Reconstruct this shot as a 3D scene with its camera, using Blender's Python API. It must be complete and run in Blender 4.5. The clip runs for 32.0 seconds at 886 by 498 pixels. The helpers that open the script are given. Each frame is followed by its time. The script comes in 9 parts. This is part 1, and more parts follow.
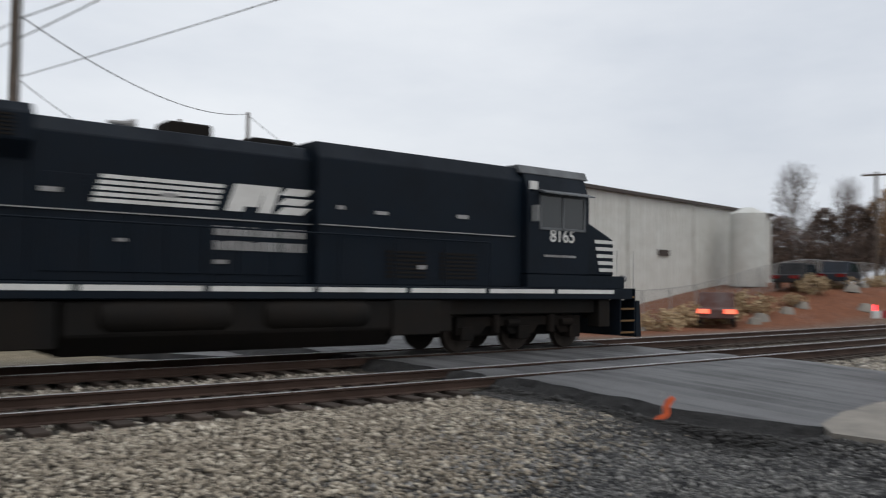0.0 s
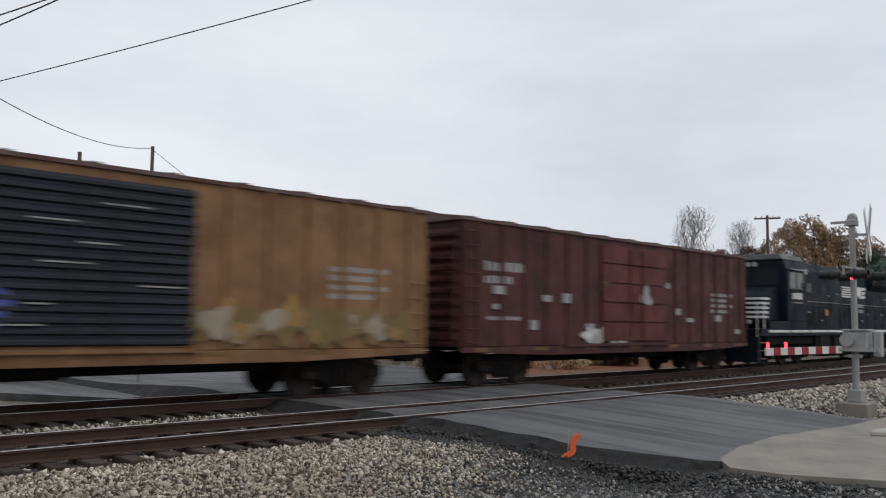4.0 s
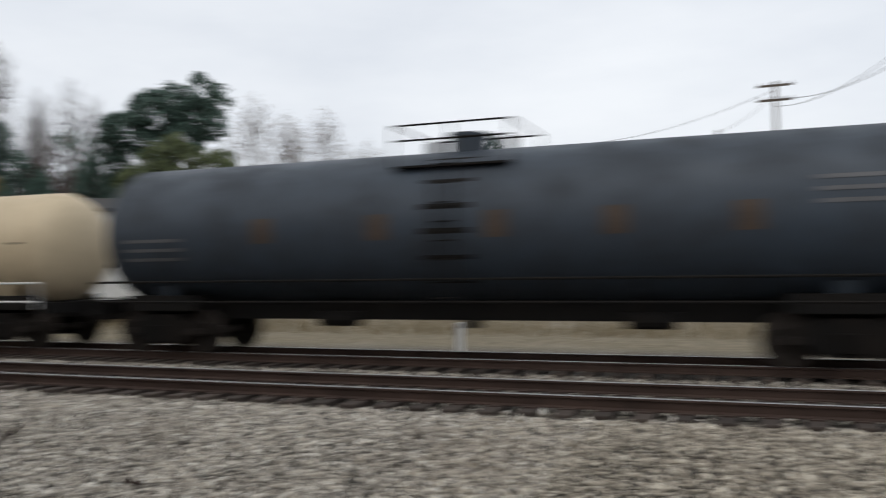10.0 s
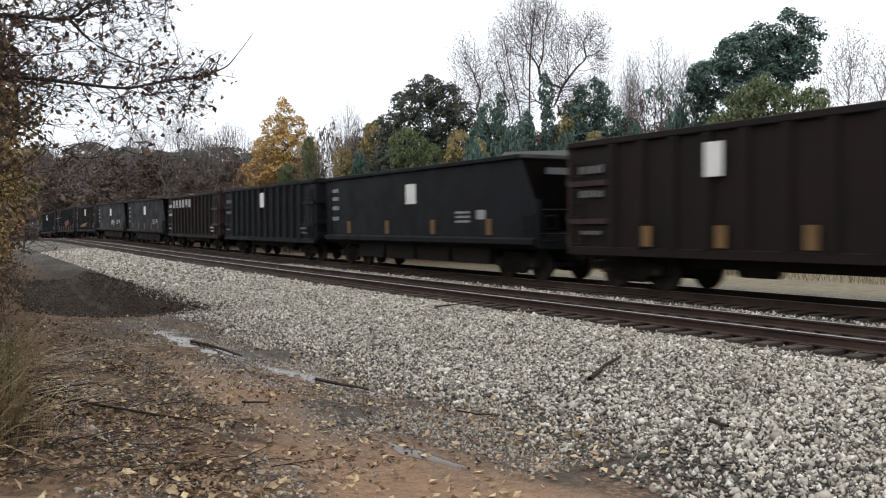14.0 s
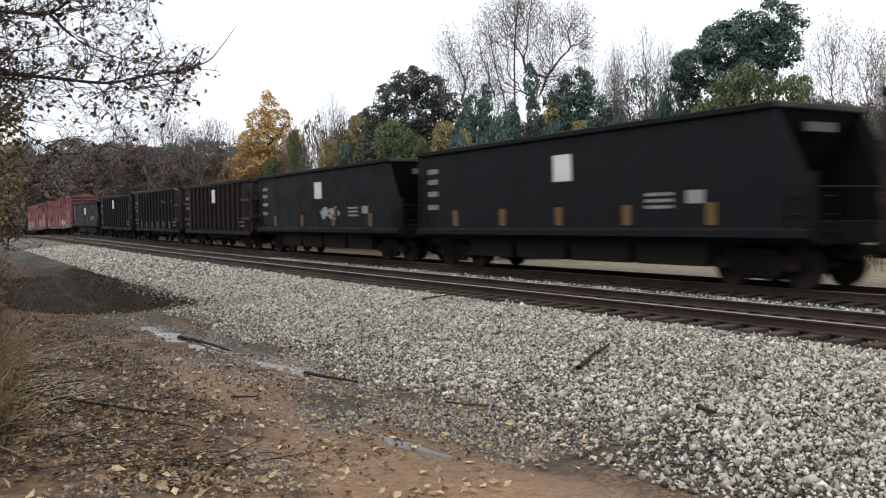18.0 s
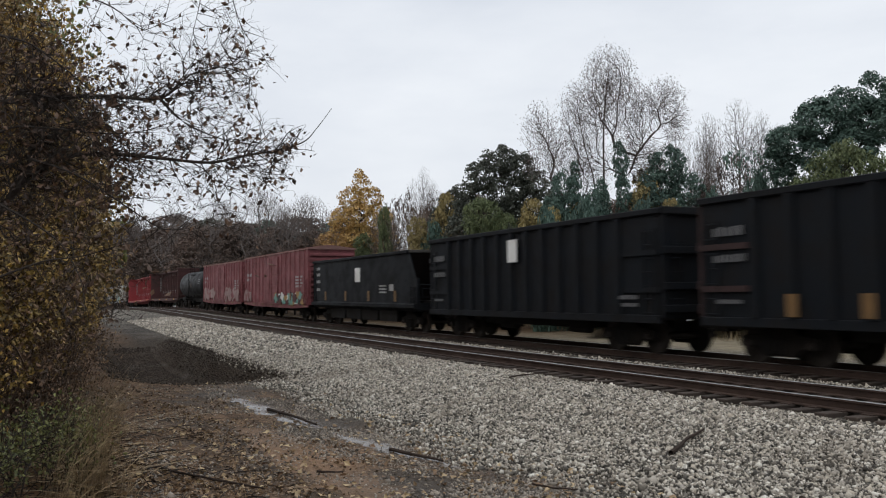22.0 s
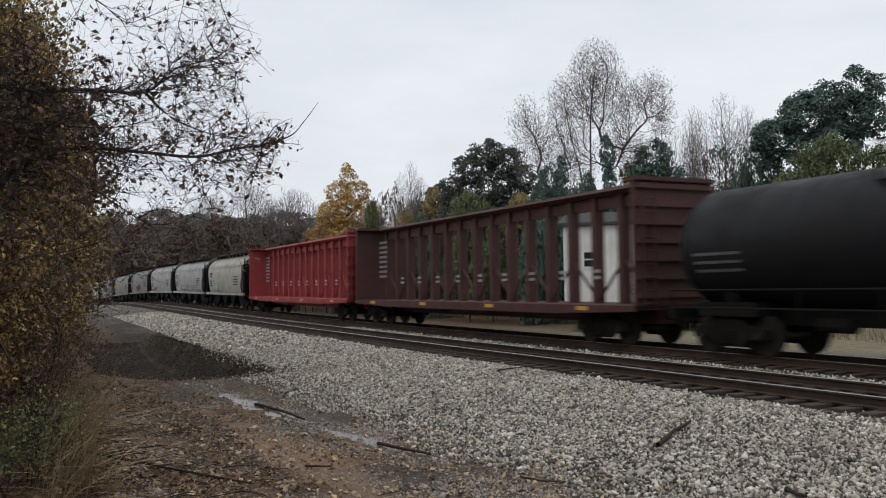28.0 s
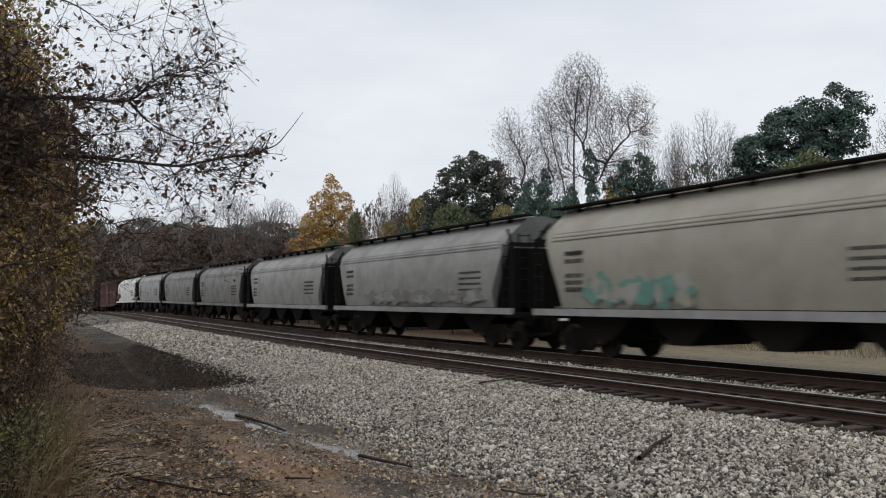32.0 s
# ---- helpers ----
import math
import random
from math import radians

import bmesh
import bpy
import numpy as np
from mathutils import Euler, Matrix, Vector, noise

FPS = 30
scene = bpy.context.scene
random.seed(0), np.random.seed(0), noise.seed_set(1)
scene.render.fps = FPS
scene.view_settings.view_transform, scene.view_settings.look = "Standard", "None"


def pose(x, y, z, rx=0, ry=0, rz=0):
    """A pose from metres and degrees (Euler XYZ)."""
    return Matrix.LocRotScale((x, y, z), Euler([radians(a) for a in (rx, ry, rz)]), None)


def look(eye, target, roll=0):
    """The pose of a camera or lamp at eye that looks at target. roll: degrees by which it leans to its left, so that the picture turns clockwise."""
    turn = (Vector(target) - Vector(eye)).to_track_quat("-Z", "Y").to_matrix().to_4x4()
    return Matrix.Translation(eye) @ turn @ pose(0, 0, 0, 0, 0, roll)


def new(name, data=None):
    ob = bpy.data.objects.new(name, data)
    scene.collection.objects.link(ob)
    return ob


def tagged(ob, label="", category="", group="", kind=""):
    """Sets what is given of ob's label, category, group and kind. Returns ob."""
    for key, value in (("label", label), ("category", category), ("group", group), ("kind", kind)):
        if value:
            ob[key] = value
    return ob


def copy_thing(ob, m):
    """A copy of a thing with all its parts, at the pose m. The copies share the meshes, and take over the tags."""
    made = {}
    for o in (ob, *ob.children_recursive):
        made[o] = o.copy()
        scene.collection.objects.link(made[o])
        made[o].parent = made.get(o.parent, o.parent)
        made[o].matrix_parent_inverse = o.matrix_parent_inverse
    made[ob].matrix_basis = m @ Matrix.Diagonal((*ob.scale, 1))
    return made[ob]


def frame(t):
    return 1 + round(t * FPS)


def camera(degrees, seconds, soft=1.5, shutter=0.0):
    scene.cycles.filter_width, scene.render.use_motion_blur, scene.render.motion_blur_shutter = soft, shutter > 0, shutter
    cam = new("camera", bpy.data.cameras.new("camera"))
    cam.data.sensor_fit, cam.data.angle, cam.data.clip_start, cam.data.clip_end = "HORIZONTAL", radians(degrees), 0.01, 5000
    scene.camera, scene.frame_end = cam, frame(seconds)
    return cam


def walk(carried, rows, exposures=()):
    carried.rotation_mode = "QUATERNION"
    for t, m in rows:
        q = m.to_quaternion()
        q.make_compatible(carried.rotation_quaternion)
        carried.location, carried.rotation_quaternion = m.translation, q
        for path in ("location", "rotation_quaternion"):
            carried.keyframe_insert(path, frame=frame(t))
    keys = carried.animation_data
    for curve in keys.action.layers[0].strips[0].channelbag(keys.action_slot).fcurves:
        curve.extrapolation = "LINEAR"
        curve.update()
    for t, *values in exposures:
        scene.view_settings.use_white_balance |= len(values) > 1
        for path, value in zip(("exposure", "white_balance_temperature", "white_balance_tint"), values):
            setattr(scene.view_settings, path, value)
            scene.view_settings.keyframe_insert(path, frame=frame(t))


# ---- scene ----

# ---- camera: a person stands beside the line and turns on the spot ----
cam = camera(55.0, 32.0, soft=1.1, shutter=0.55)
EYE = (0.0, 0.0, 1.65)
TURNS = [  # seconds, tilt, lean, heading
    (0, 92.11, -0.66, -38.44),
    (0.5, 91.67, -0.40, -45.63),
    (1, 91.94, 0.37, -47.30),
    (1.5, 92.89, 0.48, -47.78),
    (2, 93.39, -0.36, -47.43),
    (2.5, 93.39, -0.73, -47.40),
    (3, 93.56, -0.55, -47.07),
    (3.5, 94.20, -0.33, -45.93),
    (4, 94.77, -0.67, -44.53),
    (4.2, 94.85, -1.25, -44.14),
    (4.5, 94.76, -1.30, -43.87),
    (6.5, 93.64, -1.95, -43.76),
    (7, 93.43, -2.02, -43.66),
    (7.5, 93.32, -2.04, -43.61),
    (8, 93.25, -2.02, -43.17),
    (8.5, 93.28, -1.61, -38.28),
    (8.6, 93.26, -1.21, -34.69),
    (9, 93.02, -0.71, -21.05),
    (9.4, 92.62, 0.33, -5.00),
    (10, 91.83, 1.08, 20.70),
    (10.2, 91.92, 1.12, 27.59),
    (10.5, 91.57, 1.16, 35.87),
    (11, 91.73, 1.18, 45.26),
    (11.5, 91.10, 0.70, 52.85),
    (12, 90.11, 0.49, 55.66),
    (12.5, 89.49, 0.37, 56.90),
    (13, 89.16, 0.58, 57.73),
    (13.5, 88.97, 0.61, 58.39),
    (14, 88.82, 0.67, 58.70),
    (14.5, 88.68, 0.83, 58.80),
    (15, 88.58, 0.83, 58.95),
    (15.5, 88.36, 0.96, 58.98),
    (17.5, 87.67, 1.36, 58.23),
    (18, 88.23, 1.46, 57.82),
    (18.5, 89.43, 1.35, 58.19),
    (19, 90.87, 0.88, 59.60),
    (19.5, 92.44, 1.01, 61.42),
    (20, 93.64, 1.78, 62.47),
    (20.5, 94.18, 1.93, 63.43),
    (21, 94.13, 1.31, 64.05),
    (21.5, 93.75, 0.85, 63.92),
    (22, 93.51, 0.73, 63.70),
    (22.5, 93.27, 0.72, 63.61),
    (23, 93.10, 0.65, 63.72),
    (23.5, 93.03, 0.65, 63.75),
    (24, 93.03, 0.72, 63.81),
    (24.5, 93.08, 0.67, 63.71),
    (25, 93.05, 0.44, 63.20),
    (25.5, 93.02, 0.47, 62.77),
    (27.5, 93.15, 0.71, 62.80),
    (28, 93.09, 0.95, 62.87),
    (28.5, 92.99, 0.97, 62.97),
    (29, 92.92, 0.98, 63.03),
    (29.5, 92.85, 0.91, 63.15),
    (30, 92.84, 0.99, 63.29),
    (30.5, 93.07, 1.00, 63.21),
    (31, 93.37, 0.57, 62.66),
    (31.5, 93.62, 0.26, 61.96),
    (32, 93.87, 0.50, 61.71),
]
EXPOSURE = [(0, 0.0), (8.4, 0.0), (10.5, 0.15), (12.0, 0.45), (13.0, 0.68), (18.2, 0.66), (19.2, 0.4), (20.0, 0.02), (21.0, 0.06), (22.0, 0.12), (23.0, 0.2), (25.0, 0.2), (27.5, 0.08), (32.0, 0.08)]
walk(cam, [(t, pose(*EYE, rx, ry, rz)) for t, rx, ry, rz in TURNS], EXPOSURE)

# ---- light: an even grey overcast ----
world = bpy.data.worlds.new("overcast_sky")
scene.world = world
world.use_nodes = True
wn, wl = world.node_tree.nodes, world.node_tree.links
wn.clear()
w_out = wn.new("ShaderNodeOutputWorld")
w_bg = wn.new("ShaderNodeBackground")
w_sky = wn.new("ShaderNodeTexSky")
w_sky.sky_type, w_sky.sun_disc = "NISHITA", False
w_sky.sun_elevation, w_sky.sun_rotation = radians(38), radians(200)
w_sky.air_density, w_sky.dust_density = 1.0, 6.0
w_scale = wn.new("ShaderNodeVectorMath")
w_scale.operation = "SCALE"
w_scale.inputs["Scale"].default_value = 0.1
w_co = wn.new("ShaderNodeTexCoord")
w_map = wn.new("ShaderNodeMapping")
w_map.inputs["Scale"].default_value = (1.0, 1.0, 3.2)
w_noise = wn.new("ShaderNodeTexNoise")
w_noise.inputs["Scale"].default_value, w_noise.inputs["Detail"].default_value = 1.7, 7.0
w_noise.inputs["Roughness"].default_value = 0.55
w_ramp = wn.new("ShaderNodeValToRGB")
w_ramp.color_ramp.elements[0].position, w_ramp.color_ramp.elements[0].color = 0.30, (0.68, 0.725, 0.80, 1)
w_ramp.color_ramp.elements[1].position, w_ramp.color_ramp.elements[1].color = 0.72, (0.93, 0.96, 1.0, 1)
w_mix = wn.new("ShaderNodeMix")
w_mix.data_type = "RGBA"
w_mix.inputs[0].default_value = 0.88
wl.new(w_sky.outputs[0], w_scale.inputs[0])
wl.new(w_co.outputs["Generated"], w_map.inputs[0])
wl.new(w_map.outputs[0], w_noise.inputs["Vector"])
wl.new(w_noise.outputs["Fac"], w_ramp.inputs[0])
wl.new(w_scale.outputs[0], w_mix.inputs[6])
wl.new(w_ramp.outputs[0], w_mix.inputs[7])
wl.new(w_mix.outputs[2], w_bg.inputs["Color"])
w_bg.inputs["Strength"].default_value = 1.0
wl.new(w_bg.outputs[0], w_out.inputs[0])
sun = new("sun", bpy.data.lights.new("sun", "SUN"))
sun.data.energy, sun.data.angle, sun.data.color = 0.6, radians(40), (1.0, 0.97, 0.93)
sun.matrix_world = look((0, 0, 40), (-12, 18, 0))


# ---- materials ----
def lerp_node(nt, fac, a, b):
    m = nt.nodes.new("ShaderNodeMix")
    m.data_type = "RGBA"
    for k, val in ((0, fac), (6, a), (7, b)):
        if isinstance(val, (int, float)):
            m.inputs[k].default_value = val
        elif isinstance(val, tuple):
            m.inputs[k].default_value = (*val[:3], 1)
        else:
            nt.links.new(val, m.inputs[k])
    return m.outputs[2]


def math_node(nt, op, a, b=0.5, clamp=False):
    m = nt.nodes.new("ShaderNodeMath")
    m.operation, m.use_clamp = op, clamp
    for k, val in ((0, a), (1, b)):
        if isinstance(val, (int, float)):
            m.inputs[k].default_value = val
        else:
            nt.links.new(val, m.inputs[k])
    return m.outputs[0]


def noise_node(nt, scale, detail=4.0, rough=0.6, stretch=(1, 1, 1), space="Object", offset=(0, 0, 0)):
    mp = nt.nodes.new("ShaderNodeMapping")
    mp.inputs["Scale"].default_value, mp.inputs["Location"].default_value = stretch, offset
    if space == "World":
        src = nt.nodes.new("ShaderNodeNewGeometry").outputs["Position"]
    else:
        src = nt.nodes.new("ShaderNodeTexCoord").outputs[space]
    nt.links.new(src, mp.inputs[0])
    n = nt.nodes.new("ShaderNodeTexNoise")
    n.inputs["Scale"].default_value, n.inputs["Detail"].default_value, n.inputs["Roughness"].default_value = scale, detail, rough
    nt.links.new(mp.outputs[0], n.inputs["Vector"])
    return n.outputs["Fac"]


def band(nt, src, lo, hi):
    m = nt.nodes.new("ShaderNodeMapRange")
    m.inputs["From Min"].default_value, m.inputs["From Max"].default_value = lo, hi
    nt.links.new(src, m.inputs["Value"])
    return m.outputs[0]


def blank(name):
    m = bpy.data.materials.new(name)
    m.use_nodes = True
    return m, m.node_tree, m.node_tree.nodes["Principled BSDF"]


def bumped(nt, bsdf, src, strength, dist=0.02):
    b = nt.nodes.new("ShaderNodeBump")
    b.inputs["Strength"].default_value, b.inputs["Distance"].default_value = strength, dist
    nt.links.new(src, b.inputs["Height"])
    nt.links.new(b.outputs[0], bsdf.inputs["Normal"])


def weathered(name, base, dirt=(0.05, 0.04, 0.032), amount=0.5, rough=0.5, metal=0.0, streak=0.5, grain=0.25, vary=0.0, spec=0.35):
    """Painted or bare steel with blotches, streaks that run down, and a fine grain."""
    m, nt, bs = blank(name)
    blot = band(nt, noise_node(nt, 0.9, 6, 0.7), 0.42, 0.64)
    run = band(nt, noise_node(nt, 1.4, 5, 0.65, (3.2, 3.2, 0.22)), 0.45, 0.66)
    fine = noise_node(nt, 38, 3, 0.7)
    f1 = math_node(nt, "MULTIPLY", blot, amount, True)
    f2 = math_node(nt, "MULTIPLY", run, streak, True)
    col = lerp_node(nt, f1, base, dirt)
    col = lerp_node(nt, f2, col, tuple(0.55 * c + 0.45 * d for c, d in zip(base, dirt)))
    dark = tuple(c * (1 - grain) for c in base)
    col = lerp_node(nt, math_node(nt, "MULTIPLY", band(nt, fine, 0.4, 0.7), grain, True), col, dark)
    if vary:
        oi = nt.nodes.new("ShaderNodeObjectInfo")
        hv = nt.nodes.new("ShaderNodeHueSaturation")
        nt.links.new(math_node(nt, "MULTIPLY_ADD", oi.outputs["Random"], 2 * vary), hv.inputs["Value"])
        hv.inputs["Value"].links[0].from_node.inputs[2].default_value = 1 - vary
        nt.links.new(col, hv.inputs["Color"])
        col = hv.outputs[0]
    nt.links.new(col, bs.inputs["Base Color"])
    rg = math_node(nt, "MULTIPLY_ADD", blot, 0.25)
    rg.node.inputs[2].default_value = rough
    nt.links.new(rg, bs.inputs["Roughness"])
    bs.inputs["Metallic"].default_value = metal
    bs.inputs["Specular IOR Level"].default_value = spec
    bumped(nt, bs, fine, 0.15, 0.004)
    return m


def leafy(name, a, b, spread=0.35):
    m, nt, bs = blank(name)
    g = nt.nodes.new("ShaderNodeNewGeometry")
    oi = nt.nodes.new("ShaderNodeObjectInfo")
    col = lerp_node(nt, g.outputs["Random Per Island"], a, b)
    hv = nt.nodes.new("ShaderNodeHueSaturation")
    v = math_node(nt, "MULTIPLY_ADD", oi.outputs["Random"], spread)
    v.node.inputs[2].default_value = 1 - spread / 2
    nt.links.new(v, hv.inputs["Value"])
    nt.links.new(col, hv.inputs["Color"])
    nt.links.new(hv.outputs[0], bs.inputs["Base Color"])
    bs.inputs["Roughness"].default_value = 0.6
    return m


def flat(name, base, rough=0.5, metal=0.0, glow=0.0):
    m, nt, bs = blank(name)
    n = noise_node(nt, 14, 4, 0.6)
    col = lerp_node(nt, band(nt, n, 0.35, 0.75), base, tuple(c * 0.72 for c in base))
    nt.links.new(col, bs.inputs["Base Color"])
    bs.inputs["Roughness"].default_value, bs.inputs["Metallic"].default_value = rough, metal
    if glow:
        bs.inputs["Emission Color"].default_value, bs.inputs["Emission Strength"].default_value = (*base, 1), glow
    return m


M = {
    "loco_black": weathered("loco_black", (0.0058, 0.0108, 0.0180), (0.014, 0.0145, 0.0165), 0.35, 0.45, 0, 0.3, spec=0.11),
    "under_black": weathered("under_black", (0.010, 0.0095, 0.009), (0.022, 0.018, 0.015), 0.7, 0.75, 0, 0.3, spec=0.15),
    "truck_steel": weathered("truck_steel", (0.009, 0.0085, 0.008), (0.024, 0.019, 0.016), 0.8, 0.8, 0, 0.2, spec=0.1),
    "wheel_steel": weathered("wheel_steel", (0.05, 0.042, 0.037), (0.022, 0.018, 0.015), 0.8, 0.65, 0.4, 0.1, spec=0.15),
    "white_paint": weathered("white_paint", (0.72, 0.72, 0.70), (0.3, 0.28, 0.25), 0.35, 0.5, 0, 0.3),
    "dull_white": weathered("dull_white", (0.33, 0.33, 0.33), (0.16, 0.15, 0.14), 0.5, 0.6, 0, 0.4),
    "yellow_paint": weathered("yellow_paint", (0.62, 0.36, 0.05), (0.2, 0.12, 0.05), 0.4, 0.5),
    "gold_patch": weathered("gold_patch", (0.17, 0.095, 0.035), (0.07, 0.05, 0.03), 0.5, 0.6),
    "red_box": weathered("red_box", (0.085, 0.022, 0.021), (0.032, 0.019, 0.017), 0.9, 0.6, 0, 0.8),
    "red_door": weathered("red_door", (0.12, 0.028, 0.025), (0.05, 0.022, 0.02), 0.7, 0.6, 0, 0.6),
    "pink_box": weathered("pink_box", (0.20, 0.055, 0.062), (0.085, 0.036, 0.035), 0.75, 0.6, 0, 0.9),
    "rail_yellow": weathered("rail_yellow", (0.25, 0.14, 0.065), (0.13, 0.062, 0.035), 0.95, 0.65, 0, 0.9),
    "rail_orange": weathered("rail_orange", (0.23, 0.105, 0.045), (0.085, 0.042, 0.028), 0.95, 0.65, 0, 0.9),
    "blue_door": weathered("blue_door", (0.011, 0.017, 0.028), (0.03, 0.026, 0.024), 0.4, 0.5),
    "brown_roof": weathered("brown_roof", (0.09, 0.035, 0.027), (0.2, 0.2, 0.2), 0.5, 0.7),
    "grey_roof": weathered("grey_roof", (0.30, 0.30, 0.31), (0.13, 0.09, 0.08), 0.5, 0.6),
    "coal_black": weathered("coal_black", (0.0075, 0.0098, 0.0132), (0.017, 0.014, 0.012), 0.6, 0.6, 0, 0.5, spec=0.12),
    "coal_brown": weathered("coal_brown", (0.012, 0.0098, 0.0095), (0.025, 0.016, 0.013), 0.7, 0.6, 0, 0.6, spec=0.12),
    "maroon": weathered("maroon", (0.034, 0.015, 0.014), (0.022, 0.016, 0.014), 0.6, 0.65, 0, 0.5),
    "tank_black": weathered("tank_black", (0.006, 0.008, 0.0095), (0.012, 0.012, 0.012), 0.4, 0.14, 0, 0.3, spec=0.55),
    "tank_blue": weathered("tank_blue", (0.046, 0.060, 0.078), (0.024, 0.025, 0.027), 0.6, 0.42, 0, 0.6, spec=0.3),
    "gold_dim": weathered("gold_dim", (0.085, 0.055, 0.035), (0.04, 0.035, 0.03), 0.6, 0.6),
    "chalk_line": weathered("chalk_line", (0.12, 0.12, 0.125), (0.06, 0.06, 0.06), 0.6, 0.6),
    "tank_dull": weathered("tank_dull", (0.009, 0.010, 0.012), (0.02, 0.019, 0.018), 0.5, 0.5, 0, 0.5, spec=0.16),
    "tank_tan": weathered("tank_tan", (0.60, 0.49, 0.33), (0.33, 0.26, 0.17), 0.35, 0.45, 0, 0.35),
    "beam_red": weathered("beam_red", (0.30, 0.04, 0.045), (0.15, 0.04, 0.036), 0.55, 0.55, 0, 0.7),
    "beam_maroon": weathered("beam_maroon", (0.08, 0.029, 0.028), (0.06, 0.04, 0.034), 0.7, 0.65, 0, 0.7),
    "hopper_grey": weathered("hopper_grey", (0.28, 0.285, 0.275), (0.16, 0.15, 0.14), 0.55, 0.5, 0, 0.55, 0.12),
    "hopper_tan": weathered("hopper_tan", (0.32, 0.31, 0.265), (0.22, 0.20, 0.16), 0.5, 0.5, 0, 0.5, 0.12),
    "hopper_dark": weathered("hopper_dark", (0.19, 0.19, 0.18), (0.1, 0.09, 0.085), 0.6, 0.55, 0, 0.55),
    "hopper_white": weathered("hopper_white", (0.66, 0.66, 0.64), (0.3, 0.29, 0.27), 0.4, 0.5, 0, 0.5),
    "rail_head": weathered("rail_head", (0.62, 0.62, 0.63), (0.3, 0.27, 0.25), 0.4, 0.28, 0.9, 0.2),
    "rail_rust": weathered("rail_rust", (0.058, 0.035, 0.026), (0.032, 0.022, 0.018), 0.7, 0.8, 0.1, 0.1),
    "tie_wood": weathered("tie_wood", (0.052, 0.039, 0.031), (0.026, 0.021, 0.018), 0.7, 0.9, 0, 0.1, 0.4, 0.35),
    "galvanised": weathered("galvanised", (0.36, 0.365, 0.36), (0.2, 0.2, 0.195), 0.5, 0.55, 0.25),
    "lamp_black": flat("lamp_black", (0.012, 0.012, 0.013), 0.5),
    "red_glow": flat("red_glow", (1.0, 0.03, 0.04), 0.3, 0, 5.0),
    "warm_glow": flat("warm_glow", (1.0, 0.72, 0.32), 0.3, 0, 3.0),
    "lens_red": flat("lens_red", (0.20, 0.012, 0.012), 0.15),
    "gate_red": flat("gate_red", (0.30, 0.025, 0.025), 0.5),
    "orange_flag": flat("orange_flag", (0.75, 0.13, 0.04), 0.6),
    "wood_pole": weathered("wood_pole", (0.13, 0.105, 0.085), (0.06, 0.05, 0.042), 0.6, 0.9, 0, 0.6),
    "wire": flat("wire", (0.02, 0.02, 0.022), 0.5),
    "metal_wall": weathered("metal_wall", (0.60, 0.61, 0.58), (0.40, 0.39, 0.35), 0.4, 0.55, 0, 0.5, 0.08),
    "brown_trim": flat("brown_trim", (0.05, 0.036, 0.03), 0.6),
    "house_white": weathered("house_white", (0.70, 0.70, 0.68), (0.42, 0.41, 0.38), 0.45, 0.7, 0, 0.55, 0.1),
    "roof_dark": weathered("roof_dark", (0.05, 0.048, 0.047), (0.09, 0.085, 0.08), 0.5, 0.85),
    "pit_earth": weathered("pit_earth", (0.06, 0.046, 0.035), (0.02, 0.015, 0.012), 0.6, 0.95),
    "chalk_dim": weathered("chalk_dim", (0.06, 0.055, 0.05), (0.03, 0.028, 0.025), 0.8, 0.8),
    "spray_haze": weathered("spray_haze", (0.27, 0.19, 0.18), (0.16, 0.09, 0.085), 0.7, 0.7),
    "pink_roof": weathered("pink_roof", (0.23, 0.12, 0.105), (0.15, 0.10, 0.09), 0.6, 0.7),
    "cab_grey": weathered("cab_grey", (0.13, 0.14, 0.15), (0.05, 0.05, 0.05), 0.5, 0.6),
    "pale_curb": weathered("pale_curb", (0.5, 0.49, 0.46), (0.25, 0.24, 0.22), 0.6, 0.8),
    "teal_mark": flat("teal_mark", (0.16, 0.42, 0.36), 0.6),
    "stick_wood": weathered("stick_wood", (0.045, 0.03, 0.022), (0.02, 0.015, 0.012), 0.6, 0.9),
}
for nm, c in (("spray_teal", (0.14, 0.29, 0.25)), ("spray_olive", (0.20, 0.14, 0.06)), ("spray_dust", (0.34, 0.29, 0.22)), ("spray_white", (0.6, 0.6, 0.58)), ("spray_blue", (0.10, 0.11, 0.36)), ("spray_green", (0.20, 0.30, 0.17)),
              ("spray_black", (0.02, 0.02, 0.022)), ("spray_grey", (0.36, 0.35, 0.33)), ("spray_red", (0.42, 0.07, 0.06)), ("spray_gold", (0.33, 0.20, 0.07))):
    M[nm] = weathered(nm, c, tuple(0.55 * k for k in c), 0.6, 0.6, 0, 0.4)
m_glass, nt, bs = blank("dark_glass")
bs.inputs["Base Color"].default_value, bs.inputs["Roughness"].default_value = (0.02, 0.025, 0.028, 1), 0.06
M["glass"] = m_glass
m_water, nt, bs = blank("puddle_water")
bs.inputs["Base Color"].default_value, bs.inputs["Roughness"].default_value = (0.13, 0.105, 0.085, 1), 0.2
bumped(nt, bs, noise_node(nt, 9, 2, 0.5), 0.06, 0.01)
bs.inputs["Specular IOR Level"].default_value = 0.3
M["water"] = m_water


# ---- mesh helpers ----
class Geo:
    def __init__(self):
        self.v, self.f = [], []

    def add(self, verts, faces):
        o = len(self.v)
        self.v.extend(verts)
        self.f.extend([tuple(i + o for i in f) for f in faces])
        return self


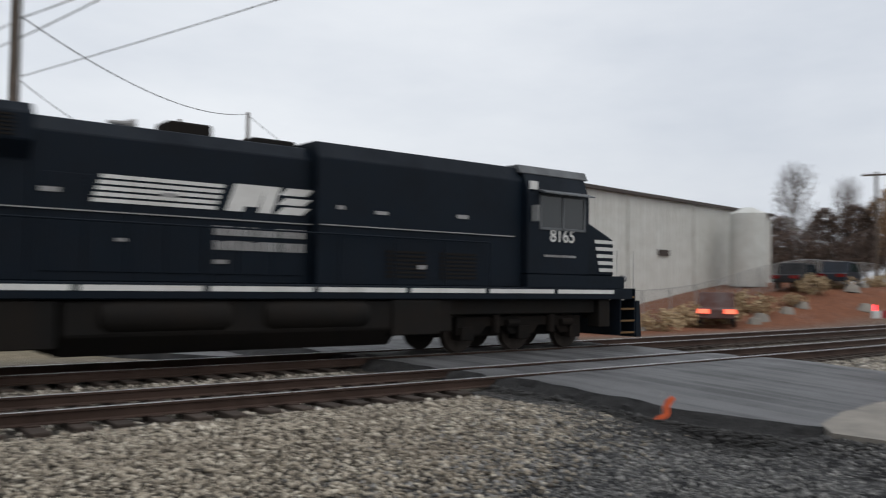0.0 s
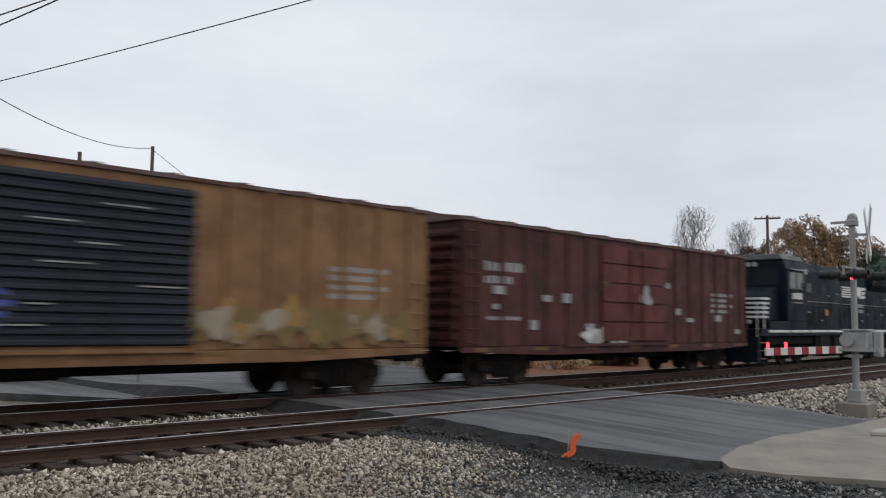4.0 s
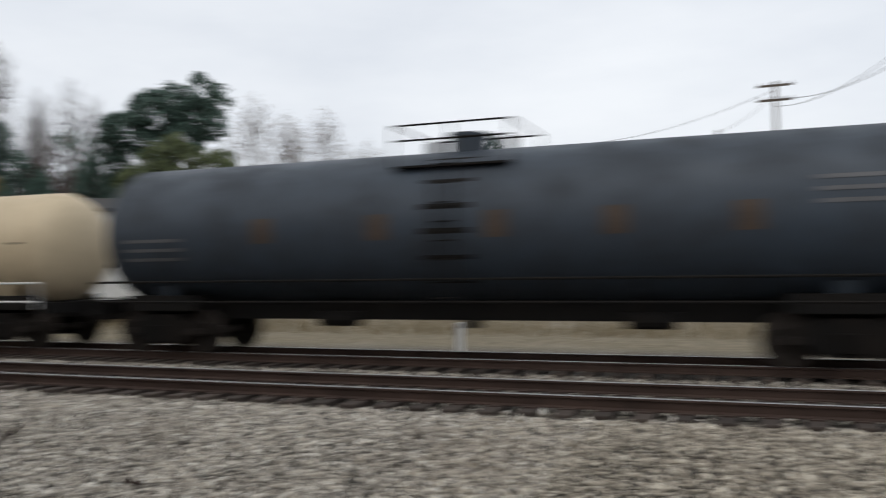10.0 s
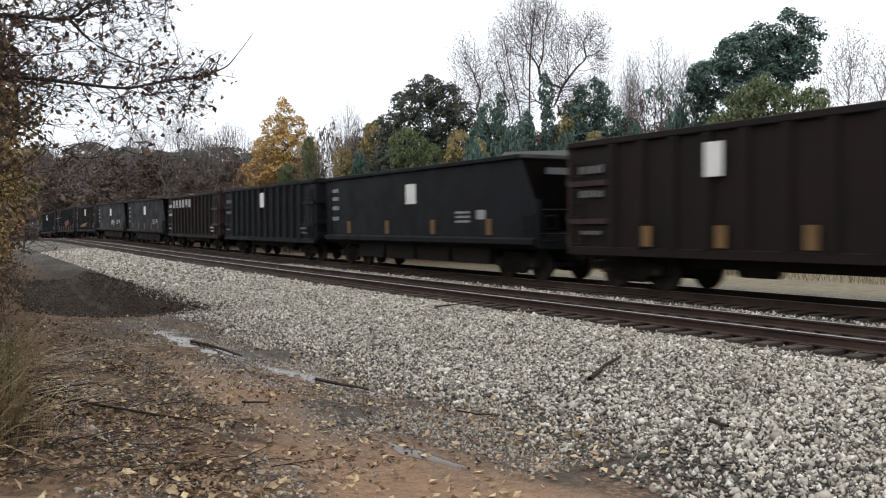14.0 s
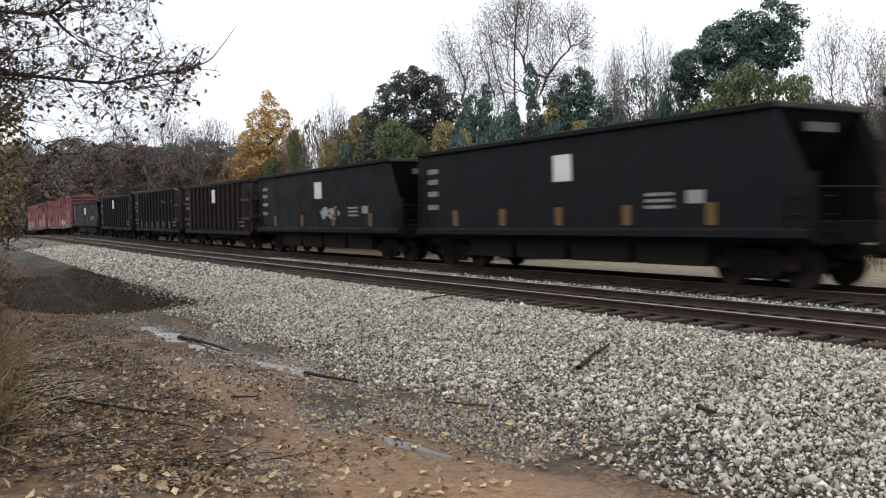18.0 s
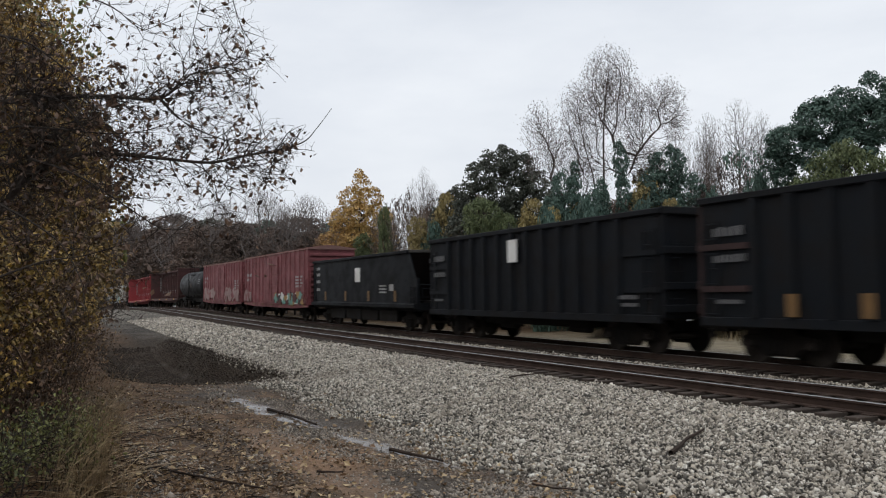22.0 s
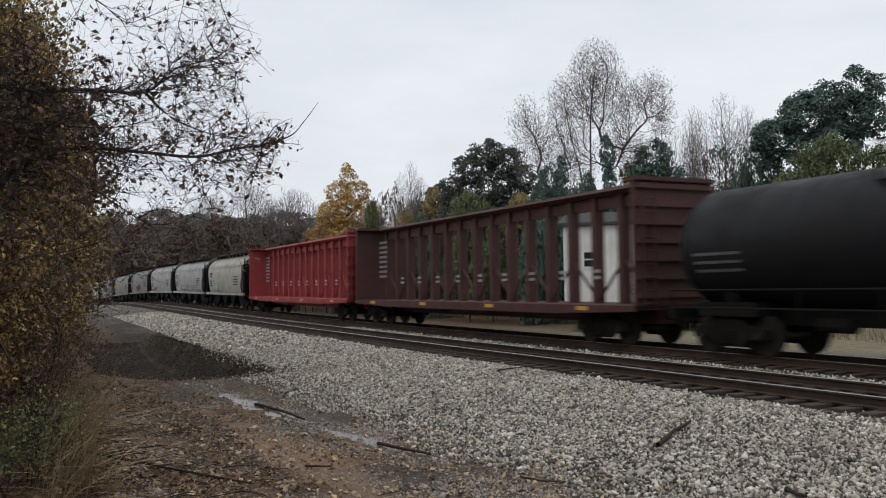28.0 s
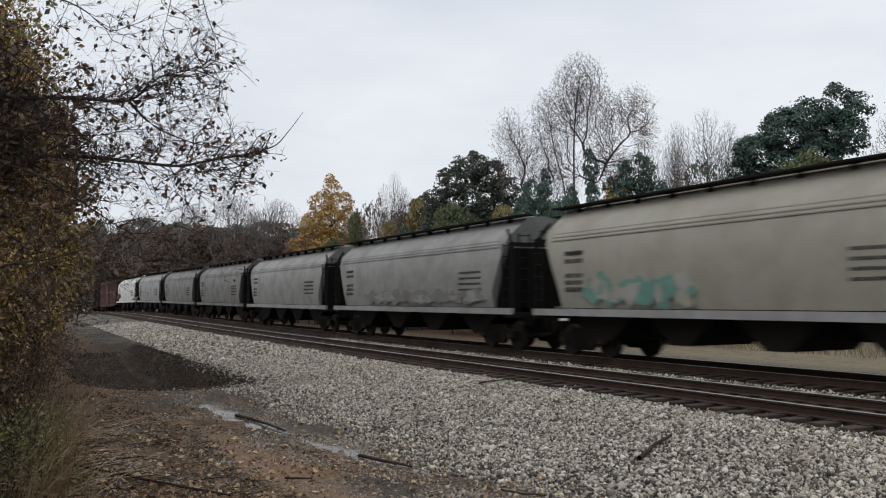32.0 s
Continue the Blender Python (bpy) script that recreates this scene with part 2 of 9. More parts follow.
CUBE = [(0, 3, 2, 1), (4, 5, 6, 7), (0, 1, 5, 4), (1, 2, 6, 5), (2, 3, 7, 6), (3, 0, 4, 7)]


def box(x0, x1, y0, y1, z0, z1, g=None):
    g = g or Geo()
    return g.add([(x0, y0, z0), (x1, y0, z0), (x1, y1, z0), (x0, y1, z0), (x0, y0, z1), (x1, y0, z1), (x1, y1, z1), (x0, y1, z1)], CUBE)


def prism(poly, a0, a1, axis="x", g=None):
    """A closed outline of (u, v) drawn out from a0 to a1 along an axis: x takes (y, z), y takes (x, z), z takes (x, y)."""
    g = g or Geo()
    put = {"x": lambda a, u, w: (a, u, w), "y": lambda a, u, w: (u, a, w), "z": lambda a, u, w: (u, w, a)}[axis]
    n = len(poly)
    verts = [put(a0, *q) for q in poly] + [put(a1, *q) for q in poly]
    faces = [tuple(range(n))[::-1], tuple(range(n, 2 * n))] + [(i, (i + 1) % n, n + (i + 1) % n, n + i) for i in range(n)]
    return g.add(verts, faces)


def cyl(p0, p1, r0, r1=None, n=10, g=None):
    g = g or Geo()
    r1 = r0 if r1 is None else r1
    a, b = Vector(p0), Vector(p1)
    w = (b - a).normalized()
    u = w.orthogonal().normalized()
    t = w.cross(u)
    ring = [(math.cos(2 * math.pi * i / n), math.sin(2 * math.pi * i / n)) for i in range(n)]
    verts = [tuple(a + (u * c + t * s) * r0) for c, s in ring] + [tuple(b + (u * c + t * s) * r1) for c, s in ring]
    faces = [tuple(range(n))[::-1], tuple(range(n, 2 * n))] + [(i, (i + 1) % n, n + (i + 1) % n, n + i) for i in range(n)]
    return g.add(verts, faces)


def lathe(profile, n=24, y=0.0, z=0.0, g=None):
    """Turned about the x axis through (y, z): a list of (x, radius)."""
    g = g or Geo()
    verts, faces = [], []
    for x, r in profile:
        for i in range(n):
            an = 2 * math.pi * i / n
            verts.append((x, y + r * math.cos(an), z + r * math.sin(an)))
    for k in range(len(profile) - 1):
        for i in range(n):
            j = (i + 1) % n
            faces.append((k * n + i, (k + 1) * n + i, (k + 1) * n + j, k * n + j))
    faces += [tuple(range(n)), tuple(range((len(profile) - 1) * n, len(profile) * n))[::-1]]
    return g.add(verts, faces)


def mesh_of(name, g, material, bevel=0.0, smooth=False):
    me = bpy.data.meshes.new(name)
    me.from_pydata(g.v, [], g.f)
    if bevel:
        bm = bmesh.new()
        bm.from_mesh(me)
        bmesh.ops.bevel(bm, geom=bm.edges[:], offset=bevel, segments=1, affect="EDGES", clamp_overlap=True)
        bm.to_mesh(me)
        bm.free()
    if smooth:
        me.shade_smooth()
        me.set_sharp_from_angle(angle=radians(40))
    me.materials.append(M[material] if isinstance(material, str) else material)
    return me


def part(name, g, material, parent, label="", at=None, bevel=0.0, smooth=False):
    me = g if isinstance(g, bpy.types.Mesh) else mesh_of(name, g, material, bevel, smooth)
    ob = new(name, me)
    ob.parent = parent
    if at is not None:
        ob.matrix_basis = at if isinstance(at, Matrix) else Matrix.Translation(at)
    return tagged(ob, label)


def thing(name, m, label, category, group=""):
    ob = new(name)
    ob.empty_display_size = 0.2
    ob.matrix_basis = m
    return tagged(ob, label, category, group)


def solid(name, g, material, label="", category="", kind="", bevel=0.0, smooth=False):
    ob = new(name, mesh_of(name, g, material, bevel, smooth))
    return tagged(ob, label, category, kind=kind)


def lettering(text, size, material, parent, m, label=""):
    cu = bpy.data.curves.new("lettering", "FONT")
    cu.body, cu.size, cu.align_x, cu.align_y, cu.extrude, cu.offset = text, size, "CENTER", "CENTER", 0.003, 0.012 * size
    tmp = bpy.data.objects.new("lettering", cu)
    me = bpy.data.meshes.new_from_object(tmp)
    bpy.data.objects.remove(tmp)
    me.materials.clear()
    me.materials.append(M[material])
    return part("lettering", me, material, parent, label, m)


# ---- the line: x runs along the tracks, y away from the camera ----
FAR_Y, NEAR_Y, GAUGE = 16.41, 12.12, 1.505


def bend(x):
    """Sideways bend of both tracks at x."""
    k = 0.00099
    b = k * max(x, -60) ** 2 / 2 + k * -60 * min(x + 60, 0)
    return b - 0.00065 * min(x + 8.76, 0) ** 2 / 2


def rise(x):
    """Height of the rail tops at x."""
    c = min(max(x, -90), 150)
    q = max(min(x + 90, 0), -75)
    return -0.0061 * c + 0.00013 * c * c / 2 - 0.0178 * q - 0.00058 * q * q / 2


def smooth01(a, b, v):
    t = min(max((v - a) / (b - a), 0.0), 1.0)
    return t * t * (3 - 2 * t)


def ground_z(x, y):
    d = y - FAR_Y - bend(max(min(x, 150), -230))
    z = -0.25 - 0.3 * smooth01(-6.6, -10.8, d) + 0.42 * smooth01(-12.6, -16.0, d)
    z -= 0.3 * smooth01(1.9, 4.2, d)
    z += 0.25 * smooth01(9.0, 20.0, d)
    # the pit beside the ballast and the bank behind it
    z -= 1.15 * smooth01(-22.4, -24.4, x) * smooth01(-52, -40, x) * smooth01(-14.2, -12.9, d) * smooth01(-9.8, -10.9, d)
    z += 0.5 * smooth01(-24, -40, x) * smooth01(-12.6, -16.5, d)
    # asphalt ramp over the rails
    z += 0.10 * smooth01(9.9, 10.6, x) * smooth01(21, 19, x) * smooth01(-12, -6, d) * smooth01(6, 2, d)
    # the apron and road stand level with the ground beside them
    z += 0.29 * smooth01(9.4, 10.8, x) * smooth01(-9.9, -11.1, d) * smooth01(-20, -17, d)
    # red clay bank across the line
    z += 2.2 * smooth01(34, 62, x) * smooth01(5.5 - 2.2 * smooth01(40, 60, x), 16 - 6 * smooth01(40, 60, x), d) * smooth01(120, 75, x)
    return z + rise(max(min(x, 150), -220)) + 0.03 * noise.noise((x * 0.7, y * 0.7, 0)) + 0.012 * noise.noise((x * 1.4, y * 1.4, 3))


def build_ground():
    def steps(stops):
        out = []
        for a, b, n in stops:
            out += [a + (b - a) * i / n for i in range(n)]
        return out + [stops[-1][1]]
    xs = steps([(-900, -300, 6), (-300, -120, 12), (-120, -45, 38), (-45, 28, 180), (28, 100, 36), (100, 250, 10), (250, 900, 6)])
    ys = steps([(-500, -60, 6), (-60, -8, 13), (-8, 24, 110), (24, 70, 30), (70, 200, 12), (200, 900, 7)])
    g = Geo()
    for y in ys:
        for x in xs:
            far = smooth01(150, 400, math.hypot(x, y))
            g.v.append((x, y, ground_z(x, y) - 0.6 * far))
    nx = len(xs)
    g.f = [(j * nx + i, j * nx + i + 1, (j + 1) * nx + i + 1, (j + 1) * nx + i) for j in range(len(ys) - 1) for i in range(nx - 1)]
    m, nt, bs = blank("mixed_ground")
    geo = nt.nodes.new("ShaderNodeNewGeometry")
    sep = nt.nodes.new("ShaderNodeSeparateXYZ")
    nt.links.new(geo.outputs["Position"], sep.inputs[0])
    X, Y = sep.outputs[0], sep.outputs[1]
    big = noise_node(nt, 0.35, 5, 0.6, space="World")
    mid = noise_node(nt, 2.2, 5, 0.65, space="World", offset=(7, 3, 0))
    wob = math_node(nt, "MULTIPLY", math_node(nt, "SUBTRACT", mid, 0.5), 2.4)
    # crushed stone
    vor = nt.nodes.new("ShaderNodeTexVoronoi")
    vor.inputs["Scale"].default_value = 17
    nt.links.new(geo.outputs["Position"], vor.inputs["Vector"])
    stone = lerp_node(nt, vor.outputs["Color"], (0.05, 0.045, 0.04), (0.20, 0.18, 0.155))
    pale = lerp_node(nt, vor.outputs["Color"], (0.16, 0.15, 0.13), (0.46, 0.42, 0.36))
    stone = lerp_node(nt, math_node(nt, "MAXIMUM", band(nt, X, -66, -78), math_node(nt, "MAXIMUM", band(nt, X, 40, 48), band(nt, Y, 17.3, 17.9))), stone, pale)
    # shade in the gaps between stones, painted as a near-black colour
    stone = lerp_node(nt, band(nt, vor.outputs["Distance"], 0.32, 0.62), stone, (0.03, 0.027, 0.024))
    stone = lerp_node(nt, math_node(nt, "MULTIPLY", band(nt, big, 0.45, 0.7), 0.45), stone, (0.16, 0.135, 0.10))
    # trodden earth with clay and leaf litter
    gr2 = noise_node(nt, 9.0, 6, 0.75, space="World", offset=(2, 5, 0))
    fine = noise_node(nt, 55, 3, 0.8, space="World")
    clay = lerp_node(nt, band(nt, mid, 0.42, 0.60), (0.15, 0.095, 0.06), (0.46, 0.29, 0.18))
    clay = lerp_node(nt, band(nt, big, 0.50, 0.60), clay, (0.11, 0.083, 0.062))
    clay = lerp_node(nt, math_node(nt, "MULTIPLY", band(nt, gr2, 0.48, 0.62), 0.7), clay, (0.045, 0.032, 0.022))
    clay = lerp_node(nt, math_node(nt, "MULTIPLY", band(nt, fine, 0.58, 0.72), 0.6), clay, (0.25, 0.2, 0.15))
    speck = noise_node(nt, 130, 2, 0.7, space="World", offset=(1, 8, 0))
    clay = lerp_node(nt, math_node(nt, "MULTIPLY", band(nt, speck, 0.55, 0.66), 0.75), clay, (0.03, 0.022, 0.016))
    clay = lerp_node(nt, math_node(nt, "MULTIPLY", band(nt, speck, 0.40, 0.33), 0.6), clay, (0.42, 0.34, 0.26))
    # the gaps between clods are darkened too, as painted shade
    clod_gap = math_node(nt, "MULTIPLY", band(nt, vor.outputs["Distance"], 0.25, 0.6), 0.6)
    clay = lerp_node(nt, clod_gap, clay, (0.05, 0.036, 0.026))
    vl = nt.nodes.new("ShaderNodeTexVoronoi")
    vl.inputs["Scale"].default_value = 11
    nt.links.new(geo.outputs["Position"], vl.inputs["Vector"])
    litter = lerp_node(nt, vl.outputs["Color"], (0.07, 0.045, 0.029), (0.26, 0.155, 0.085))
    leaf_zone = band(nt, math_node(nt, "ADD", Y, math_node(nt, "MULTIPLY", wob, 1.0)), 2.6, 1.4)
    earth = lerp_node(nt, math_node(nt, "MULTIPLY", leaf_zone, 0.8), clay, litter)
    for cx, cy, rx, ry in ((-6.2, 3.5, 2.6, 1.0), (-11.6, 3.5, 3.2, 0.55), (-4.2, 4.3, 1.6, 0.5)):
        ex = math_node(nt, "POWER", math_node(nt, "ABSOLUTE", math_node(nt, "DIVIDE", math_node(nt, "SUBTRACT", X, cx), rx)), 2.0)
        ey = math_node(nt, "POWER", math_node(nt, "ABSOLUTE", math_node(nt, "DIVIDE", math_node(nt, "SUBTRACT", math_node(nt, "ADD", Y, math_node(nt, "MULTIPLY", wob, 0.5)), cy), ry)), 2.0)
        bare_clay = lerp_node(nt, band(nt, gr2, 0.4, 0.66), (0.40, 0.25, 0.155), (0.26, 0.165, 0.105))
        earth = lerp_node(nt, math_node(nt, "MULTIPLY", band(nt, math_node(nt, "ADD", ex, ey), 1.3, 0.6), 0.85), earth, bare_clay)
    edge = math_node(nt, "ADD", Y, math_node(nt, "MULTIPLY", wob, 0.55))
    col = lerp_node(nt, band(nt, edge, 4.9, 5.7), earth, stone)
    # damp dark soil in the ditch
    yy = math_node(nt, "ADD", Y, math_node(nt, "MULTIPLY", wob, 0.5))
    damp = math_node(nt, "MULTIPLY", math_node(nt, "MULTIPLY", band(nt, X, -22.4, -23.4), band(nt, X, -56, -44)), math_node(nt, "MULTIPLY", band(nt, yy, 2.2, 3.2), band(nt, yy, 7.3, 6.5)))
    # grey silt and fine gravel where water runs along the path
    silt = math_node(nt, "MULTIPLY", band(nt, math_node(nt, "ADD", Y, wob), 2.6, 3.6), band(nt, math_node(nt, "ADD", Y, wob), 5.6, 4.8))
    silt = math_node(nt, "MULTIPLY", silt, band(nt, big, 0.38, 0.55))
    col = lerp_node(nt, math_node(nt, "MULTIPLY", silt, 0.4), col, lerp_node(nt, band(nt, fine, 0.35, 0.7), (0.05, 0.043, 0.036), (0.16, 0.145, 0.125)))
    col = lerp_node(nt, math_node(nt, "MULTIPLY", damp, 0.9), col, lerp_node(nt, band(nt, gr2, 0.38, 0.62), (0.018, 0.014, 0.011), (0.085, 0.062, 0.045)))
    # black ground asphalt beside the road
    q = math_node(nt, "SUBTRACT", X, math_node(nt, "MULTIPLY", Y, 1.93))
    dark_zone = band(nt, math_node(nt, "ADD", q, math_node(nt, "MULTIPLY", wob, 3.0)), -11.5, -7.8)
    near_side = math_node(nt, "MULTIPLY", band(nt, Y, 11.0, 10.4), band(nt, math_node(nt, "ADD", X, wob), -2.0, 0.5))
    mill = lerp_node(nt, vor.outputs["Color"], (0.018, 0.018, 0.019), (0.10, 0.10, 0.10))
    mill = lerp_node(nt, band(nt, vor.outputs["Distance"], 0.4, 0.15), mill, (0.24, 0.235, 0.225))
    mill = lerp_node(nt, band(nt, mid, 0.5, 0.56), mill, (0.022, 0.022, 0.023))
    col = lerp_node(nt, math_node(nt, "MULTIPLY", dark_zone, near_side), col, mill)
    # the far side: dry grass, clay bank
    grass = lerp_node(nt, band(nt, mid, 0.3, 0.7), (0.29, 0.245, 0.175), (0.16, 0.14, 0.095))
    clay2 = lerp_node(nt, band(nt, mid, 0.3, 0.7), (0.24, 0.10, 0.055), (0.15, 0.07, 0.045))
    grass = lerp_node(nt, band(nt, X, 20, 27), grass, clay2)
    col = lerp_node(nt, band(nt, math_node(nt, "ADD", Y, wob), 22.6, 25.0), col, grass)
    forest = lerp_node(nt, vl.outputs["Color"], (0.045, 0.03, 0.02), (0.12, 0.075, 0.042))
    col = lerp_node(nt, band(nt, math_node(nt, "ADD", X, math_node(nt, "MULTIPLY", Y, 0.35)), -24, -34), col, lerp_node(nt, math_node(nt, "MULTIPLY", band(nt, Y, 21, 26), 1.0), col, forest))
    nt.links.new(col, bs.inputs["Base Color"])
    run_y = math_node(nt, "MULTIPLY_ADD", X, 0.095)
    run_y.node.inputs[2].default_value = 6.02
    off = math_node(nt, "ABSOLUTE", math_node(nt, "SUBTRACT", math_node(nt, "ADD", Y, math_node(nt, "MULTIPLY", wob, 0.35)), run_y))
    run = math_node(nt, "MULTIPLY", math_node(nt, "MULTIPLY", band(nt, off, 0.5, 0.12), band(nt, X, -6.0, -8.0)), band(nt, X, -21.5, -19.5))
    run = math_node(nt, "MULTIPLY", run, band(nt, gr2, 0.62, 0.46))
    wet = math_node(nt, "MAXIMUM", band(nt, big, 0.48, 0.66), math_node(nt, "MULTIPLY", run, 2.0))
    rg = math_node(nt, "MULTIPLY_ADD", wet, -0.35)
    rg.node.inputs[2].default_value = 0.95
    nt.links.new(rg, bs.inputs["Roughness"])
    bs.inputs["Specular IOR Level"].default_value = 0.12
    bumped(nt, bs, math_node(nt, "ADD", math_node(nt, "ADD", vor.outputs["Distance"], mid), gr2), 0.9, 0.045)
    gr = solid("ground", g, m, "gravel shoulder, trodden clay and dry grass", "ground", "structure", smooth=True)
    return gr


def swept(name, section, xs, y0, material, parent, dz=0.0):
    """A rail drawn along the line: section of (y, z)."""
    g, n = Geo(), len(section)
    for x in xs:
        b, h = bend(x), rise(x)
        g.v += [(x, y0 + b + u, h + w + dz) for u, w in section]
    for k in range(len(xs) - 1):
        g.f += [(k * n + i, k * n + (i + 1) % n, (k + 1) * n + (i + 1) % n, (k + 1) * n + i) for i in range(n)]
    return part(name, g, material, parent)


def build_tracks():
    xs = [-230 + 6 * i for i in range(28)] + [-62 + 2 * i for i in range(63)] + [64 + 6 * i for i in range(16)]
    rail = [(-0.068, -0.172), (0.068, -0.172), (0.068, -0.158), (0.012, -0.142), (0.011, -0.045), (0.037, -0.036), (0.037, -0.004), (-0.037, -0.004), (-0.037, -0.036), (-0.011, -0.045), (-0.012, -0.142), (-0.068, -0.158)]
    shine = [(-0.033, -0.004), (0.033, -0.004), (0.028, 0.0), (-0.028, 0.0)]
    tie = mesh_of("tie", box(-0.115, 0.115, -1.3, 1.3, -0.345, -0.175), "tie_wood", 0.012)
    plate = mesh_of("tie_plate", box(-0.1, 0.1, -0.17, 0.17, -0.177, -0.160), "rail_rust")
    rnd = random.Random(4)
    for nm, y0 in (("track_near", NEAR_Y), ("track_far", FAR_Y)):
        tr = tagged(new(nm), "worn railway track on dark wooden ties", "track", kind="structure")
        for s in (-1, 1):
            r = swept("rail", rail, xs, y0 + s * GAUGE / 2, "rail_rust", tr)
            swept("rail_head", shine, xs, y0 + s * GAUGE / 2, "rail_head", r)
        rest = Geo()
        n = 0
        x = -180.0
        while x < 110:
            h = rise(x)
            off = rnd.uniform(-0.06, 0.06)
            if -52 < x < 34 and not (9.4 < x < 19.6):
                t = part("tie", tie, None, tr, at=pose(x, y0 + bend(x) + off, h, 0, 0, rnd.uniform(-1.2, 1.2)))
                if nm == "track_near" and -34 < x < 26:
                    for s in (-1, 1):
                        part("tie_plate", plate, None, tr, at=(x, y0 + bend(x) + s * GAUGE / 2, h))
            elif not (9.4 < x < 19.6):
                b = bend(x)
                box(x - 0.115, x + 0.115, y0 + b - 1.3 + off, y0 + b + 1.3 + off, h - 0.345, h - 0.175, rest)
            x += 0.51
        tagged(part("distant_ties", rest, "tie_wood", tr), kind="stuff")


def build_road():
    m, nt, bs = blank("asphalt")
    geo = noise_node(nt, 90, 2, 0.7, space="World")
    streak = noise_node(nt, 1.0, 4, 0.6, (2.2, 0.12, 1), "World")
    patch = noise_node(nt, 0.8, 5, 0.6, space="World", offset=(4, 9, 0))
    col = lerp_node(nt, band(nt, streak, 0.42, 0.58), (0.034, 0.035, 0.037), (0.10, 0.101, 0.104))
    col = lerp_node(nt, math_node(nt, "MULTIPLY", band(nt, patch, 0.5, 0.65), 0.5), col, (0.035, 0.035, 0.036))
    col = lerp_node(nt, math_node(nt, "MULTIPLY", band(nt, geo, 0.5, 0.7), 0.35), col, (0.13, 0.13, 0.128))
    nt.links.new(col, bs.inputs["Base Color"])
    rg = math_node(nt, "MULTIPLY_ADD", band(nt, patch, 0.4, 0.7), -0.2)
    rg.node.inputs[2].default_value = 0.68
    nt.links.new(rg, bs.inputs["Roughness"])
    bumped(nt, bs, geo, 0.35, 0.006)
    M["asphalt"] = m
    # asphalt for the ramp's side: the shade there is part of the colour
    m3, nt, bs = blank("shaded_asphalt")
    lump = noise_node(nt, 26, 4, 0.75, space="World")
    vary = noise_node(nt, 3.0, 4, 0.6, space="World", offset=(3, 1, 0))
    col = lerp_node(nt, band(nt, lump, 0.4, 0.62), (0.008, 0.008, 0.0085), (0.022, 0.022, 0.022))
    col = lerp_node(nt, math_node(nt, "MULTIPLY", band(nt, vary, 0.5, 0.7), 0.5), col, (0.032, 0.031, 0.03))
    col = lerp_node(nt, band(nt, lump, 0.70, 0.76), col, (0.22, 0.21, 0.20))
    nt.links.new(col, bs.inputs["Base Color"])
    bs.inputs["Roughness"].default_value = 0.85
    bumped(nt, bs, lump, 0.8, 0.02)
    M["shaded_asphalt"] = m3
    m2, nt, bs = blank("old_concrete")
    pat = noise_node(nt, 1.6, 6, 0.65, space="World")
    fin = noise_node(nt, 60, 3, 0.7, space="World")
    col = lerp_node(nt, band(nt, pat, 0.35, 0.7), (0.25, 0.225, 0.19), (0.15, 0.138, 0.12))
    col = lerp_node(nt, math_node(nt, "MULTIPLY", band(nt, fin, 0.45, 0.7), 0.3), col, (0.3, 0.29, 0.27))
    nt.links.new(col, bs.inputs["Base Color"])
    bs.inputs["Roughness"].default_value = 0.8
    bumped(nt, bs, fin, 0.25, 0.005)
    M["concrete"] = m2
    road = tagged(new("road"), "worn grey asphalt road ramped over the rails", "road", kind="structure")

    def strip(name, d0, d1, rows, lift, x0=10.35, x1=19.0, mat="asphalt", skirt=0.35, ragged=0.14):
        g, cols = Geo(), 26
        for j in range(rows + 1):
            d = d0 + (d1 - d0) * j / rows
            l = x0 + ragged * noise.noise((d * 1.3, 0, 5)) + ragged * 0.5 * noise.noise((d * 4.1, 0, 8))
            l += 1.3 * smooth01(-8.3, -12.5, d)
            r = x1 + ragged * noise.noise((d * 1.3, 9, 5)) + (0.0 if d > -8 else 0.0)
            for i in range(cols + 1):
                x = l + (r - l) * i / cols
                z = rise(x) + lift(d) + 0.02 * noise.noise((x * 1.2, d * 0.6, 2))
                if i in (0, cols):
                    z -= 0.0 if i == 0 else skirt
                    x += 0.0 if i == 0 else 0.45
                if j in (0, rows) and skirt:
                    z -= 0.05
                g.v.append((x, FAR_Y + bend(x) + d, z))
        g.f = [(j * (cols + 1) + i, j * (cols + 1) + i + 1, (j + 1) * (cols + 1) + i + 1, (j + 1) * (cols + 1) + i) for j in range(rows) for i in range(cols)]
        # the steep side of the ramp, its shadow put into a near-black colour
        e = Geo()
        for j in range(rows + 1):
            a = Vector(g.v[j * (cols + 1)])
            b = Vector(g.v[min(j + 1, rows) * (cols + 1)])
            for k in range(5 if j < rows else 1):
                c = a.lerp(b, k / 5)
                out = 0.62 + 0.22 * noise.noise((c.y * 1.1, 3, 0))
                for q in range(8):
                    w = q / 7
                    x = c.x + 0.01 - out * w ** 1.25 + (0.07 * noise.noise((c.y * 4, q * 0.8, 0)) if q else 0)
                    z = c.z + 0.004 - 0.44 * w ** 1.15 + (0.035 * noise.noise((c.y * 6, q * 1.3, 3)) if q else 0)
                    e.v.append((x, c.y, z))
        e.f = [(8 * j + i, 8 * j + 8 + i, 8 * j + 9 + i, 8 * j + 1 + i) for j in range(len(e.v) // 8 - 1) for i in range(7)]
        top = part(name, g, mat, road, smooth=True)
        part("ramp_side", e, "shaded_asphalt", top, "rough asphalt edge with its shade painted near-black", smooth=True)
        return top

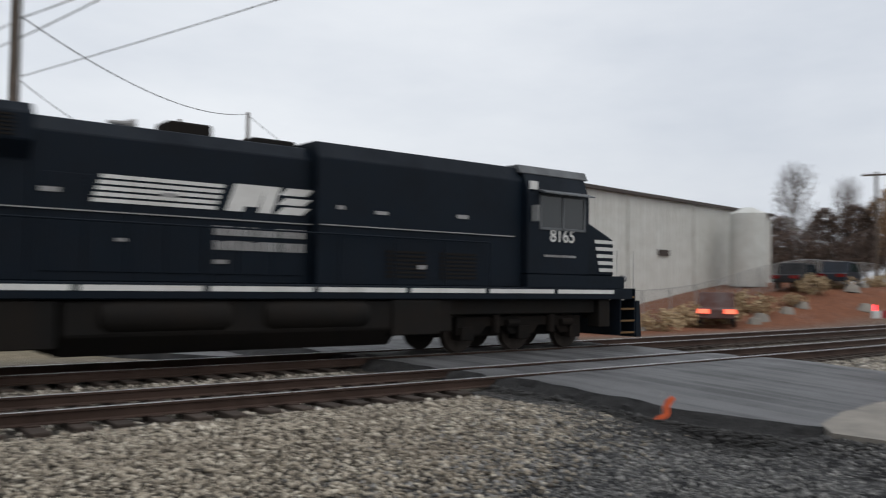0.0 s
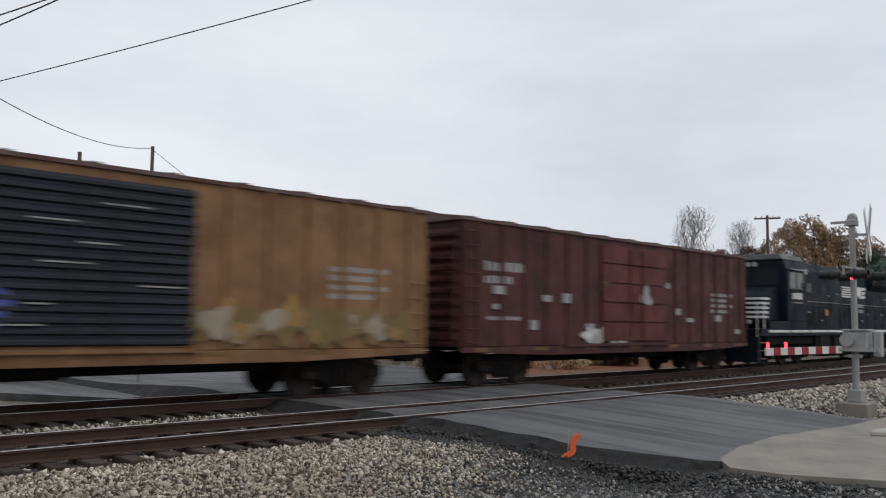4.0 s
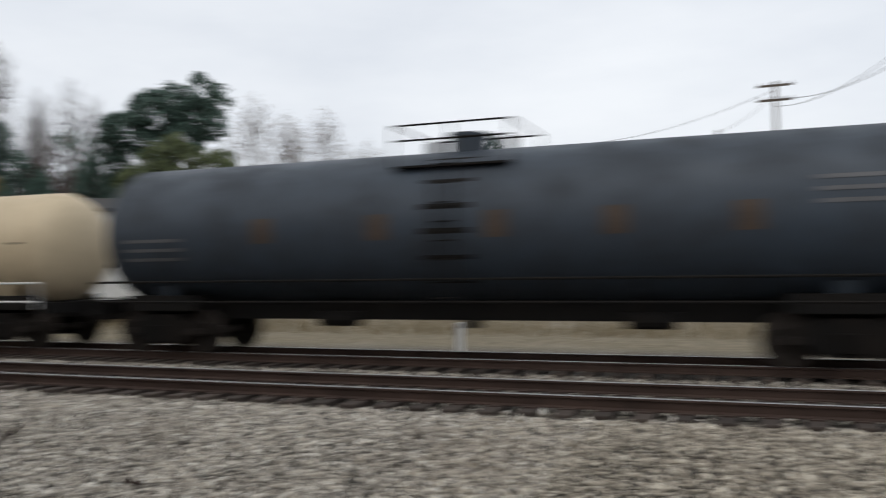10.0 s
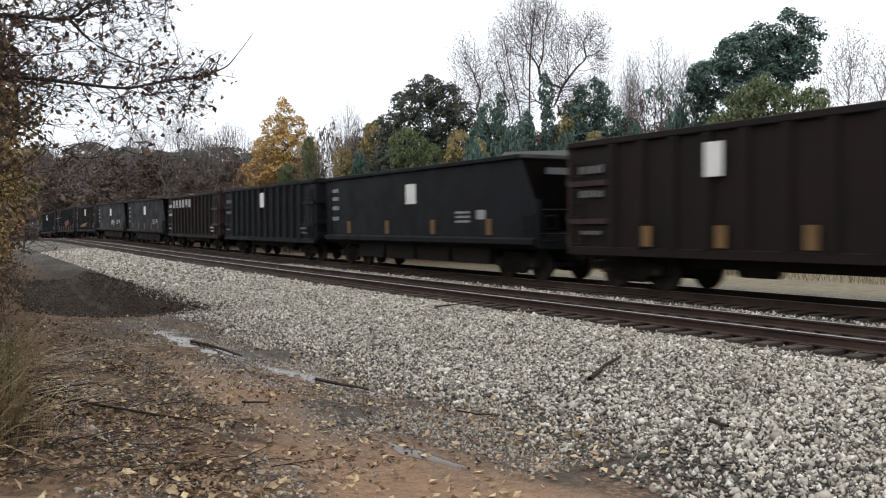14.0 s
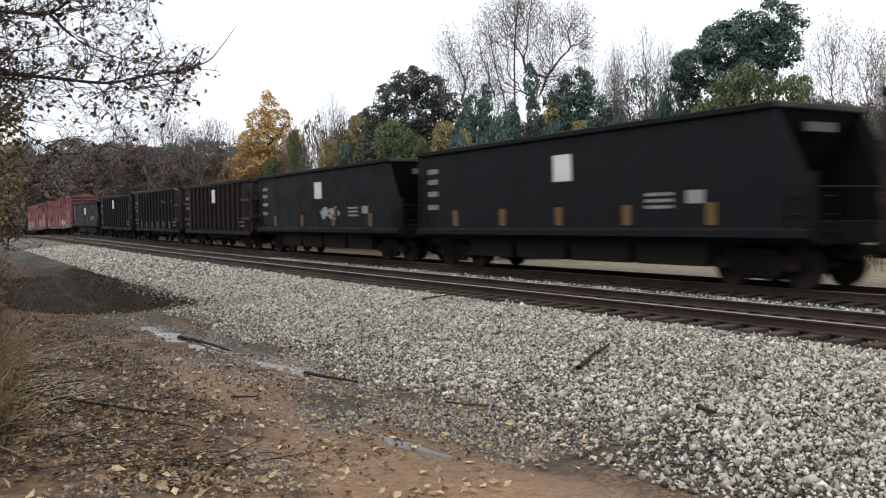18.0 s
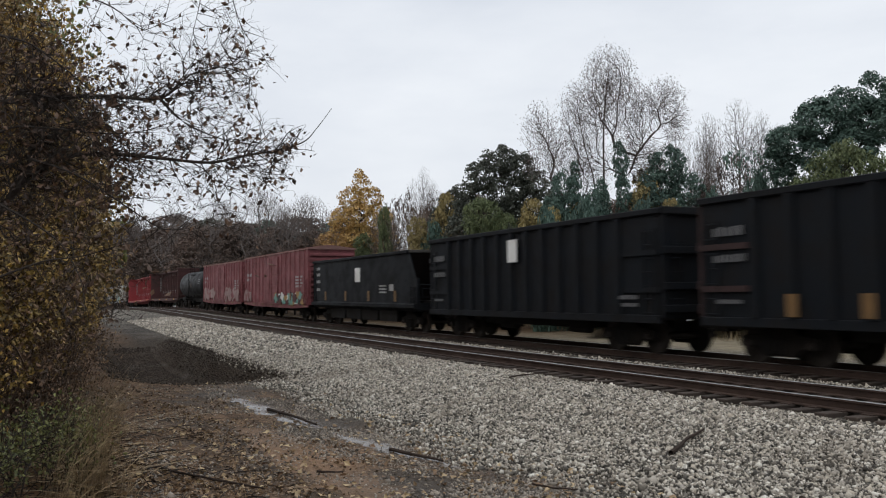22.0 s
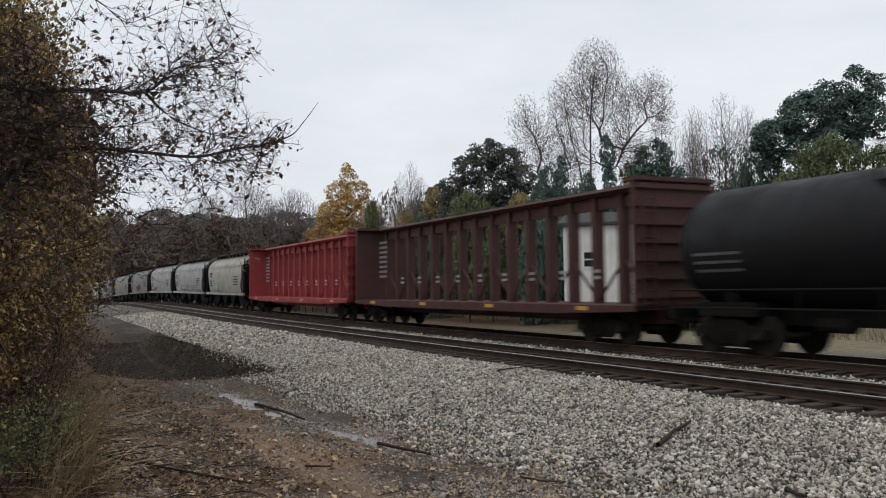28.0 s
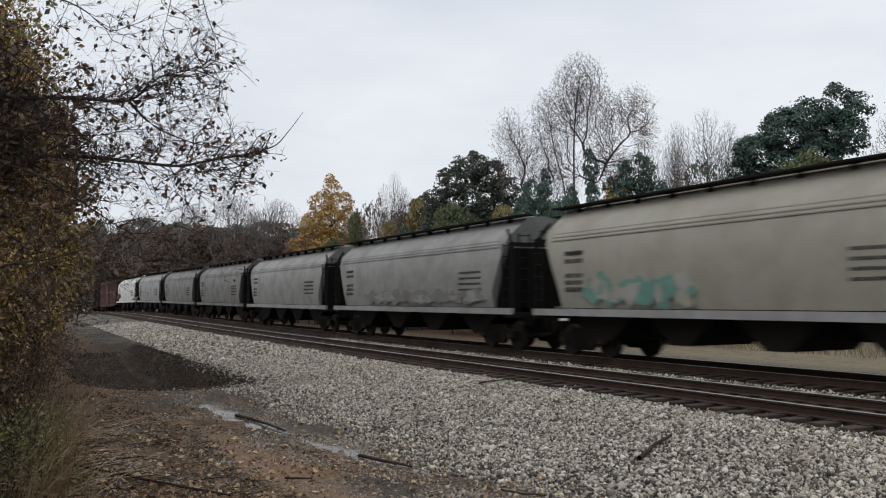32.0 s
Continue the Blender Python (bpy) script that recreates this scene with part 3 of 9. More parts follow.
    def ramp(d):
        return 0.0 - 0.20 * smooth01(-5.6, -11.5, d) - 0.2 * smooth01(2.5, 8, d)
    h = GAUGE / 2
    strip("asphalt_approach", -12.4, -4.29 - h - 0.05, 26, ramp)
    strip("asphalt_between_rails", -4.29 - h + 0.11, -4.29 + h - 0.11, 4, ramp)
    strip("asphalt_middle", -4.29 + h + 0.05, -h - 0.05, 6, ramp)
    strip("asphalt_between_rails", -h + 0.11, h - 0.11, 4, ramp)
    strip("asphalt_far_side", h + 0.05, 17, 20, ramp)
    # light concrete apron where the road meets the side street
    g = Geo()
    out = [(10.7, -11.0), (11.3, -10.55), (12.6, -10.2), (14.2, -10.05), (17.0, -10.35), (22, -10.3), (30, -10.4), (30, -19), (14.5, -19), (12.2, -14.6), (11.2, -12.6), (10.75, -11.7)]
    poly = [(x, FAR_Y + bend(x) + d) for x, d in out]
    prism(poly, -0.75, -0.24, "z", g)
    part("concrete_apron", g, "concrete", road, "pale worn concrete apron")
    gp = Geo()
    poly = [(9.4, 21.0), (24, 22.0), (30, 33), (6, 31), (7, 25.5)]
    prism(poly, -0.8, -0.40, "z", gp)
    lot = part("side_street", gp, "asphalt", road, "worn asphalt street across the line")
    # painted curb tip
    gc = Geo()
    prism([(15.6, FAR_Y - 11.0), (17.6, FAR_Y - 11.2), (18.0, FAR_Y - 11.9), (15.9, FAR_Y - 11.9)], -0.25, -0.14, "z", gc)
    part("curb", gc, "pale_curb", road, "pale painted curb end", bevel=0.03)


build_ground()
build_tracks()
build_road()

# ---- the train ----
WHEELS, CARS = [], []


def truck_meshes():
    out = {}
    for axles, pitch in ((2, 0.89), (3, 1.85)):
        half = pitch if axles == 2 else 2 * pitch / 2
        pos = [-0.89, 0.89] if axles == 2 else [-1.85, 0.0, 1.85]
        g = Geo()
        for s in (-1, 1):
            y0, y1 = (0.93, 1.09) if s > 0 else (-1.09, -0.93)
            e = pos[-1] + 0.28
            if axles == 2:
                prism([(-e, 0.40), (-e, 0.64), (-0.62, 0.70), (-0.42, 0.84), (0.42, 0.84), (0.62, 0.70), (e, 0.64), (e, 0.40), (0.66, 0.40), (0.42, 0.20), (-0.42, 0.20), (-0.66, 0.40)], y0, y1, "y", g)
                for sx in (-0.18, 0, 0.18):
                    cyl((sx, s * 1.10, 0.26), (sx, s * 1.10, 0.60), 0.075, n=8, g=g)
            else:
                prism([(-e, 0.42), (-e, 0.86), (e, 0.86), (e, 0.42), (1.4, 0.42), (1.2, 0.62), (0.55, 0.62), (0.4, 0.42), (-0.4, 0.42), (-0.55, 0.62), (-1.2, 0.62), (-1.4, 0.42)], y0, y1, "y", g)
                for sx in pos:
                    box(sx - 0.2, sx + 0.2, s * 1.0 - 0.17, s * 1.0 + 0.17, 0.30, 0.62, g)
                for sx in (-0.95, 0.95):
                    cyl((sx, s * 1.14, 0.45), (sx, s * 1.14, 0.90), 0.11, n=8, g=g)
                    cyl((sx + 0.35, s * 1.16, 0.7), (sx + 0.75, s * 1.16, 0.7), 0.1, n=8, g=g)
        box(-0.2, 0.2, -0.95, 0.95, 0.45, 0.80, g)
        out[axles] = (mesh_of("truck", g, "truck_steel", 0.012), pos)
    w = Geo()
    for s in (-1, 1):
        y = s * GAUGE / 2
        prof = [(-0.07, 0.20), (-0.07, 0.455), (0.035, 0.46), (0.045, 0.485), (0.075, 0.485), (0.075, 0.20)]
        verts, faces, n = [], [], 28
        for a, r in prof:
            for i in range(n):
                an = 2 * math.pi * i / n
                verts.append((r * math.cos(an), y - s * a, r * math.sin(an)))
        for k in range(len(prof) - 1):
            faces += [(k * n + i, k * n + (i + 1) % n, (k + 1) * n + (i + 1) % n, (k + 1) * n + i) for i in range(n)]
        faces += [tuple(range(n)), tuple(range((len(prof) - 1) * n, len(prof) * n))]
        w.add(verts, faces)
        cyl((0, y - 0.09, 0), (0, y + 0.09, 0), 0.2, n=10, g=w)
        for i in range(3):
            an = 2.1 * i
            cyl((0.12 * math.cos(an), s * 1.135, 0.12 * math.sin(an)), (0.12 * math.cos(an), s * 1.15, 0.12 * math.sin(an)), 0.025, n=6, g=w)
    cyl((0, -1.14, 0), (0, 1.14, 0), 0.085, n=10, g=w)
    return out, mesh_of("wheelset", w, "wheel_steel", smooth=True)


TRUCKS, WHEELSET = truck_meshes()


def coupler_mesh():
    g = box(-0.55, 0.1, -0.11, 0.11, 0.72, 0.92)
    prism([(0.05, -0.2), (0.28, -0.22), (0.34, -0.05), (0.24, 0.02), (0.30, 0.16), (0.05, 0.2)], 0.66, 0.98, "z", g)
    cyl((0.0, -0.5, 0.85), (0.28, -0.3, 0.55), 0.03, n=6, g=g)
    return mesh_of("coupler", g, "truck_steel", 0.01)


def ladder_mesh(rungs, step=0.36, w=0.42):
    g = Geo()
    for k in range(rungs):
        cyl((-w / 2, 0, k * step), (w / 2, 0, k * step), 0.016, n=6, g=g)
    for s in (-1, 1):
        box(s * w / 2 - 0.02, s * w / 2 + 0.02, -0.012, 0.03, -0.08, (rungs - 1) * step + 0.08, g)
    return g


COUPLER = coupler_mesh()
LADDERS = {}


def running_gear(car, length, centers, axles=2, inset=0.28):
    for cx in centers:
        me, pos = TRUCKS[axles]
        t = part("truck", me, None, car, at=(cx, 0, 0))
        for px in pos:
            w = part("wheelset", WHEELSET, None, t)
            w.matrix_parent_inverse = Matrix.Translation((px, 0, 0.46))
            WHEELS.append(w)
    for s in (-1, 1):
        part("coupler", COUPLER, None, car, at=pose(s * (length / 2 - 0.32), 0, 0, 0, 0, 0 if s > 0 else 180))


def put_ladder(car, x, y, z, rungs, material, end=False, step=0.36):
    key = (rungs, material, step)
    if key not in LADDERS:
        LADDERS[key] = mesh_of("ladder", ladder_mesh(rungs, step), material)
    rz = (90 if x > 0 else -90) if end else (0 if y < 0 else 180)
    return part("ladder", LADDERS[key], None, car, at=pose(x, y, z, 0, 0, rz))


def stripes(x0, x1, z0, z1, n, y, fill=0.55, shear=0.0, g=None):
    """Bars one above another, 4 mm proud of a side at y."""
    g = g or Geo()
    p = (z1 - z0) / n
    for k in range(n):
        a, b = z0 + k * p, z0 + k * p + p * fill
        sh0, sh1 = shear * (a - z0), shear * (b - z0)
        prism([(x0 + sh0, a), (x1 + sh0, a), (x1 + sh1, b), (x0 + sh1, b)], y - 0.004, y + 0.01, "y", g)
    return g


def word_bars(x0, x1, z0, z1, y, rnd, g=None, gap=0.28):
    """A word that cannot be read: short upright bars of its size."""
    g = g or Geo()
    h = z1 - z0
    x = x0
    while x < x1 - 0.1 * h:
        w = h * rnd.uniform(0.5, 0.75)
        box(x, min(x + w, x1), y - 0.004, y + 0.01, z0, z1 - rnd.choice((0, 0, 0.12)) * h, g)
        x += w + gap * h
    return g


def blob(cx, cz, rx, rz, y, rnd, g=None, lift=0.004):
    g = g or Geo()
    n = 14
    ph, k = rnd.uniform(0, 6), rnd.choice((2, 3, 4))
    pts = []
    for i in range(n):
        an = 2 * math.pi * i / n
        q = 1 + 0.32 * math.sin(k * an + ph) + rnd.uniform(-0.12, 0.12)
        pts.append((cx + rx * q * math.cos(an), cz + rz * min(max(q, 0.5), 1.25) * math.sin(an)))
    prism(pts, y - lift, y + 0.01, "y", g)
    return g


def graffiti(car, x0, x1, z0, z1, y, colours, seed, n=7):
    rnd = random.Random(seed)
    wide, high = (x1 - x0) / n, z1 - z0
    for i in range(n * (len(colours) + 1)):
        c = colours[i % len(colours)] if i >= n else colours[0]
        grow_by = 0.62 if i < n else rnd.uniform(0.16, 0.42)
        cx = x0 + (i + 0.5) * wide if i < n else rnd.uniform(x0 + 0.3 * wide, x1 - 0.3 * wide)
        cz = (z0 + z1) / 2 + (0 if i < n else rnd.uniform(-0.3, 0.3) * high)
        part("graffiti", blob(cx, cz, grow_by * wide, min(grow_by, 0.5) * high * rnd.uniform(0.75, 1.0), y, rnd, None, 0.004 + 0.0006 * i), c, car, "spray-painted shape" if i == 0 else "")



def boxcar(length, side, door, roof, label, eave=4.35, wide=2.92, corrugated=True, wide_door=False, marks=None, end_mat=None, ribs=True, tall=0.0):
    car = thing("boxcar", Matrix(), label, "railway car", "cars of the freight train")
    end_mat = end_mat or side
    L = length - 1.25
    h, w = L / 2, wide / 2
    running_gear(car, length, (-(h - 2.2), h - 2.2))
    body = part("body", prism([(-w, 1.05), (w, 1.05), (w, eave), (-w, eave)], -h, h), side, car, bevel=0.02)
    crest = eave + 0.22
    part("roof", prism([(-w - 0.06, eave - 0.05), (w + 0.06, eave - 0.05), (w + 0.06, eave + 0.03), (0, crest), (-w - 0.06, eave + 0.03)], -h - 0.1, h + 0.1), roof, car)
    g = Geo()
    for i in range(11):
        x = -h + 0.5 + (L - 1.0) * i / 10
        prism([(-w - 0.03, eave + 0.03), (0, crest), (w + 0.03, eave + 0.03), (w + 0.03, eave + 0.07), (0, crest + 0.05), (-w - 0.03, eave + 0.07)], x - 0.05, x + 0.05, "x", g)
    part("roof_ribs", g, roof, car)
    dw = 1.9 if wide_door else 1.55
    rib = mesh_of("rib", prism([(-0.07, 0), (0.07, 0), (0.045, -0.06), (-0.045, -0.06)], 1.10, eave - 0.05, "z"), side)
    if ribs:
        n = 6
        for s in (-1, 1):
            for q in (-1, 1):
                for i in range(n):
                    x = q * (dw + 0.25 + (h - dw - 0.35) * (i + 0.5) / n)
                    part("rib", rib, None, car, at=pose(x, s * w, 0, 0, 0, 0 if s < 0 else 180))
    for s in (-1, 1):
        nz = 16 if corrugated else 5
        y = s * (w + 0.085)
        fold = []
        for k in range(nz):
            za, zb = 1.15 + (eave - 1.35) * k / nz, 1.15 + (eave - 1.35) * (k + 1) / nz
            zm = (za + zb) / 2
            if corrugated:
                fold += [(y - s * 0.06, za), (y, za + 0.035), (y, zm), (y - s * 0.06, zm + 0.05)]
            else:
                fold += [(y - s * 0.06, za), (y - s * 0.06, za + 0.025), (y, za + 0.03), (y, zb - 0.03), (y - s * 0.06, zb - 0.025)]
        ds = prism(fold + [(y - s * 0.1, eave - 0.2), (y - s * 0.1, 1.15)], -dw, dw)
        dr = part("door", ds, door, car)
        gh = Geo()
        for x in ((-0.35, 0.35) if wide_door else (dw - 0.35,)):
            cyl((x, s * (w + 0.12), 1.25), (x, s * (w + 0.12), eave - 0.3), 0.022, n=6, g=gh)
        part("door_bar", gh, door, dr)
        part("door_track", box(-dw * 2.0, dw * 1.1, min(s * w, s * (w + 0.11)), max(s * w, s * (w + 0.11)), 1.02, 1.10), side, car)
        part("side_sill", prism([(-h, 1.05), (h, 1.05), (h, 0.92), (h - 3.6, 0.80), (-h + 3.6, 0.80), (-h, 0.92)], s * w - 0.03, s * w + 0.03, "y"), side, car)
        put_ladder(car, h - 0.35, s * (w + 0.05), 1.15, 5, side)
        put_ladder(car, -h + 0.35, s * (w + 0.05), 1.15, 9, side)
    for q in (-1, 1):
        ge = Geo()
        nz = 10
        for k in range(nz):
            za = 1.2 + (eave - 1.4) * k / nz
            d = (eave - 1.4) / nz
            prism([(q * h, za), (q * (h + 0.11), za + d * 0.2), (q * (h + 0.11), za + d * 0.5), (q * h, za + d * 0.85)], -w + 0.12, w - 0.12, "y", ge)
        part("end_corrugation", ge, end_mat, car)
        put_ladder(car, q * (h + 0.15), -w + 0.35, 1.15, 8, side, True)
    part("brake_wheel", lathe([(h + 0.16, 0.03), (h + 0.16, 0.28), (h + 0.19, 0.28), (h + 0.19, 0.03)], 16, 0.5, 3.3), "truck_steel", car)
    gu = box(-h + 3.4, h - 3.4, -0.25, 0.25, 0.55, 1.05)
    cyl((-1.4, -0.75, 0.75), (-0.2, -0.75, 0.75), 0.22, n=12, g=gu)
    box(0.7, 1.3, -0.95, -0.55, 0.6, 1.0, gu)
    part("underframe", gu, "under_black", car)
    rnd = random.Random(int(length * 100) + len(label))
    y = -w - 0.002
    g = Geo()
    word_bars(-h + 0.9, -h + 2.6, 3.05, 3.3, y, rnd, g)
    word_bars(-h + 0.9, -h + 2.0, 2.72, 2.92, y, rnd, g)
    for k in range(4):
        word_bars(h - 2.9, h - 1.2 - 0.3 * (k % 2), 2.75 - 0.2 * k, 2.87 - 0.2 * k, y, rnd, g)
    word_bars(-h + 1.0, -h + 2.4, 1.75, 1.85, y, rnd, g)
    tagged(part("stencil_lettering", g, "dull_white", car), kind="stuff")
    gr = Geo()
    for i in range(7):
        x = -h + 0.8 + (L - 1.6) * i / 6
        box(x - 0.3, x + 0.3, -w - 0.036, -w - 0.028, 0.93, 1.02, gr)
    tagged(part("reflector_strip", gr, "gold_patch", car), kind="stuff")
    if marks:
        marks(car, h, w, y)
    car["half"] = length / 2
    return car


def gondola(length, body_mat, label, top=3.85, end_mat=None, mark="white_paint", gold=5, seed=0, letters=False, panel=(0.5, 1.35), ribs=12):
    car = thing("gondola_car", Matrix(), label, "railway car", "cars of the freight train")
    end_mat = end_mat or body_mat
    rnd = random.Random(seed)
    L = length - 1.55
    h, w = L / 2, 1.5
    running_gear(car, length, (-(h - 1.95), h - 1.95))
    for s in (-1, 1):
        y0, y1 = (s * w, s * (w - 0.04)) if s < 0 else (s * (w - 0.04), s * w)
        part("side_wall", box(-h, h, y0, y1, 0.98, top), body_mat, car)
        part("side_sill", box(-h, h, s * w - 0.09, s * w + 0.09, 0.86, 1.08), body_mat, car, bevel=0.015)
        part("top_chord", box(-h - 0.05, h + 0.05, s * w - 0.1, s * w + 0.1, top - 0.14, top + 0.02), body_mat, car, bevel=0.02)
    rib = mesh_of("rib", prism([(-0.13, 0), (0.13, 0), (0.085, -0.13), (-0.085, -0.13)], 1.08, top - 0.14, "z"), body_mat)
    for s in (-1, 1):
        for i in range(ribs):
            x = -h + 1.75 + (L - 3.5) * i / (ribs - 1)
            part("rib", rib, None, car, at=pose(x, s * w, 0, 0, 0, 0 if s < 0 else 180))
        for q in (-1, 1):
            for z in (1.75, 2.75):
                part("corner_stiffener", box(min(q * h, q * (h - 1.55)), max(q * h, q * (h - 1.55)), s * w - (0.08 if s < 0 else 0), s * w + (0.08 if s > 0 else 0), z - 0.07, z + 0.07), end_mat, car)
    for q in (-1, 1):
        part("end_wall", box(min(q * h, q * (h - 0.05)), max(q * h, q * (h - 0.05)), -w, w, 0.98, top), end_mat, car)
        g = Geo()
        for z in (1.25, 1.85, 2.8, top - 0.05):
            box(min(q * h, q * (h + 0.16)), max(q * h, q * (h + 0.16)), -w, w, z - 0.1, z + 0.1, g)
        for yy in (-w + 0.08, w - 0.08):
            box(min(q * h, q * (h + 0.1)), max(q * h, q * (h + 0.1)), yy - 0.08, yy + 0.08, 1.0, top, g)
        part("end_ribs", g, end_mat, car, bevel=0.015)
        put_ladder(car, q * (h - 0.4), -w - 0.07, 1.15, 7, body_mat)
        put_ladder(car, q * (h + 0.12), -w + 0.45, 1.15, 6, end_mat, True)
    part("floor", box(-h, h, -w, w, 0.95, 1.0), "under_black", car)
    part("centre_sill", box(-h + 1.0, h - 1.0, -0.3, 0.3, 0.6, 0.95), "under_black", car)
    part("floor_well", box(-h + 3.9, h - 3.9, -1.05, 1.05, 0.62, 0.96), "under_black", car)
    for q in (-1, 1):
        part("air_tank", cyl((q * 2.2, -0.9, 0.62), (q * 2.2 + 1.0, -0.9, 0.62), 0.17, n=10), "under_black", car)
    y = -w - 0.135
    if mark:
        part("panel_mark", box(panel[0], panel[1], y - 0.006, y + 0.02, top - 1.15, top - 0.38), mark, car)
    if gold:
        for i in range(gold):
            x = -h + 1.9 + (L - 3.6) * (i + 0.5 * (seed % 2)) / gold
            part("safety_patch", box(x - 0.15, x + 0.15, y - 0.004, y + 0.03, 1.12, 1.12 + (0.5 if seed % 3 else 0.34)), "gold_patch", car)
    g = Geo()
    yb = -w - 0.008
    for k, (x0, x1, z0, z1) in enumerate(((-h + 0.5, -h + 1.5, 3.0, 3.22), (-h + 0.5, -h + 1.5, 2.38, 2.56), (-h + 0.6, -h + 1.4, 1.4, 1.5), (h - 1.6, h - 0.8, 1.5, 1.62), (h - 1.5, h - 0.8, 1.3, 1.4))):
        word_bars(x0, x1, z0, z1, y if k > 1 else yb - 0.09, rnd, g)
    if letters:
        for i in range(6):
            x = -h + 2.1 + i * 0.95
            box(x, x + 0.55, y - 0.004, y + 0.01, top - 0.85, top - 0.3, g)
    tagged(part("stencil_lettering", g, "dull_white" if letters else "chalk_line", car), kind="stuff")
    car["half"] = length / 2
    return car


def open_hopper(length, body_mat, label, top=3.75, seed=0, gold=4, whites=0):
    """A coal hopper with sloping ends, a deep side ledge and four pockets below."""
    car = thing("hopper_car", Matrix(), label, "railway car", "cars of the freight train")
    rnd = random.Random(seed + 50)
    L = length - 1.2
    h, w = L / 2, 1.52
    running_gear(car, length, (-(h - 1.75), h - 1.75))
    for s in (-1, 1):
        y0, y1 = (s * w, s * (w - 0.04)) if s < 0 else (s * (w - 0.04), s * w)
        part("side_wall", prism([(-h + 0.15, 1.22), (h - 0.2, 1.22), (h - 0.2, 2.35), (h - 1.0, top), (-h + 0.15, top)], y0, y1, "y"), body_mat, car)
        part("side_ledge", prism([(s * w, 1.30), (s * (w + 0.16), 1.24), (s * (w + 0.16), 1.10), (s * (w - 0.3), 0.92), (s * (w - 0.3), 1.30)], -h + 0.1, h - 0.1), body_mat, car)
        part("top_chord", box(-h + 0.1, h - 0.95, s * w - 0.09, s * w + 0.09, top - 0.12, top + 0.02), body_mat, car, bevel=0.02)
    for q in (-1, 1):
        xt = h - 0.05 if q < 0 else h - 0.95
        ge = prism([(q * xt, top), (q * (xt - 0.06), top), (q * (h - 2.6), 1.45), (q * (h - 2.5), 1.45)], -w + 0.04, w - 0.04, "y")
        part("slope_sheet", ge, "coal_brown", car)
        part("end_lip", box(q * xt - 0.07, q * xt + 0.07, -w, w, top - 0.1, top + 0.03), "chalk_dim", car, bevel=0.02)
        part("end_placard", box(q * xt - 0.012 - (0.07 if q > 0 else -0.07), q * xt + 0.012, -0.5, 0.5, top - 0.55, top - 0.35), "chalk_line", car)
        gp = Geo()
        for yy in (-w + 0.06, w - 0.06):
            box(q * (h - 0.12) - 0.07, q * (h - 0.12) + 0.07, yy - 0.07, yy + 0.07, 1.0, top if q < 0 else 2.4, gp)
            cyl((q * (xt - 0.1), yy * 0.98, top - 0.25), (q * (h - 0.15), yy * 0.98, 1.35), 0.05, n=6, g=gp)
        cyl((q * (h - 0.12), -w, 2.1), (q * (h - 0.12), w, 2.1), 0.03, n=6, g=gp)
        box(q * (h - 0.12) - 0.08, q * (h - 0.12) + 0.08, -w, w, 1.0, 1.3, gp)
        part("end_frame", gp, body_mat, car)
        put_ladder(car, q * (h - 0.45), -w - 0.06, 1.2, 6 if q < 0 else 3, body_mat)
        put_ladder(car, q * (h - 0.02), -w + 0.45, 1.2, 6 if q < 0 else 3, body_mat, True)
    for i in range(4):
        cx = (i - 1.5) * (L - 5.6) / 4
        part("pocket", prism([(cx - (L - 5.6) / 8 - 0.05, 1.5), (cx + (L - 5.6) / 8 + 0.05, 1.5), (cx + (L - 5.6) / 8 - 0.15, 0.42), (cx - (L - 5.6) / 8 + 0.15, 0.42)], -1.3, 1.3, "y"), "under_black", car)
    gu = box(-h + 0.2, h - 0.2, -0.3, 0.3, 0.62, 1.05)
    for q in (-1, 1):
        box(q * (h - 1.75) - 1.7, q * (h - 1.75) + 1.7, -1.2, 1.2, 0.95, 1.4, gu)
    part("underframe", gu, "under_black", car)
    y = -w - 0.002
    part("panel_mark", box(-0.3, 0.45, y - 0.01, y + 0.01, top - 1.3, top - 0.58), "white_paint", car)
    g = Geo()
    for z in (3.1, 2.75, 2.35, 1.9):
        word_bars(-h + 0.7, -h + 1.35, z, z + 0.17, y, rnd, g)
    for z in (1.75, 1.9, 2.05):
        word_bars(h - 4.6, h - 3.7, z, z + 0.08, y, rnd, g)
    box(h - 3.3, h - 2.8, y - 0.006, y + 0.01, 1.85, 2.15, g)
    tagged(part("stencil_lettering", g, "dull_white", car), kind="stuff")
    if whites:
        graffiti(car, 0.4, 2.2, 1.65, 2.15, y, ("dull_white", "coal_black"), seed, 3)
    for i in range(gold):
        x = -h + 2.4 + (L - 5) * i / max(gold - 1, 1)
        part("safety_patch", box(x - 0.14, x + 0.14, y - 0.008, y + 0.01, 1.36, 1.86), "gold_patch", car)
    car["half"] = length / 2
    return car


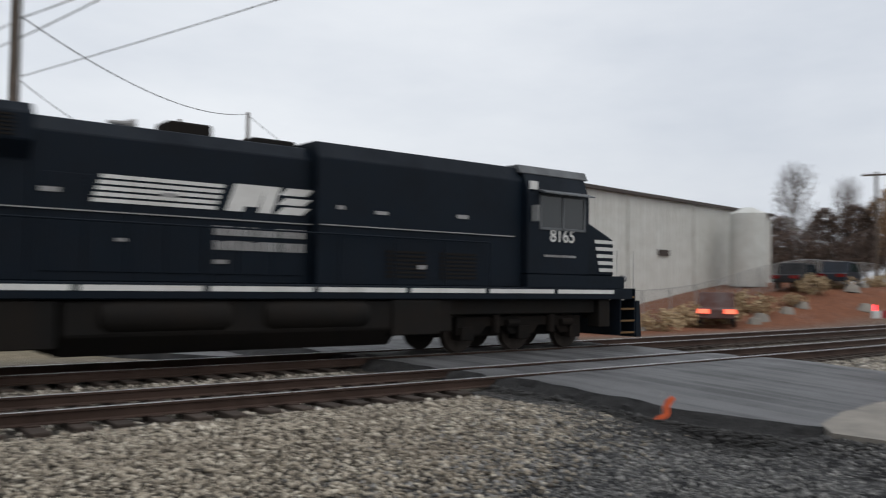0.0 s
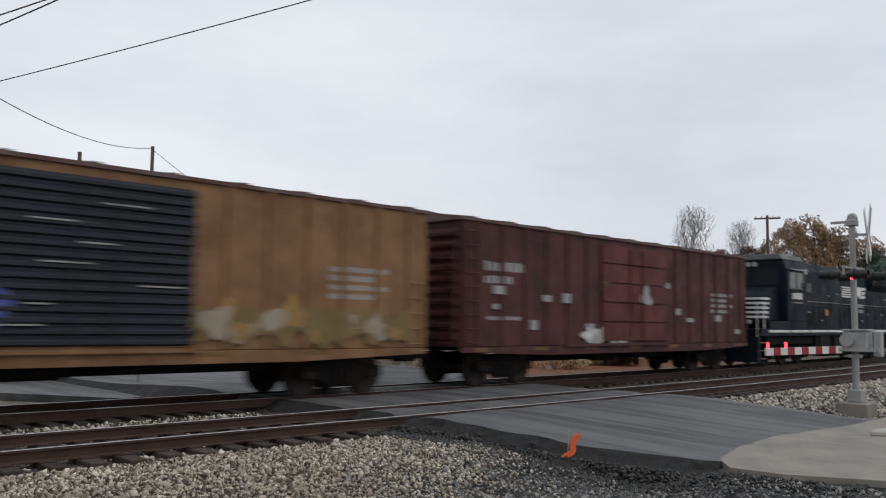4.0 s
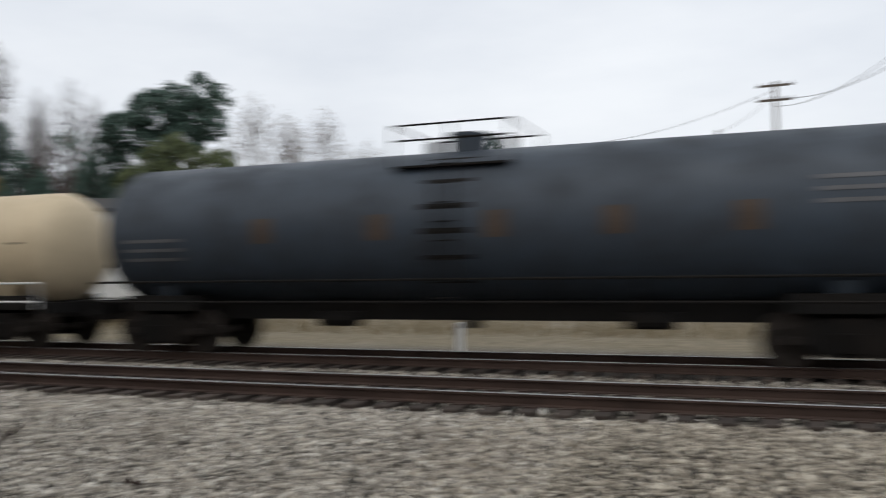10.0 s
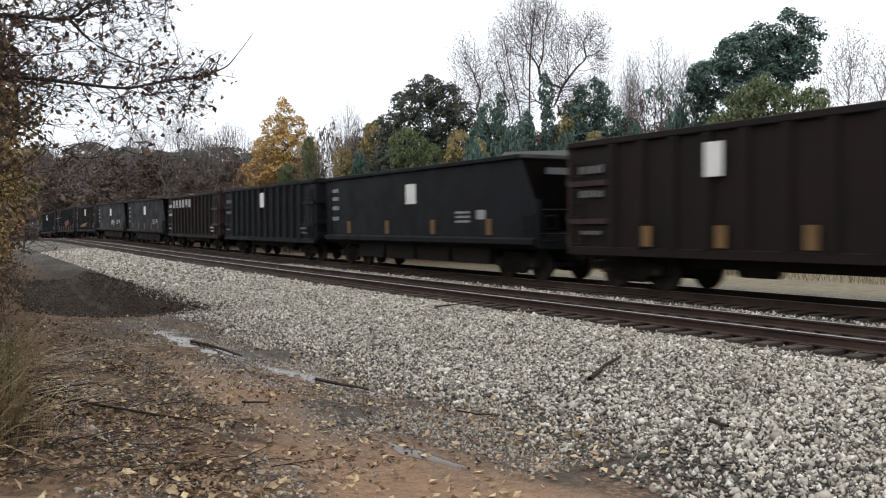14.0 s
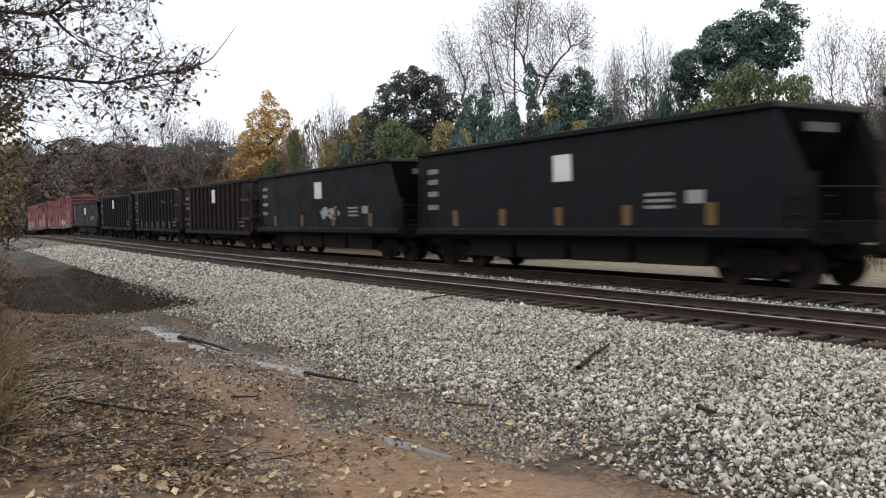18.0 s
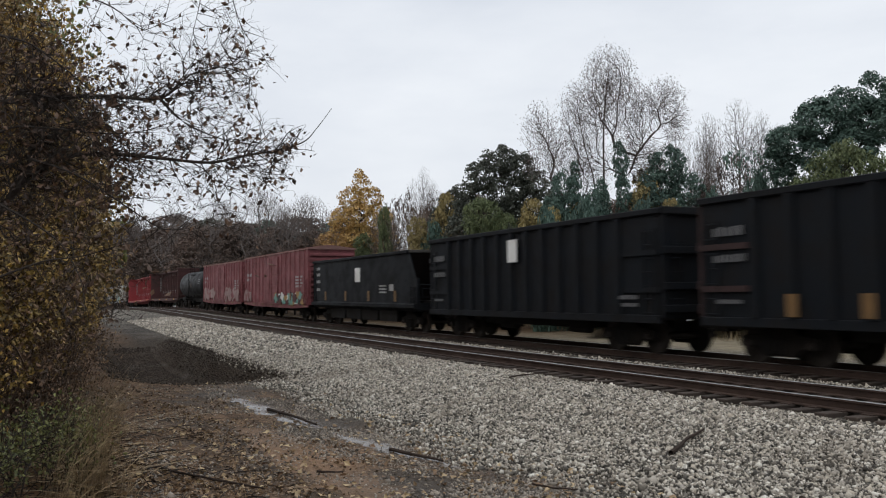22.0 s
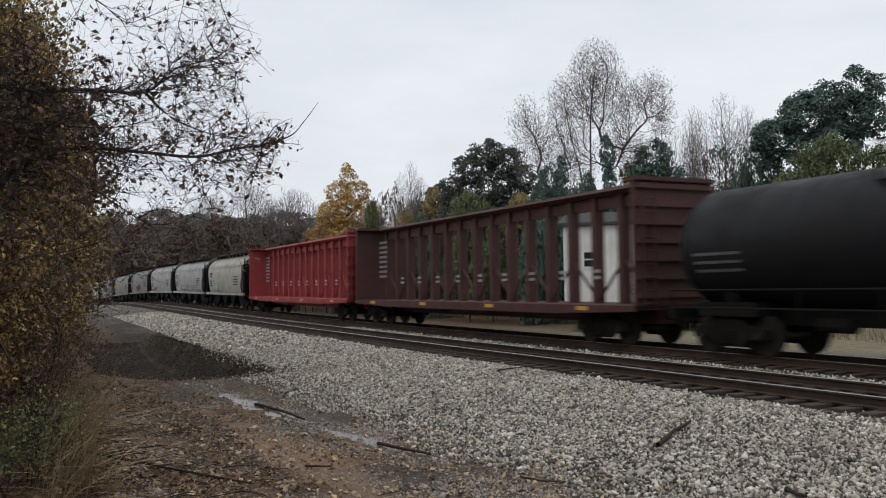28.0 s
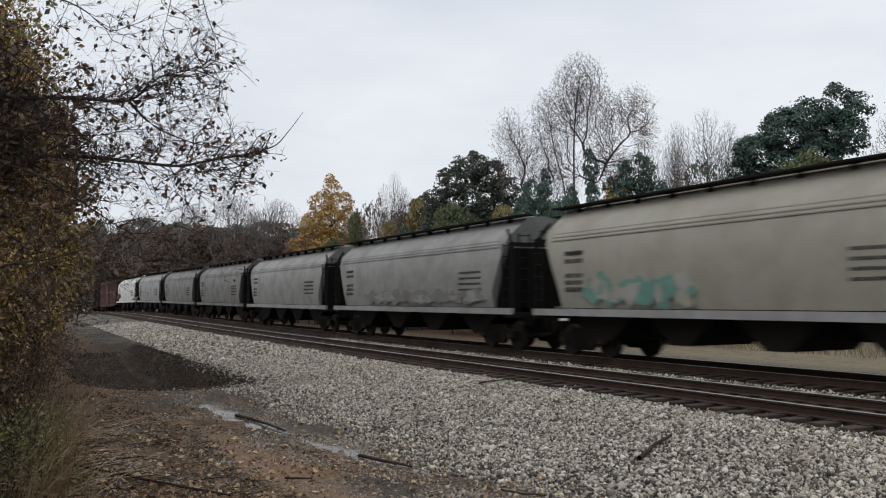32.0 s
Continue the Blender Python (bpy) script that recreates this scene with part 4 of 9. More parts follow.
def tank_car(length, paint, label, radius=1.5, middle=2.62, sill="under_black", rail_mat="under_black", marks=None, tall=0.0, walk_rail=True):
    car = thing("tank_car", Matrix(), label, "railway car", "cars of the freight train")
    L = length - 1.3
    h = L / 2
    running_gear(car, length, (-(h - 1.75), h - 1.75))
    t = h - 0.15
    prof = [(-t, 0.05), (-t + 0.03, radius * 0.4), (-t + 0.14, radius * 0.72), (-t + 0.34, radius * 0.92), (-t + 0.62, radius), (t - 0.62, radius), (t - 0.34, radius * 0.92), (t - 0.14, radius * 0.72), (t - 0.03, radius * 0.4), (t, 0.05)]
    part("tank", lathe(prof, 48, 0, middle), paint, car, smooth=True)
    for x in (-t + 0.62, -t * 0.4, t * 0.4, t - 0.62):
        part("weld_band", lathe([(x - 0.03, radius - 0.02), (x - 0.02, radius + 0.006), (x + 0.02, radius + 0.006), (x + 0.03, radius - 0.02)], 48, 0, middle), paint, car, smooth=True)
    top = middle + radius
    part("manway", cyl((0, 0, top - 0.12), (0, 0, top + 0.28), 0.42, n=18), paint, car, smooth=True)
    part("manway_lid", cyl((0, 0, top + 0.28), (0, 0, top + 0.35), 0.46, n=18), paint, car, smooth=True)
    gv = cyl((-0.75, 0, top - 0.1), (-0.75, 0, top + 0.2), 0.16, n=10)
    cyl((0.8, 0.2, top - 0.1), (0.8, 0.2, top + 0.3), 0.12, n=10, g=gv)
    part("valve", gv, rail_mat, car)
    gp = Geo()
    for s in (-1, 1):
        box(-1.2, 1.2, s * 0.95 - 0.25, s * 0.95 + 0.25, top - 0.42, top - 0.38, gp)
    for s in (-1, 1):
        for x in (-1.2, 0, 1.2):
            cyl((x, s * 1.15, top - 0.4), (x, s * 1.15, top + 0.42 + tall), 0.022, n=6, g=gp)
        for z in (top + 0.12, top + 0.42 + tall):
            cyl((-1.2, s * 1.15, z), (1.2, s * 1.15, z), 0.02, n=6, g=gp)
    for x in (-1.2, 1.2):
        cyl((x, -1.15, top + 0.42 + tall), (x, 1.15, top + 0.42 + tall), 0.02, n=6, g=gp)
    part("platform_rail", gp, rail_mat, car)
    for s in (-1, 1):
        put_ladder(car, 0.0, s * (radius + 0.06), 1.2, 8, rail_mat)
    gs = box(-h, h, -0.33, 0.33, 0.72, 1.12)
    for q in (-1, 1):
        box(q * (h - 1.75) - 0.9, q * (h - 1.75) + 0.9, -1.15, 1.15, 0.92, 1.25, gs)
        box(min(q * h, q * (h - 0.2)), max(q * h, q * (h - 0.2)), -1.35, 1.35, 0.85, 1.1, gs)
        cyl((q * 3.2, -0.5, 0.75), (q * 3.2 + 0.9, -0.5, 0.75), 0.16, n=10, g=gs)
    cyl((0, 0, 0.55), (0, 0, 1.3), 0.2, n=10, g=gs)
    part("sill", gs, sill, car)
    for q in (-1, 1):
        gd = prism([(-1.1, middle - 0.75), (-0.9, 1.1), (0.9, 1.1), (1.1, middle - 0.75)], q * (h - 1.75) - 0.22, q * (h - 1.75) + 0.22, "x")
        part("saddle", gd, paint, car)
    if walk_rail:
        gw = Geo()
        for s in (-1, 1):
            for z in (1.12, 1.55):
                cyl((-h + 0.2, s * 1.45, z), (h - 0.2, s * 1.45, z), 0.026, n=6, g=gw)
            for i in range(8):
                x = -h + 0.2 + (L - 0.4) * i / 7
                cyl((x, s * 1.45, 0.95), (x, s * 1.45, 1.55), 0.02, n=6, g=gw)
        part("side_rail", gw, rail_mat if paint != "tank_tan" else "white_paint", car)
    if marks:
        marks(car, t, radius, middle)
    car["half"] = length / 2
    return car


def tank_side(x0, x1, z0, z1, radius, middle, g=None, lift=0.006):
    """A patch that lies on the near flank of a tank."""
    g = g or Geo()
    n = 5
    verts = []
    for k in range(n + 1):
        z = z0 + (z1 - z0) * k / n - middle
        y = -math.sqrt(max((radius + lift) ** 2 - z * z, 0.01))
        verts += [(x0, y, z + middle), (x1, y, z + middle)]
    return g.add(verts, [(2 * k, 2 * k + 1, 2 * k + 3, 2 * k + 2) for k in range(n)])


def centre_beam(length, paint, label, seed=0, solid_to=0):
    """An empty lumber flat with bulkheads and an open truss along its middle."""
    car = thing("centre_beam_flat_car", Matrix(), label, "railway car", "cars of the freight train")
    L = length - 1.2
    h, w, top = L / 2, 1.42, 4.62
    running_gear(car, length, (-(h - 2.0), h - 2.0))
    gd = box(-h, h, -w, w, 1.02, 1.14)
    for s in (-1, 1):
        prism([(-h, 1.14), (h, 1.14), (h, 0.98), (h - 4, 0.86), (-h + 4, 0.86), (-h, 0.98)], s * w - 0.05, s * w + 0.05, "y", gd)
    box(-h + 0.4, h - 0.4, -0.3, 0.3, 0.6, 1.05, gd)
    part("deck", gd, paint, car)
    part("top_beam", prism([(-0.36, top - 0.06), (-0.3, top + 0.04), (0.3, top + 0.04), (0.36, top - 0.06), (0.2, top - 0.16), (-0.2, top - 0.16)], -h, h), paint, car)
    n = 16
    post = mesh_of("post", prism([(-0.11, -0.17), (0.11, -0.17), (0.06, 0.0), (0.11, 0.17), (-0.11, 0.17), (-0.06, 0.0)], 1.14, top - 0.1, "z"), paint)
    for i in range(n):
        x = -h + 0.9 + (L - 1.8) * i / (n - 1)
        part("post", post, None, car, at=(x, 0, 0))
    for i in range(n - 1):
        x0, x1 = -h + 0.9 + (L - 1.8) * i / (n - 1), -h + 0.9 + (L - 1.8) * (i + 1) / (n - 1)
        g = cyl((x0, 0, 1.2), (x1, 0, 2.5), 0.045, n=6) if i % 2 else cyl((x1, 0, 1.2), (x0, 0, 2.5), 0.045, n=6)
        box(x0, x1, -0.05, 0.05, top - 0.55, top - 0.15, g)
        if i < solid_to or i >= n - 1 - max(solid_to - 1, 0):
            box(x0, x1, -0.02, 0.02, 1.2, top - 0.2, g)
        part("truss_bay", g, paint, car)
    for q in (-1, 1):
        part("bulkhead", box(min(q * h, q * (h - 0.12)), max(q * h, q * (h - 0.12)), -w, w, 1.02, top - 0.05), paint, car, bevel=0.02)
        g = Geo()
        for k in range(7):
            z = 1.35 + 0.5 * k
            for xx in (q * (h + 0.05),):
                box(min(q * h, q * (h + 0.12)), max(q * h, q * (h + 0.12)), -w + 0.05, w - 0.05, z, z + 0.14, g)
        part("bulkhead_ribs", g, paint, car)
        part("bulkhead_cap", box(min(q * (h + 0.15), q * (h - 0.5)), max(q * (h + 0.15), q * (h - 0.5)), -w, w, top - 0.06, top + 0.05), paint, car)
        put_ladder(car, q * (h + 0.14), -w + 0.4, 1.2, 9, paint, True)
    rnd = random.Random(seed)
    g = Geo()
    for i in range(4):
        x = -h + 2.4 + (L - 4.8) * i / 3
        box(x - 0.28, x + 0.28, -w - 0.062, -w - 0.05, 0.98, 1.1, g)
    tagged(part("reflector_strip", g, "yellow_paint", car), kind="stuff")
    g = Geo()
    for k in range(8):
        word_bars(-h + 0.15, -h + 1.1, 3.9 - 0.24 * k, 4.02 - 0.24 * k, -0.19, rnd, g)
    for i in range(9):
        x = -h + 2.8 + i * 1.9
        for z in (1.9, 2.1):
            box(x, x + 0.32, -0.18, -0.165, z, z + 0.1, g)
    tagged(part("stencil_lettering", g, "dull_white", car), kind="stuff")
    car["half"] = length / 2
    return car


def covered_hopper(length, paint, label, seed=0, tags=(), round_roof=True):
    car = thing("covered_hopper_car", Matrix(), label, "railway car", "cars of the freight train")
    L = length - 1.25
    h, w, eave = L / 2, 1.56, 3.75
    rnd = random.Random(seed + 9)
    running_gear(car, length, (-(h - 1.8), h - 1.8))
    side = [(w * 0.93, 1.42), (w, 1.95), (w, 2.8), (w * 0.97, 3.35), (w * 0.88, eave), (0.62, 4.42), (0, 4.5)]
    outline = [(-a, b) for a, b in side] + [(a, b) for a, b in reversed(side[:-1])]
    e = h - 1.35
    g = Geo()
    n = len(outline)
    # the full section, then ends that lean in towards the floor
    for x in (-e, e):
        g.v += [(x + (-1 if x < 0 else 1) * 0.85 * smooth01(1.6, 3.9, b), a, b) for a, b in outline]
    g.f = [tuple(range(n)), tuple(range(n, 2 * n))[::-1]] + [(i, n + i, n + (i + 1) % n, (i + 1) % n) for i in range(n)]
    part("body", g, paint, car, smooth=True)
    gl = Geo()
    for s in (-1, 1):
        for k, z in enumerate((3.42, 3.52, 3.62)):
            y = s * (w * 0.965 - 0.05 * k)
            box(-e - 0.4, e + 0.4, y - 0.015, y + 0.015, z, z + 0.03, gl)
    part("side_bead", gl, paint, car)
    gs = Geo()
    for s in (-1, 1):
        box(-h, h, s * w - 0.06, s * w + 0.06, 1.20, 1.40, gs)
    part("side_sill", gs, "dull_white" if paint in ("hopper_tan", "hopper_grey") else paint, car)
    for q in (-1, 1):
        ge = Geo()
        for yy in (-w + 0.07, w - 0.07):
            box(q * (h - 0.08) - 0.06, q * (h - 0.08) + 0.06, yy - 0.06, yy + 0.06, 1.1, 3.5, ge)
            cyl((q * (h - 0.1), yy, 3.5), (q * (e + 0.75), yy * 0.9, 4.0), 0.05, n=6, g=ge)
        box(q * (h - 0.6), q * h, -w, w, 1.1, 1.25, ge) if q > 0 else box(-h, -h + 0.6, -w, w, 1.1, 1.25, ge)
        box(q * (h - 0.08) - 0.04, q * (h - 0.08) + 0.04, -w, w, 3.42, 3.55, ge)
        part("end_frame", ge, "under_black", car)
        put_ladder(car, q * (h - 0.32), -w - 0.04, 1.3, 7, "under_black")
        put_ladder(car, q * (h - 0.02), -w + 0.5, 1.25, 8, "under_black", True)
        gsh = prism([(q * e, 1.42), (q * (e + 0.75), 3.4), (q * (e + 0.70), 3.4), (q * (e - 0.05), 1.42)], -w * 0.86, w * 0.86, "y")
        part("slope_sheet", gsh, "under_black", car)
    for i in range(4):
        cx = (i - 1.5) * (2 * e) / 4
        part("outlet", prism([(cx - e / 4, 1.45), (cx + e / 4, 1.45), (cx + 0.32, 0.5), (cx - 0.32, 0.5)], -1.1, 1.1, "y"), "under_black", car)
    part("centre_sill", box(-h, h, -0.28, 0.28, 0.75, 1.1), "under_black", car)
    for i in range(8):
        x = -e + 0.8 + (2 * e - 1.6) * i / 7
        part("hatch", box(x - 0.75, x + 0.75, -0.34, 0.34, 4.46, 4.58), paint, car, bevel=0.03)
    gw = Geo()
    for s in (-1, 1):
        box(-h + 0.2, h - 0.2, s * 0.78 - 0.24, s * 0.78 + 0.24, 4.47, 4.51, gw)
        for i in range(10):
            x = -e + 2 * e * i / 9
            box(x - 0.02, x + 0.02, s * 0.78 - 0.1, s * 0.78 + 0.1, 4.3, 4.47, gw)
    part("running_board", gw, "under_black", car)
    y = -w - 0.002
    g = Geo()
    for z in (2.95, 2.72, 2.3, 2.1, 1.9):
        word_bars(-e + 0.3, -e + 1.15, z, z + 0.13, y, rnd, g)
    for k in range(4):
        word_bars(e - 2.3, e - 0.7, 2.6 - 0.2 * k, 2.68 - 0.2 * k, y, rnd, g)
    tagged(part("stencil_lettering", g, "spray_black", car), kind="stuff")
    for x0, x1, z0, z1, cols, num in tags:
        graffiti(car, x0 * e, x1 * e, z0, z1, y, cols, seed + num, num)
    car["half"] = length / 2
    return car


def locomotive(length, forward, label, number="", gens=0):
    """A six-axle road diesel. Built with its cab towards +x; a reversed one is turned by its rows."""
    car = thing("locomotive", Matrix(), label, "locomotive", "locomotives of the train")
    h = length / 2 - 0.35
    running_gear(car, length, (-(h - 4.05), h - 4.05), 3)
    near = -1 if forward else 1
    B, U, W = "loco_black", "under_black", "white_paint"
    part("frame", box(-h + 0.25, h - 0.25, -1.5, 1.5, 1.28, 1.58), B, car, bevel=0.02)
    for q in (-1, 1):
        cx = q * (h - 4.05)
        part("traction_gear", box(cx - 2.3, cx + 2.3, -0.62, 0.62, 0.35, 1.28), U, car, bevel=0.02)
        for s in (-1, 1):
            part("bolster", box(cx - 2.5, cx + 2.5, s * 1.12 - 0.14, s * 1.12 + 0.14, 0.92, 1.28), U, car, bevel=0.02)
            for k in (-1, 1):
                part("sand_hose_box", box(cx + k * 2.75 - 0.22, cx + k * 2.75 + 0.22, s * 1.2 - 0.2, s * 1.2 + 0.2, 0.55, 1.28), U, car, bevel=0.02)
    # the broken white line along the sill
    for s in (-1, 1):
        n = 9
        for i in range(n):
            x0 = -h + 0.9 + (2 * h - 1.8) * i / n
            part("sill_stripe", box(x0, x0 + (2 * h - 1.8) / n - 0.14, s * 1.5 - 0.008, s * 1.5 + 0.008, 1.43, 1.53), W, car)
    shift = 0.0 if forward else -0.9
    # fuel tank, air tanks and boxes between the trucks
    part("fuel_tank", prism([(-1.42, 1.25), (1.42, 1.25), (1.42, 0.65), (1.05, 0.28), (-1.05, 0.28), (-1.42, 0.65)], -3.7 + shift, 3.2 + shift), U, car, bevel=0.03)
    for s in (-1, 1):
        for x in (-1.9, 1.2) if forward else ():
            part("air_tank", lathe([(x - 1.25, 0.1), (x - 1.2, 0.26), (x - 1.05, 0.32), (x + 1.05, 0.32), (x + 1.2, 0.26), (x + 1.25, 0.1)], 18, s * 1.25, 0.98), U, car, smooth=True)
        part("battery_box", box(3.0, 4.3, s * 1.3 - 0.18, s * 1.3 + 0.18, 0.5, 1.27), U, car, bevel=0.02)
        part("equipment_box", box(-4.9, -3.8, s * 1.25 - 0.2, s * 1.25 + 0.2, 0.45, 1.25), U, car, bevel=0.02)
    c0, c1 = (7.0, 9.25) if forward else (5.9, 8.15)
    ne = 1.42 if forward else 1.9
    cz = 0.0 if forward else 0.26
    # long hood
    hood = [(-1.02, 1.58), (-1.02, 4.15), (-0.82, 4.42), (0.82, 4.42), (1.02, 4.15), (1.02, 1.58)]
    part("engine_hood", prism(hood, -4.2, 1.2 if forward else 0.7), B, car, bevel=0.02)
    part("radiator_housing", prism([(-1.02, 1.58), (-1.02, 3.6), (-1.28, 3.9), (-1.28, 4.36), (-1.12, 4.54), (1.12, 4.54), (1.28, 4.36), (1.28, 3.9), (1.02, 3.6), (1.02, 1.58)], -9.1, -4.2), B, car, bevel=0.02)
    part("rear_hood", prism([(-1.0, 1.58), (-1.0, 3.6), (-0.8, 4.2), (0.8, 4.2), (1.0, 3.6), (1.0, 1.58)], -9.7, -9.1), B, car, bevel=0.03)
    part("blower_housing", prism([(-1.3, 1.58), (-1.3, 4.2), (-1.12, 4.55), (1.12, 4.55), (1.3, 4.2), (1.3, 1.58)], 1.2 if forward else 0.7, c0), B, car, bevel=0.02)
    # cab and nose
    part("cab", prism([(-1.5, 1.9), (-1.5, 3.9 + cz * 0.6), (-1.28, 4.48 + cz * 0.6), (1.28, 4.48 + cz * 0.6), (1.5, 3.9 + cz * 0.6), (1.5, 1.9)], c0, c1), B, car, bevel=0.03)
    part("cab_roof", prism([(-1.34, 4.40 + cz * 0.6), (-1.22, 4.62 + cz * 0.6), (1.22, 4.62 + cz * 0.6), (1.34, 4.40 + cz * 0.6)], c0 - 0.1, c1 + 0.12), "cab_grey", car, bevel=0.02)
    part("nose", prism([(c1, 1.9), (c1, 3.4), (c1 + 0.3, 3.36), (c1 + ne - 0.25, 3.0), (c1 + ne - 0.02, 2.9), (c1 + ne, 1.9)], -1.15, 1.15, "y"), B, car, bevel=0.05)
    for s in (-1, 1):
        y = s * 1.5
        part("cab_sill", box(c0, c1 + ne, y - s * 0.35 - 0.02, y + 0.0, 1.58, 1.9) if s > 0 else box(c0, c1 + ne, y, y + 0.37, 1.58, 1.9), B, car)
        win = part("side_window", box(c0 + 0.45, c1 - 0.25, y - 0.012, y + 0.012, 3.08 + cz, 3.86 + cz * 0.6), "glass", car)
        gf = Geo()
        for x in (c0 + 0.42, (c0 + c1) / 2 + 0.1, c1 - 0.22):
            box(x - 0.035, x + 0.035, y - 0.03, y + 0.03, 3.03 + cz, 3.91 + cz * 0.6, gf)
        for z in (3.05 + cz, 3.89 + cz * 0.6):
            box(c0 + 0.4, c1 - 0.2, y - 0.03, y + 0.03, z - 0.03, z + 0.03, gf)
        part("window_frame", gf, "cab_grey", win)
        part("sun_visor", prism([(y, 3.98 + cz * 0.6), (y + s * 0.28, 3.9 + cz * 0.6), (y + s * 0.28, 3.93 + cz * 0.6), (y, 4.02 + cz * 0.6)], c0 + 0.35, c1 - 0.1), "cab_grey", car)
        part("mirror", box(c0 + 0.12, c0 + 0.16, y, y + s * 0.22, 3.2, 3.6) if s > 0 else box(c0 + 0.12, c0 + 0.16, y + s * 0.22, y, 3.2, 3.6), "galvanised", car)
        # grilles and doors along the hood
        gg = Geo()
        yh = s * 1.305
        for x0 in (2.9, 4.4):
            for k in range(7):
                box(x0, x0 + 1.1, yh - 0.012, yh + 0.012, 1.75 + 0.09 * k, 1.80 + 0.09 * k, gg)
        part("vent_grille", gg, U, car)
        for i in range(7):
            x = -4.0 + 0.72 * i
            part("hood_door", box(x, x + 0.68, s * 1.02 - 0.022, s * 1.02 + 0.022, 1.75, 3.45), B, car, bevel=0.008)
        part("hood_rail", box(-9.0, 1.2, s * 1.06 - 0.016, s * 1.06 + 0.016, 2.80, 2.822), "dull_white", car)
        part("hood_rail", box(1.25, c0 - 0.3, s * 1.33 - 0.016, s * 1.33 + 0.016, 2.80, 2.822), "dull_white", car)
        gr = Geo()
        for k in range(6):
            box(-8.9, -4.5, s * 1.285 - 0.01, s * 1.285 + 0.01, 3.95 + 0.065 * k, 3.985 + 0.065 * k, gr)
        part("radiator_grille", gr, U, car)
        # handrails
        gh = Geo()
        for i in range(12):
            x = -9.4 + 15.2 * i / 11
            cyl((x, s * 1.46, 1.58), (x, s * 1.46, 2.62), 0.017, n=6, g=gh)
        cyl((-9.4, s * 1.46, 2.62), (5.8, s * 1.46, 2.62), 0.019, n=6, g=gh)
        part("handrail", gh, B, car)
        for q in (-1, 1):
            gs = Geo()
            xe = q * (h - 0.45)
            for k in range(4):
                box(xe - 0.28, xe + 0.28, s * 1.32 - 0.16, s * 1.32 + 0.16, 0.36 + 0.32 * k, 0.40 + 0.32 * k, gs)
            for dx in (-0.3, 0.3):
                box(xe + dx - 0.02, xe + dx + 0.02, s * 1.32 - 0.17, s * 1.32 + 0.17, 0.3, 1.58, gs)
            st = part("step_well", gs, B, car)
            for k in range(4):
                part("step_edge", box(xe - 0.28, xe + 0.28, s * 1.485 - 0.006, s * 1.485 + 0.006, 0.36 + 0.32 * k, 0.41 + 0.32 * k), "gold_patch", st)
            gr2 = cyl((xe + q * 0.35, s * 1.4, 0.9), (xe + q * 0.35, s * 1.4, 2.6), 0.02, n=6)
            cyl((xe - q * 0.35, s * 1.4, 1.5), (xe - q * 0.35, s * 1.4, 2.6), 0.02, n=6, g=gr2)
            part("grab_iron", gr2, W, car)
    for q in (-1, 1):
        part("plow", prism([(q * (h + 0.05), 1.25), (q * (h + 0.12), 0.25), (q * (h - 0.1), 0.25), (q * (h - 0.1), 1.25)], -1.5, 1.5, "y"), B, car)
        ge = Geo()
        for k in range(5):
            z = (1.75, 3.2)[0] + 0.28 * k
            xx = -9.71 if q < 0 else c1 + ne + 0.01
            if q < 0:
                box(xx - 0.006, xx + 0.01, -0.95, 0.95, z, z + 0.13, ge)
            else:
                box(xx - 0.35 - 0.0 * k, xx + 0.008, -1.156, 1.156, 2.02 + 0.19 * k, 2.11 + 0.19 * k, ge)
        part("end_stripes", ge, W, car, "bold white warning stripes")
    # wrap the stripes round onto the flanks
    for s in (-1, 1):
        part("flank_stripes", stripes(c1 + ne - 0.62, c1 + ne - 0.06, 2.02, 2.97, 5, s * 1.158, 0.5, -0.25), W, car)
        part("flank_stripes", stripes(-9.68, -8.75, 1.95, 3.25, 5, s * 1.03, 0.5), W, car)
    for s in (-1, 1):
        wsh = part("windshield", prism([(c1 + 0.0, 3.45), (c1 + 0.03, 3.45), (c1 + 0.03, 4.15), (c1, 4.15)], min(s * 0.12, s * 1.15), max(s * 0.12, s * 1.15), "y"), "glass", car)
        part("window_frame", box(c1 - 0.01, c1 + 0.045, min(s * 1.15, s * 1.2), max(s * 1.15, s * 1.2), 3.4, 4.2), B, wsh)
        part("headlight", lathe([(c1 + 0.05, 0.1), (c1 + 0.15, 0.1)], 12, s * 0.14, 4.36), "dull_white", car)
        part("ditch_light", lathe([(h - 0.2, 0.09), (h - 0.05, 0.09)], 12, s * 1.05, 1.85), "dull_white", car)
    # roof gear
    part("exhaust_stack", box(-1.6, -0.7, -0.35, 0.35, 4.4, 4.72), U, car, bevel=0.03)
    part("silencer", box(0.1, 1.1, -0.5, 0.5, 4.4, 4.58), U, car, bevel=0.03)
    part("air_horn", lathe([(-2.6, 0.03), (-2.3, 0.05), (-2.1, 0.12)], 10, 0.1, 4.62), "dull_white", car)
    part("roof_fan", cyl((-6.6, 0, 4.55), (-6.6, 0, 4.68), 0.75, n=20), "galvanised", car)
    part("roof_fan", cyl((-8.2, 0, 4.55), (-8.2, 0, 4.68), 0.65, n=20), "galvanised", car)
    part("roof_panel", box(-9.0, -5.2, -1.05, 1.05, 4.54, 4.58), "grey_roof", car)
    ga = Geo()
    for x in (c0 + 0.4, c0 + 0.8, c0 + 1.2, c0 + 1.5):
        box(x - 0.06, x + 0.06, -0.3, 0.3, 4.6, 4.7, ga)
    part("antenna", ga, U, car)
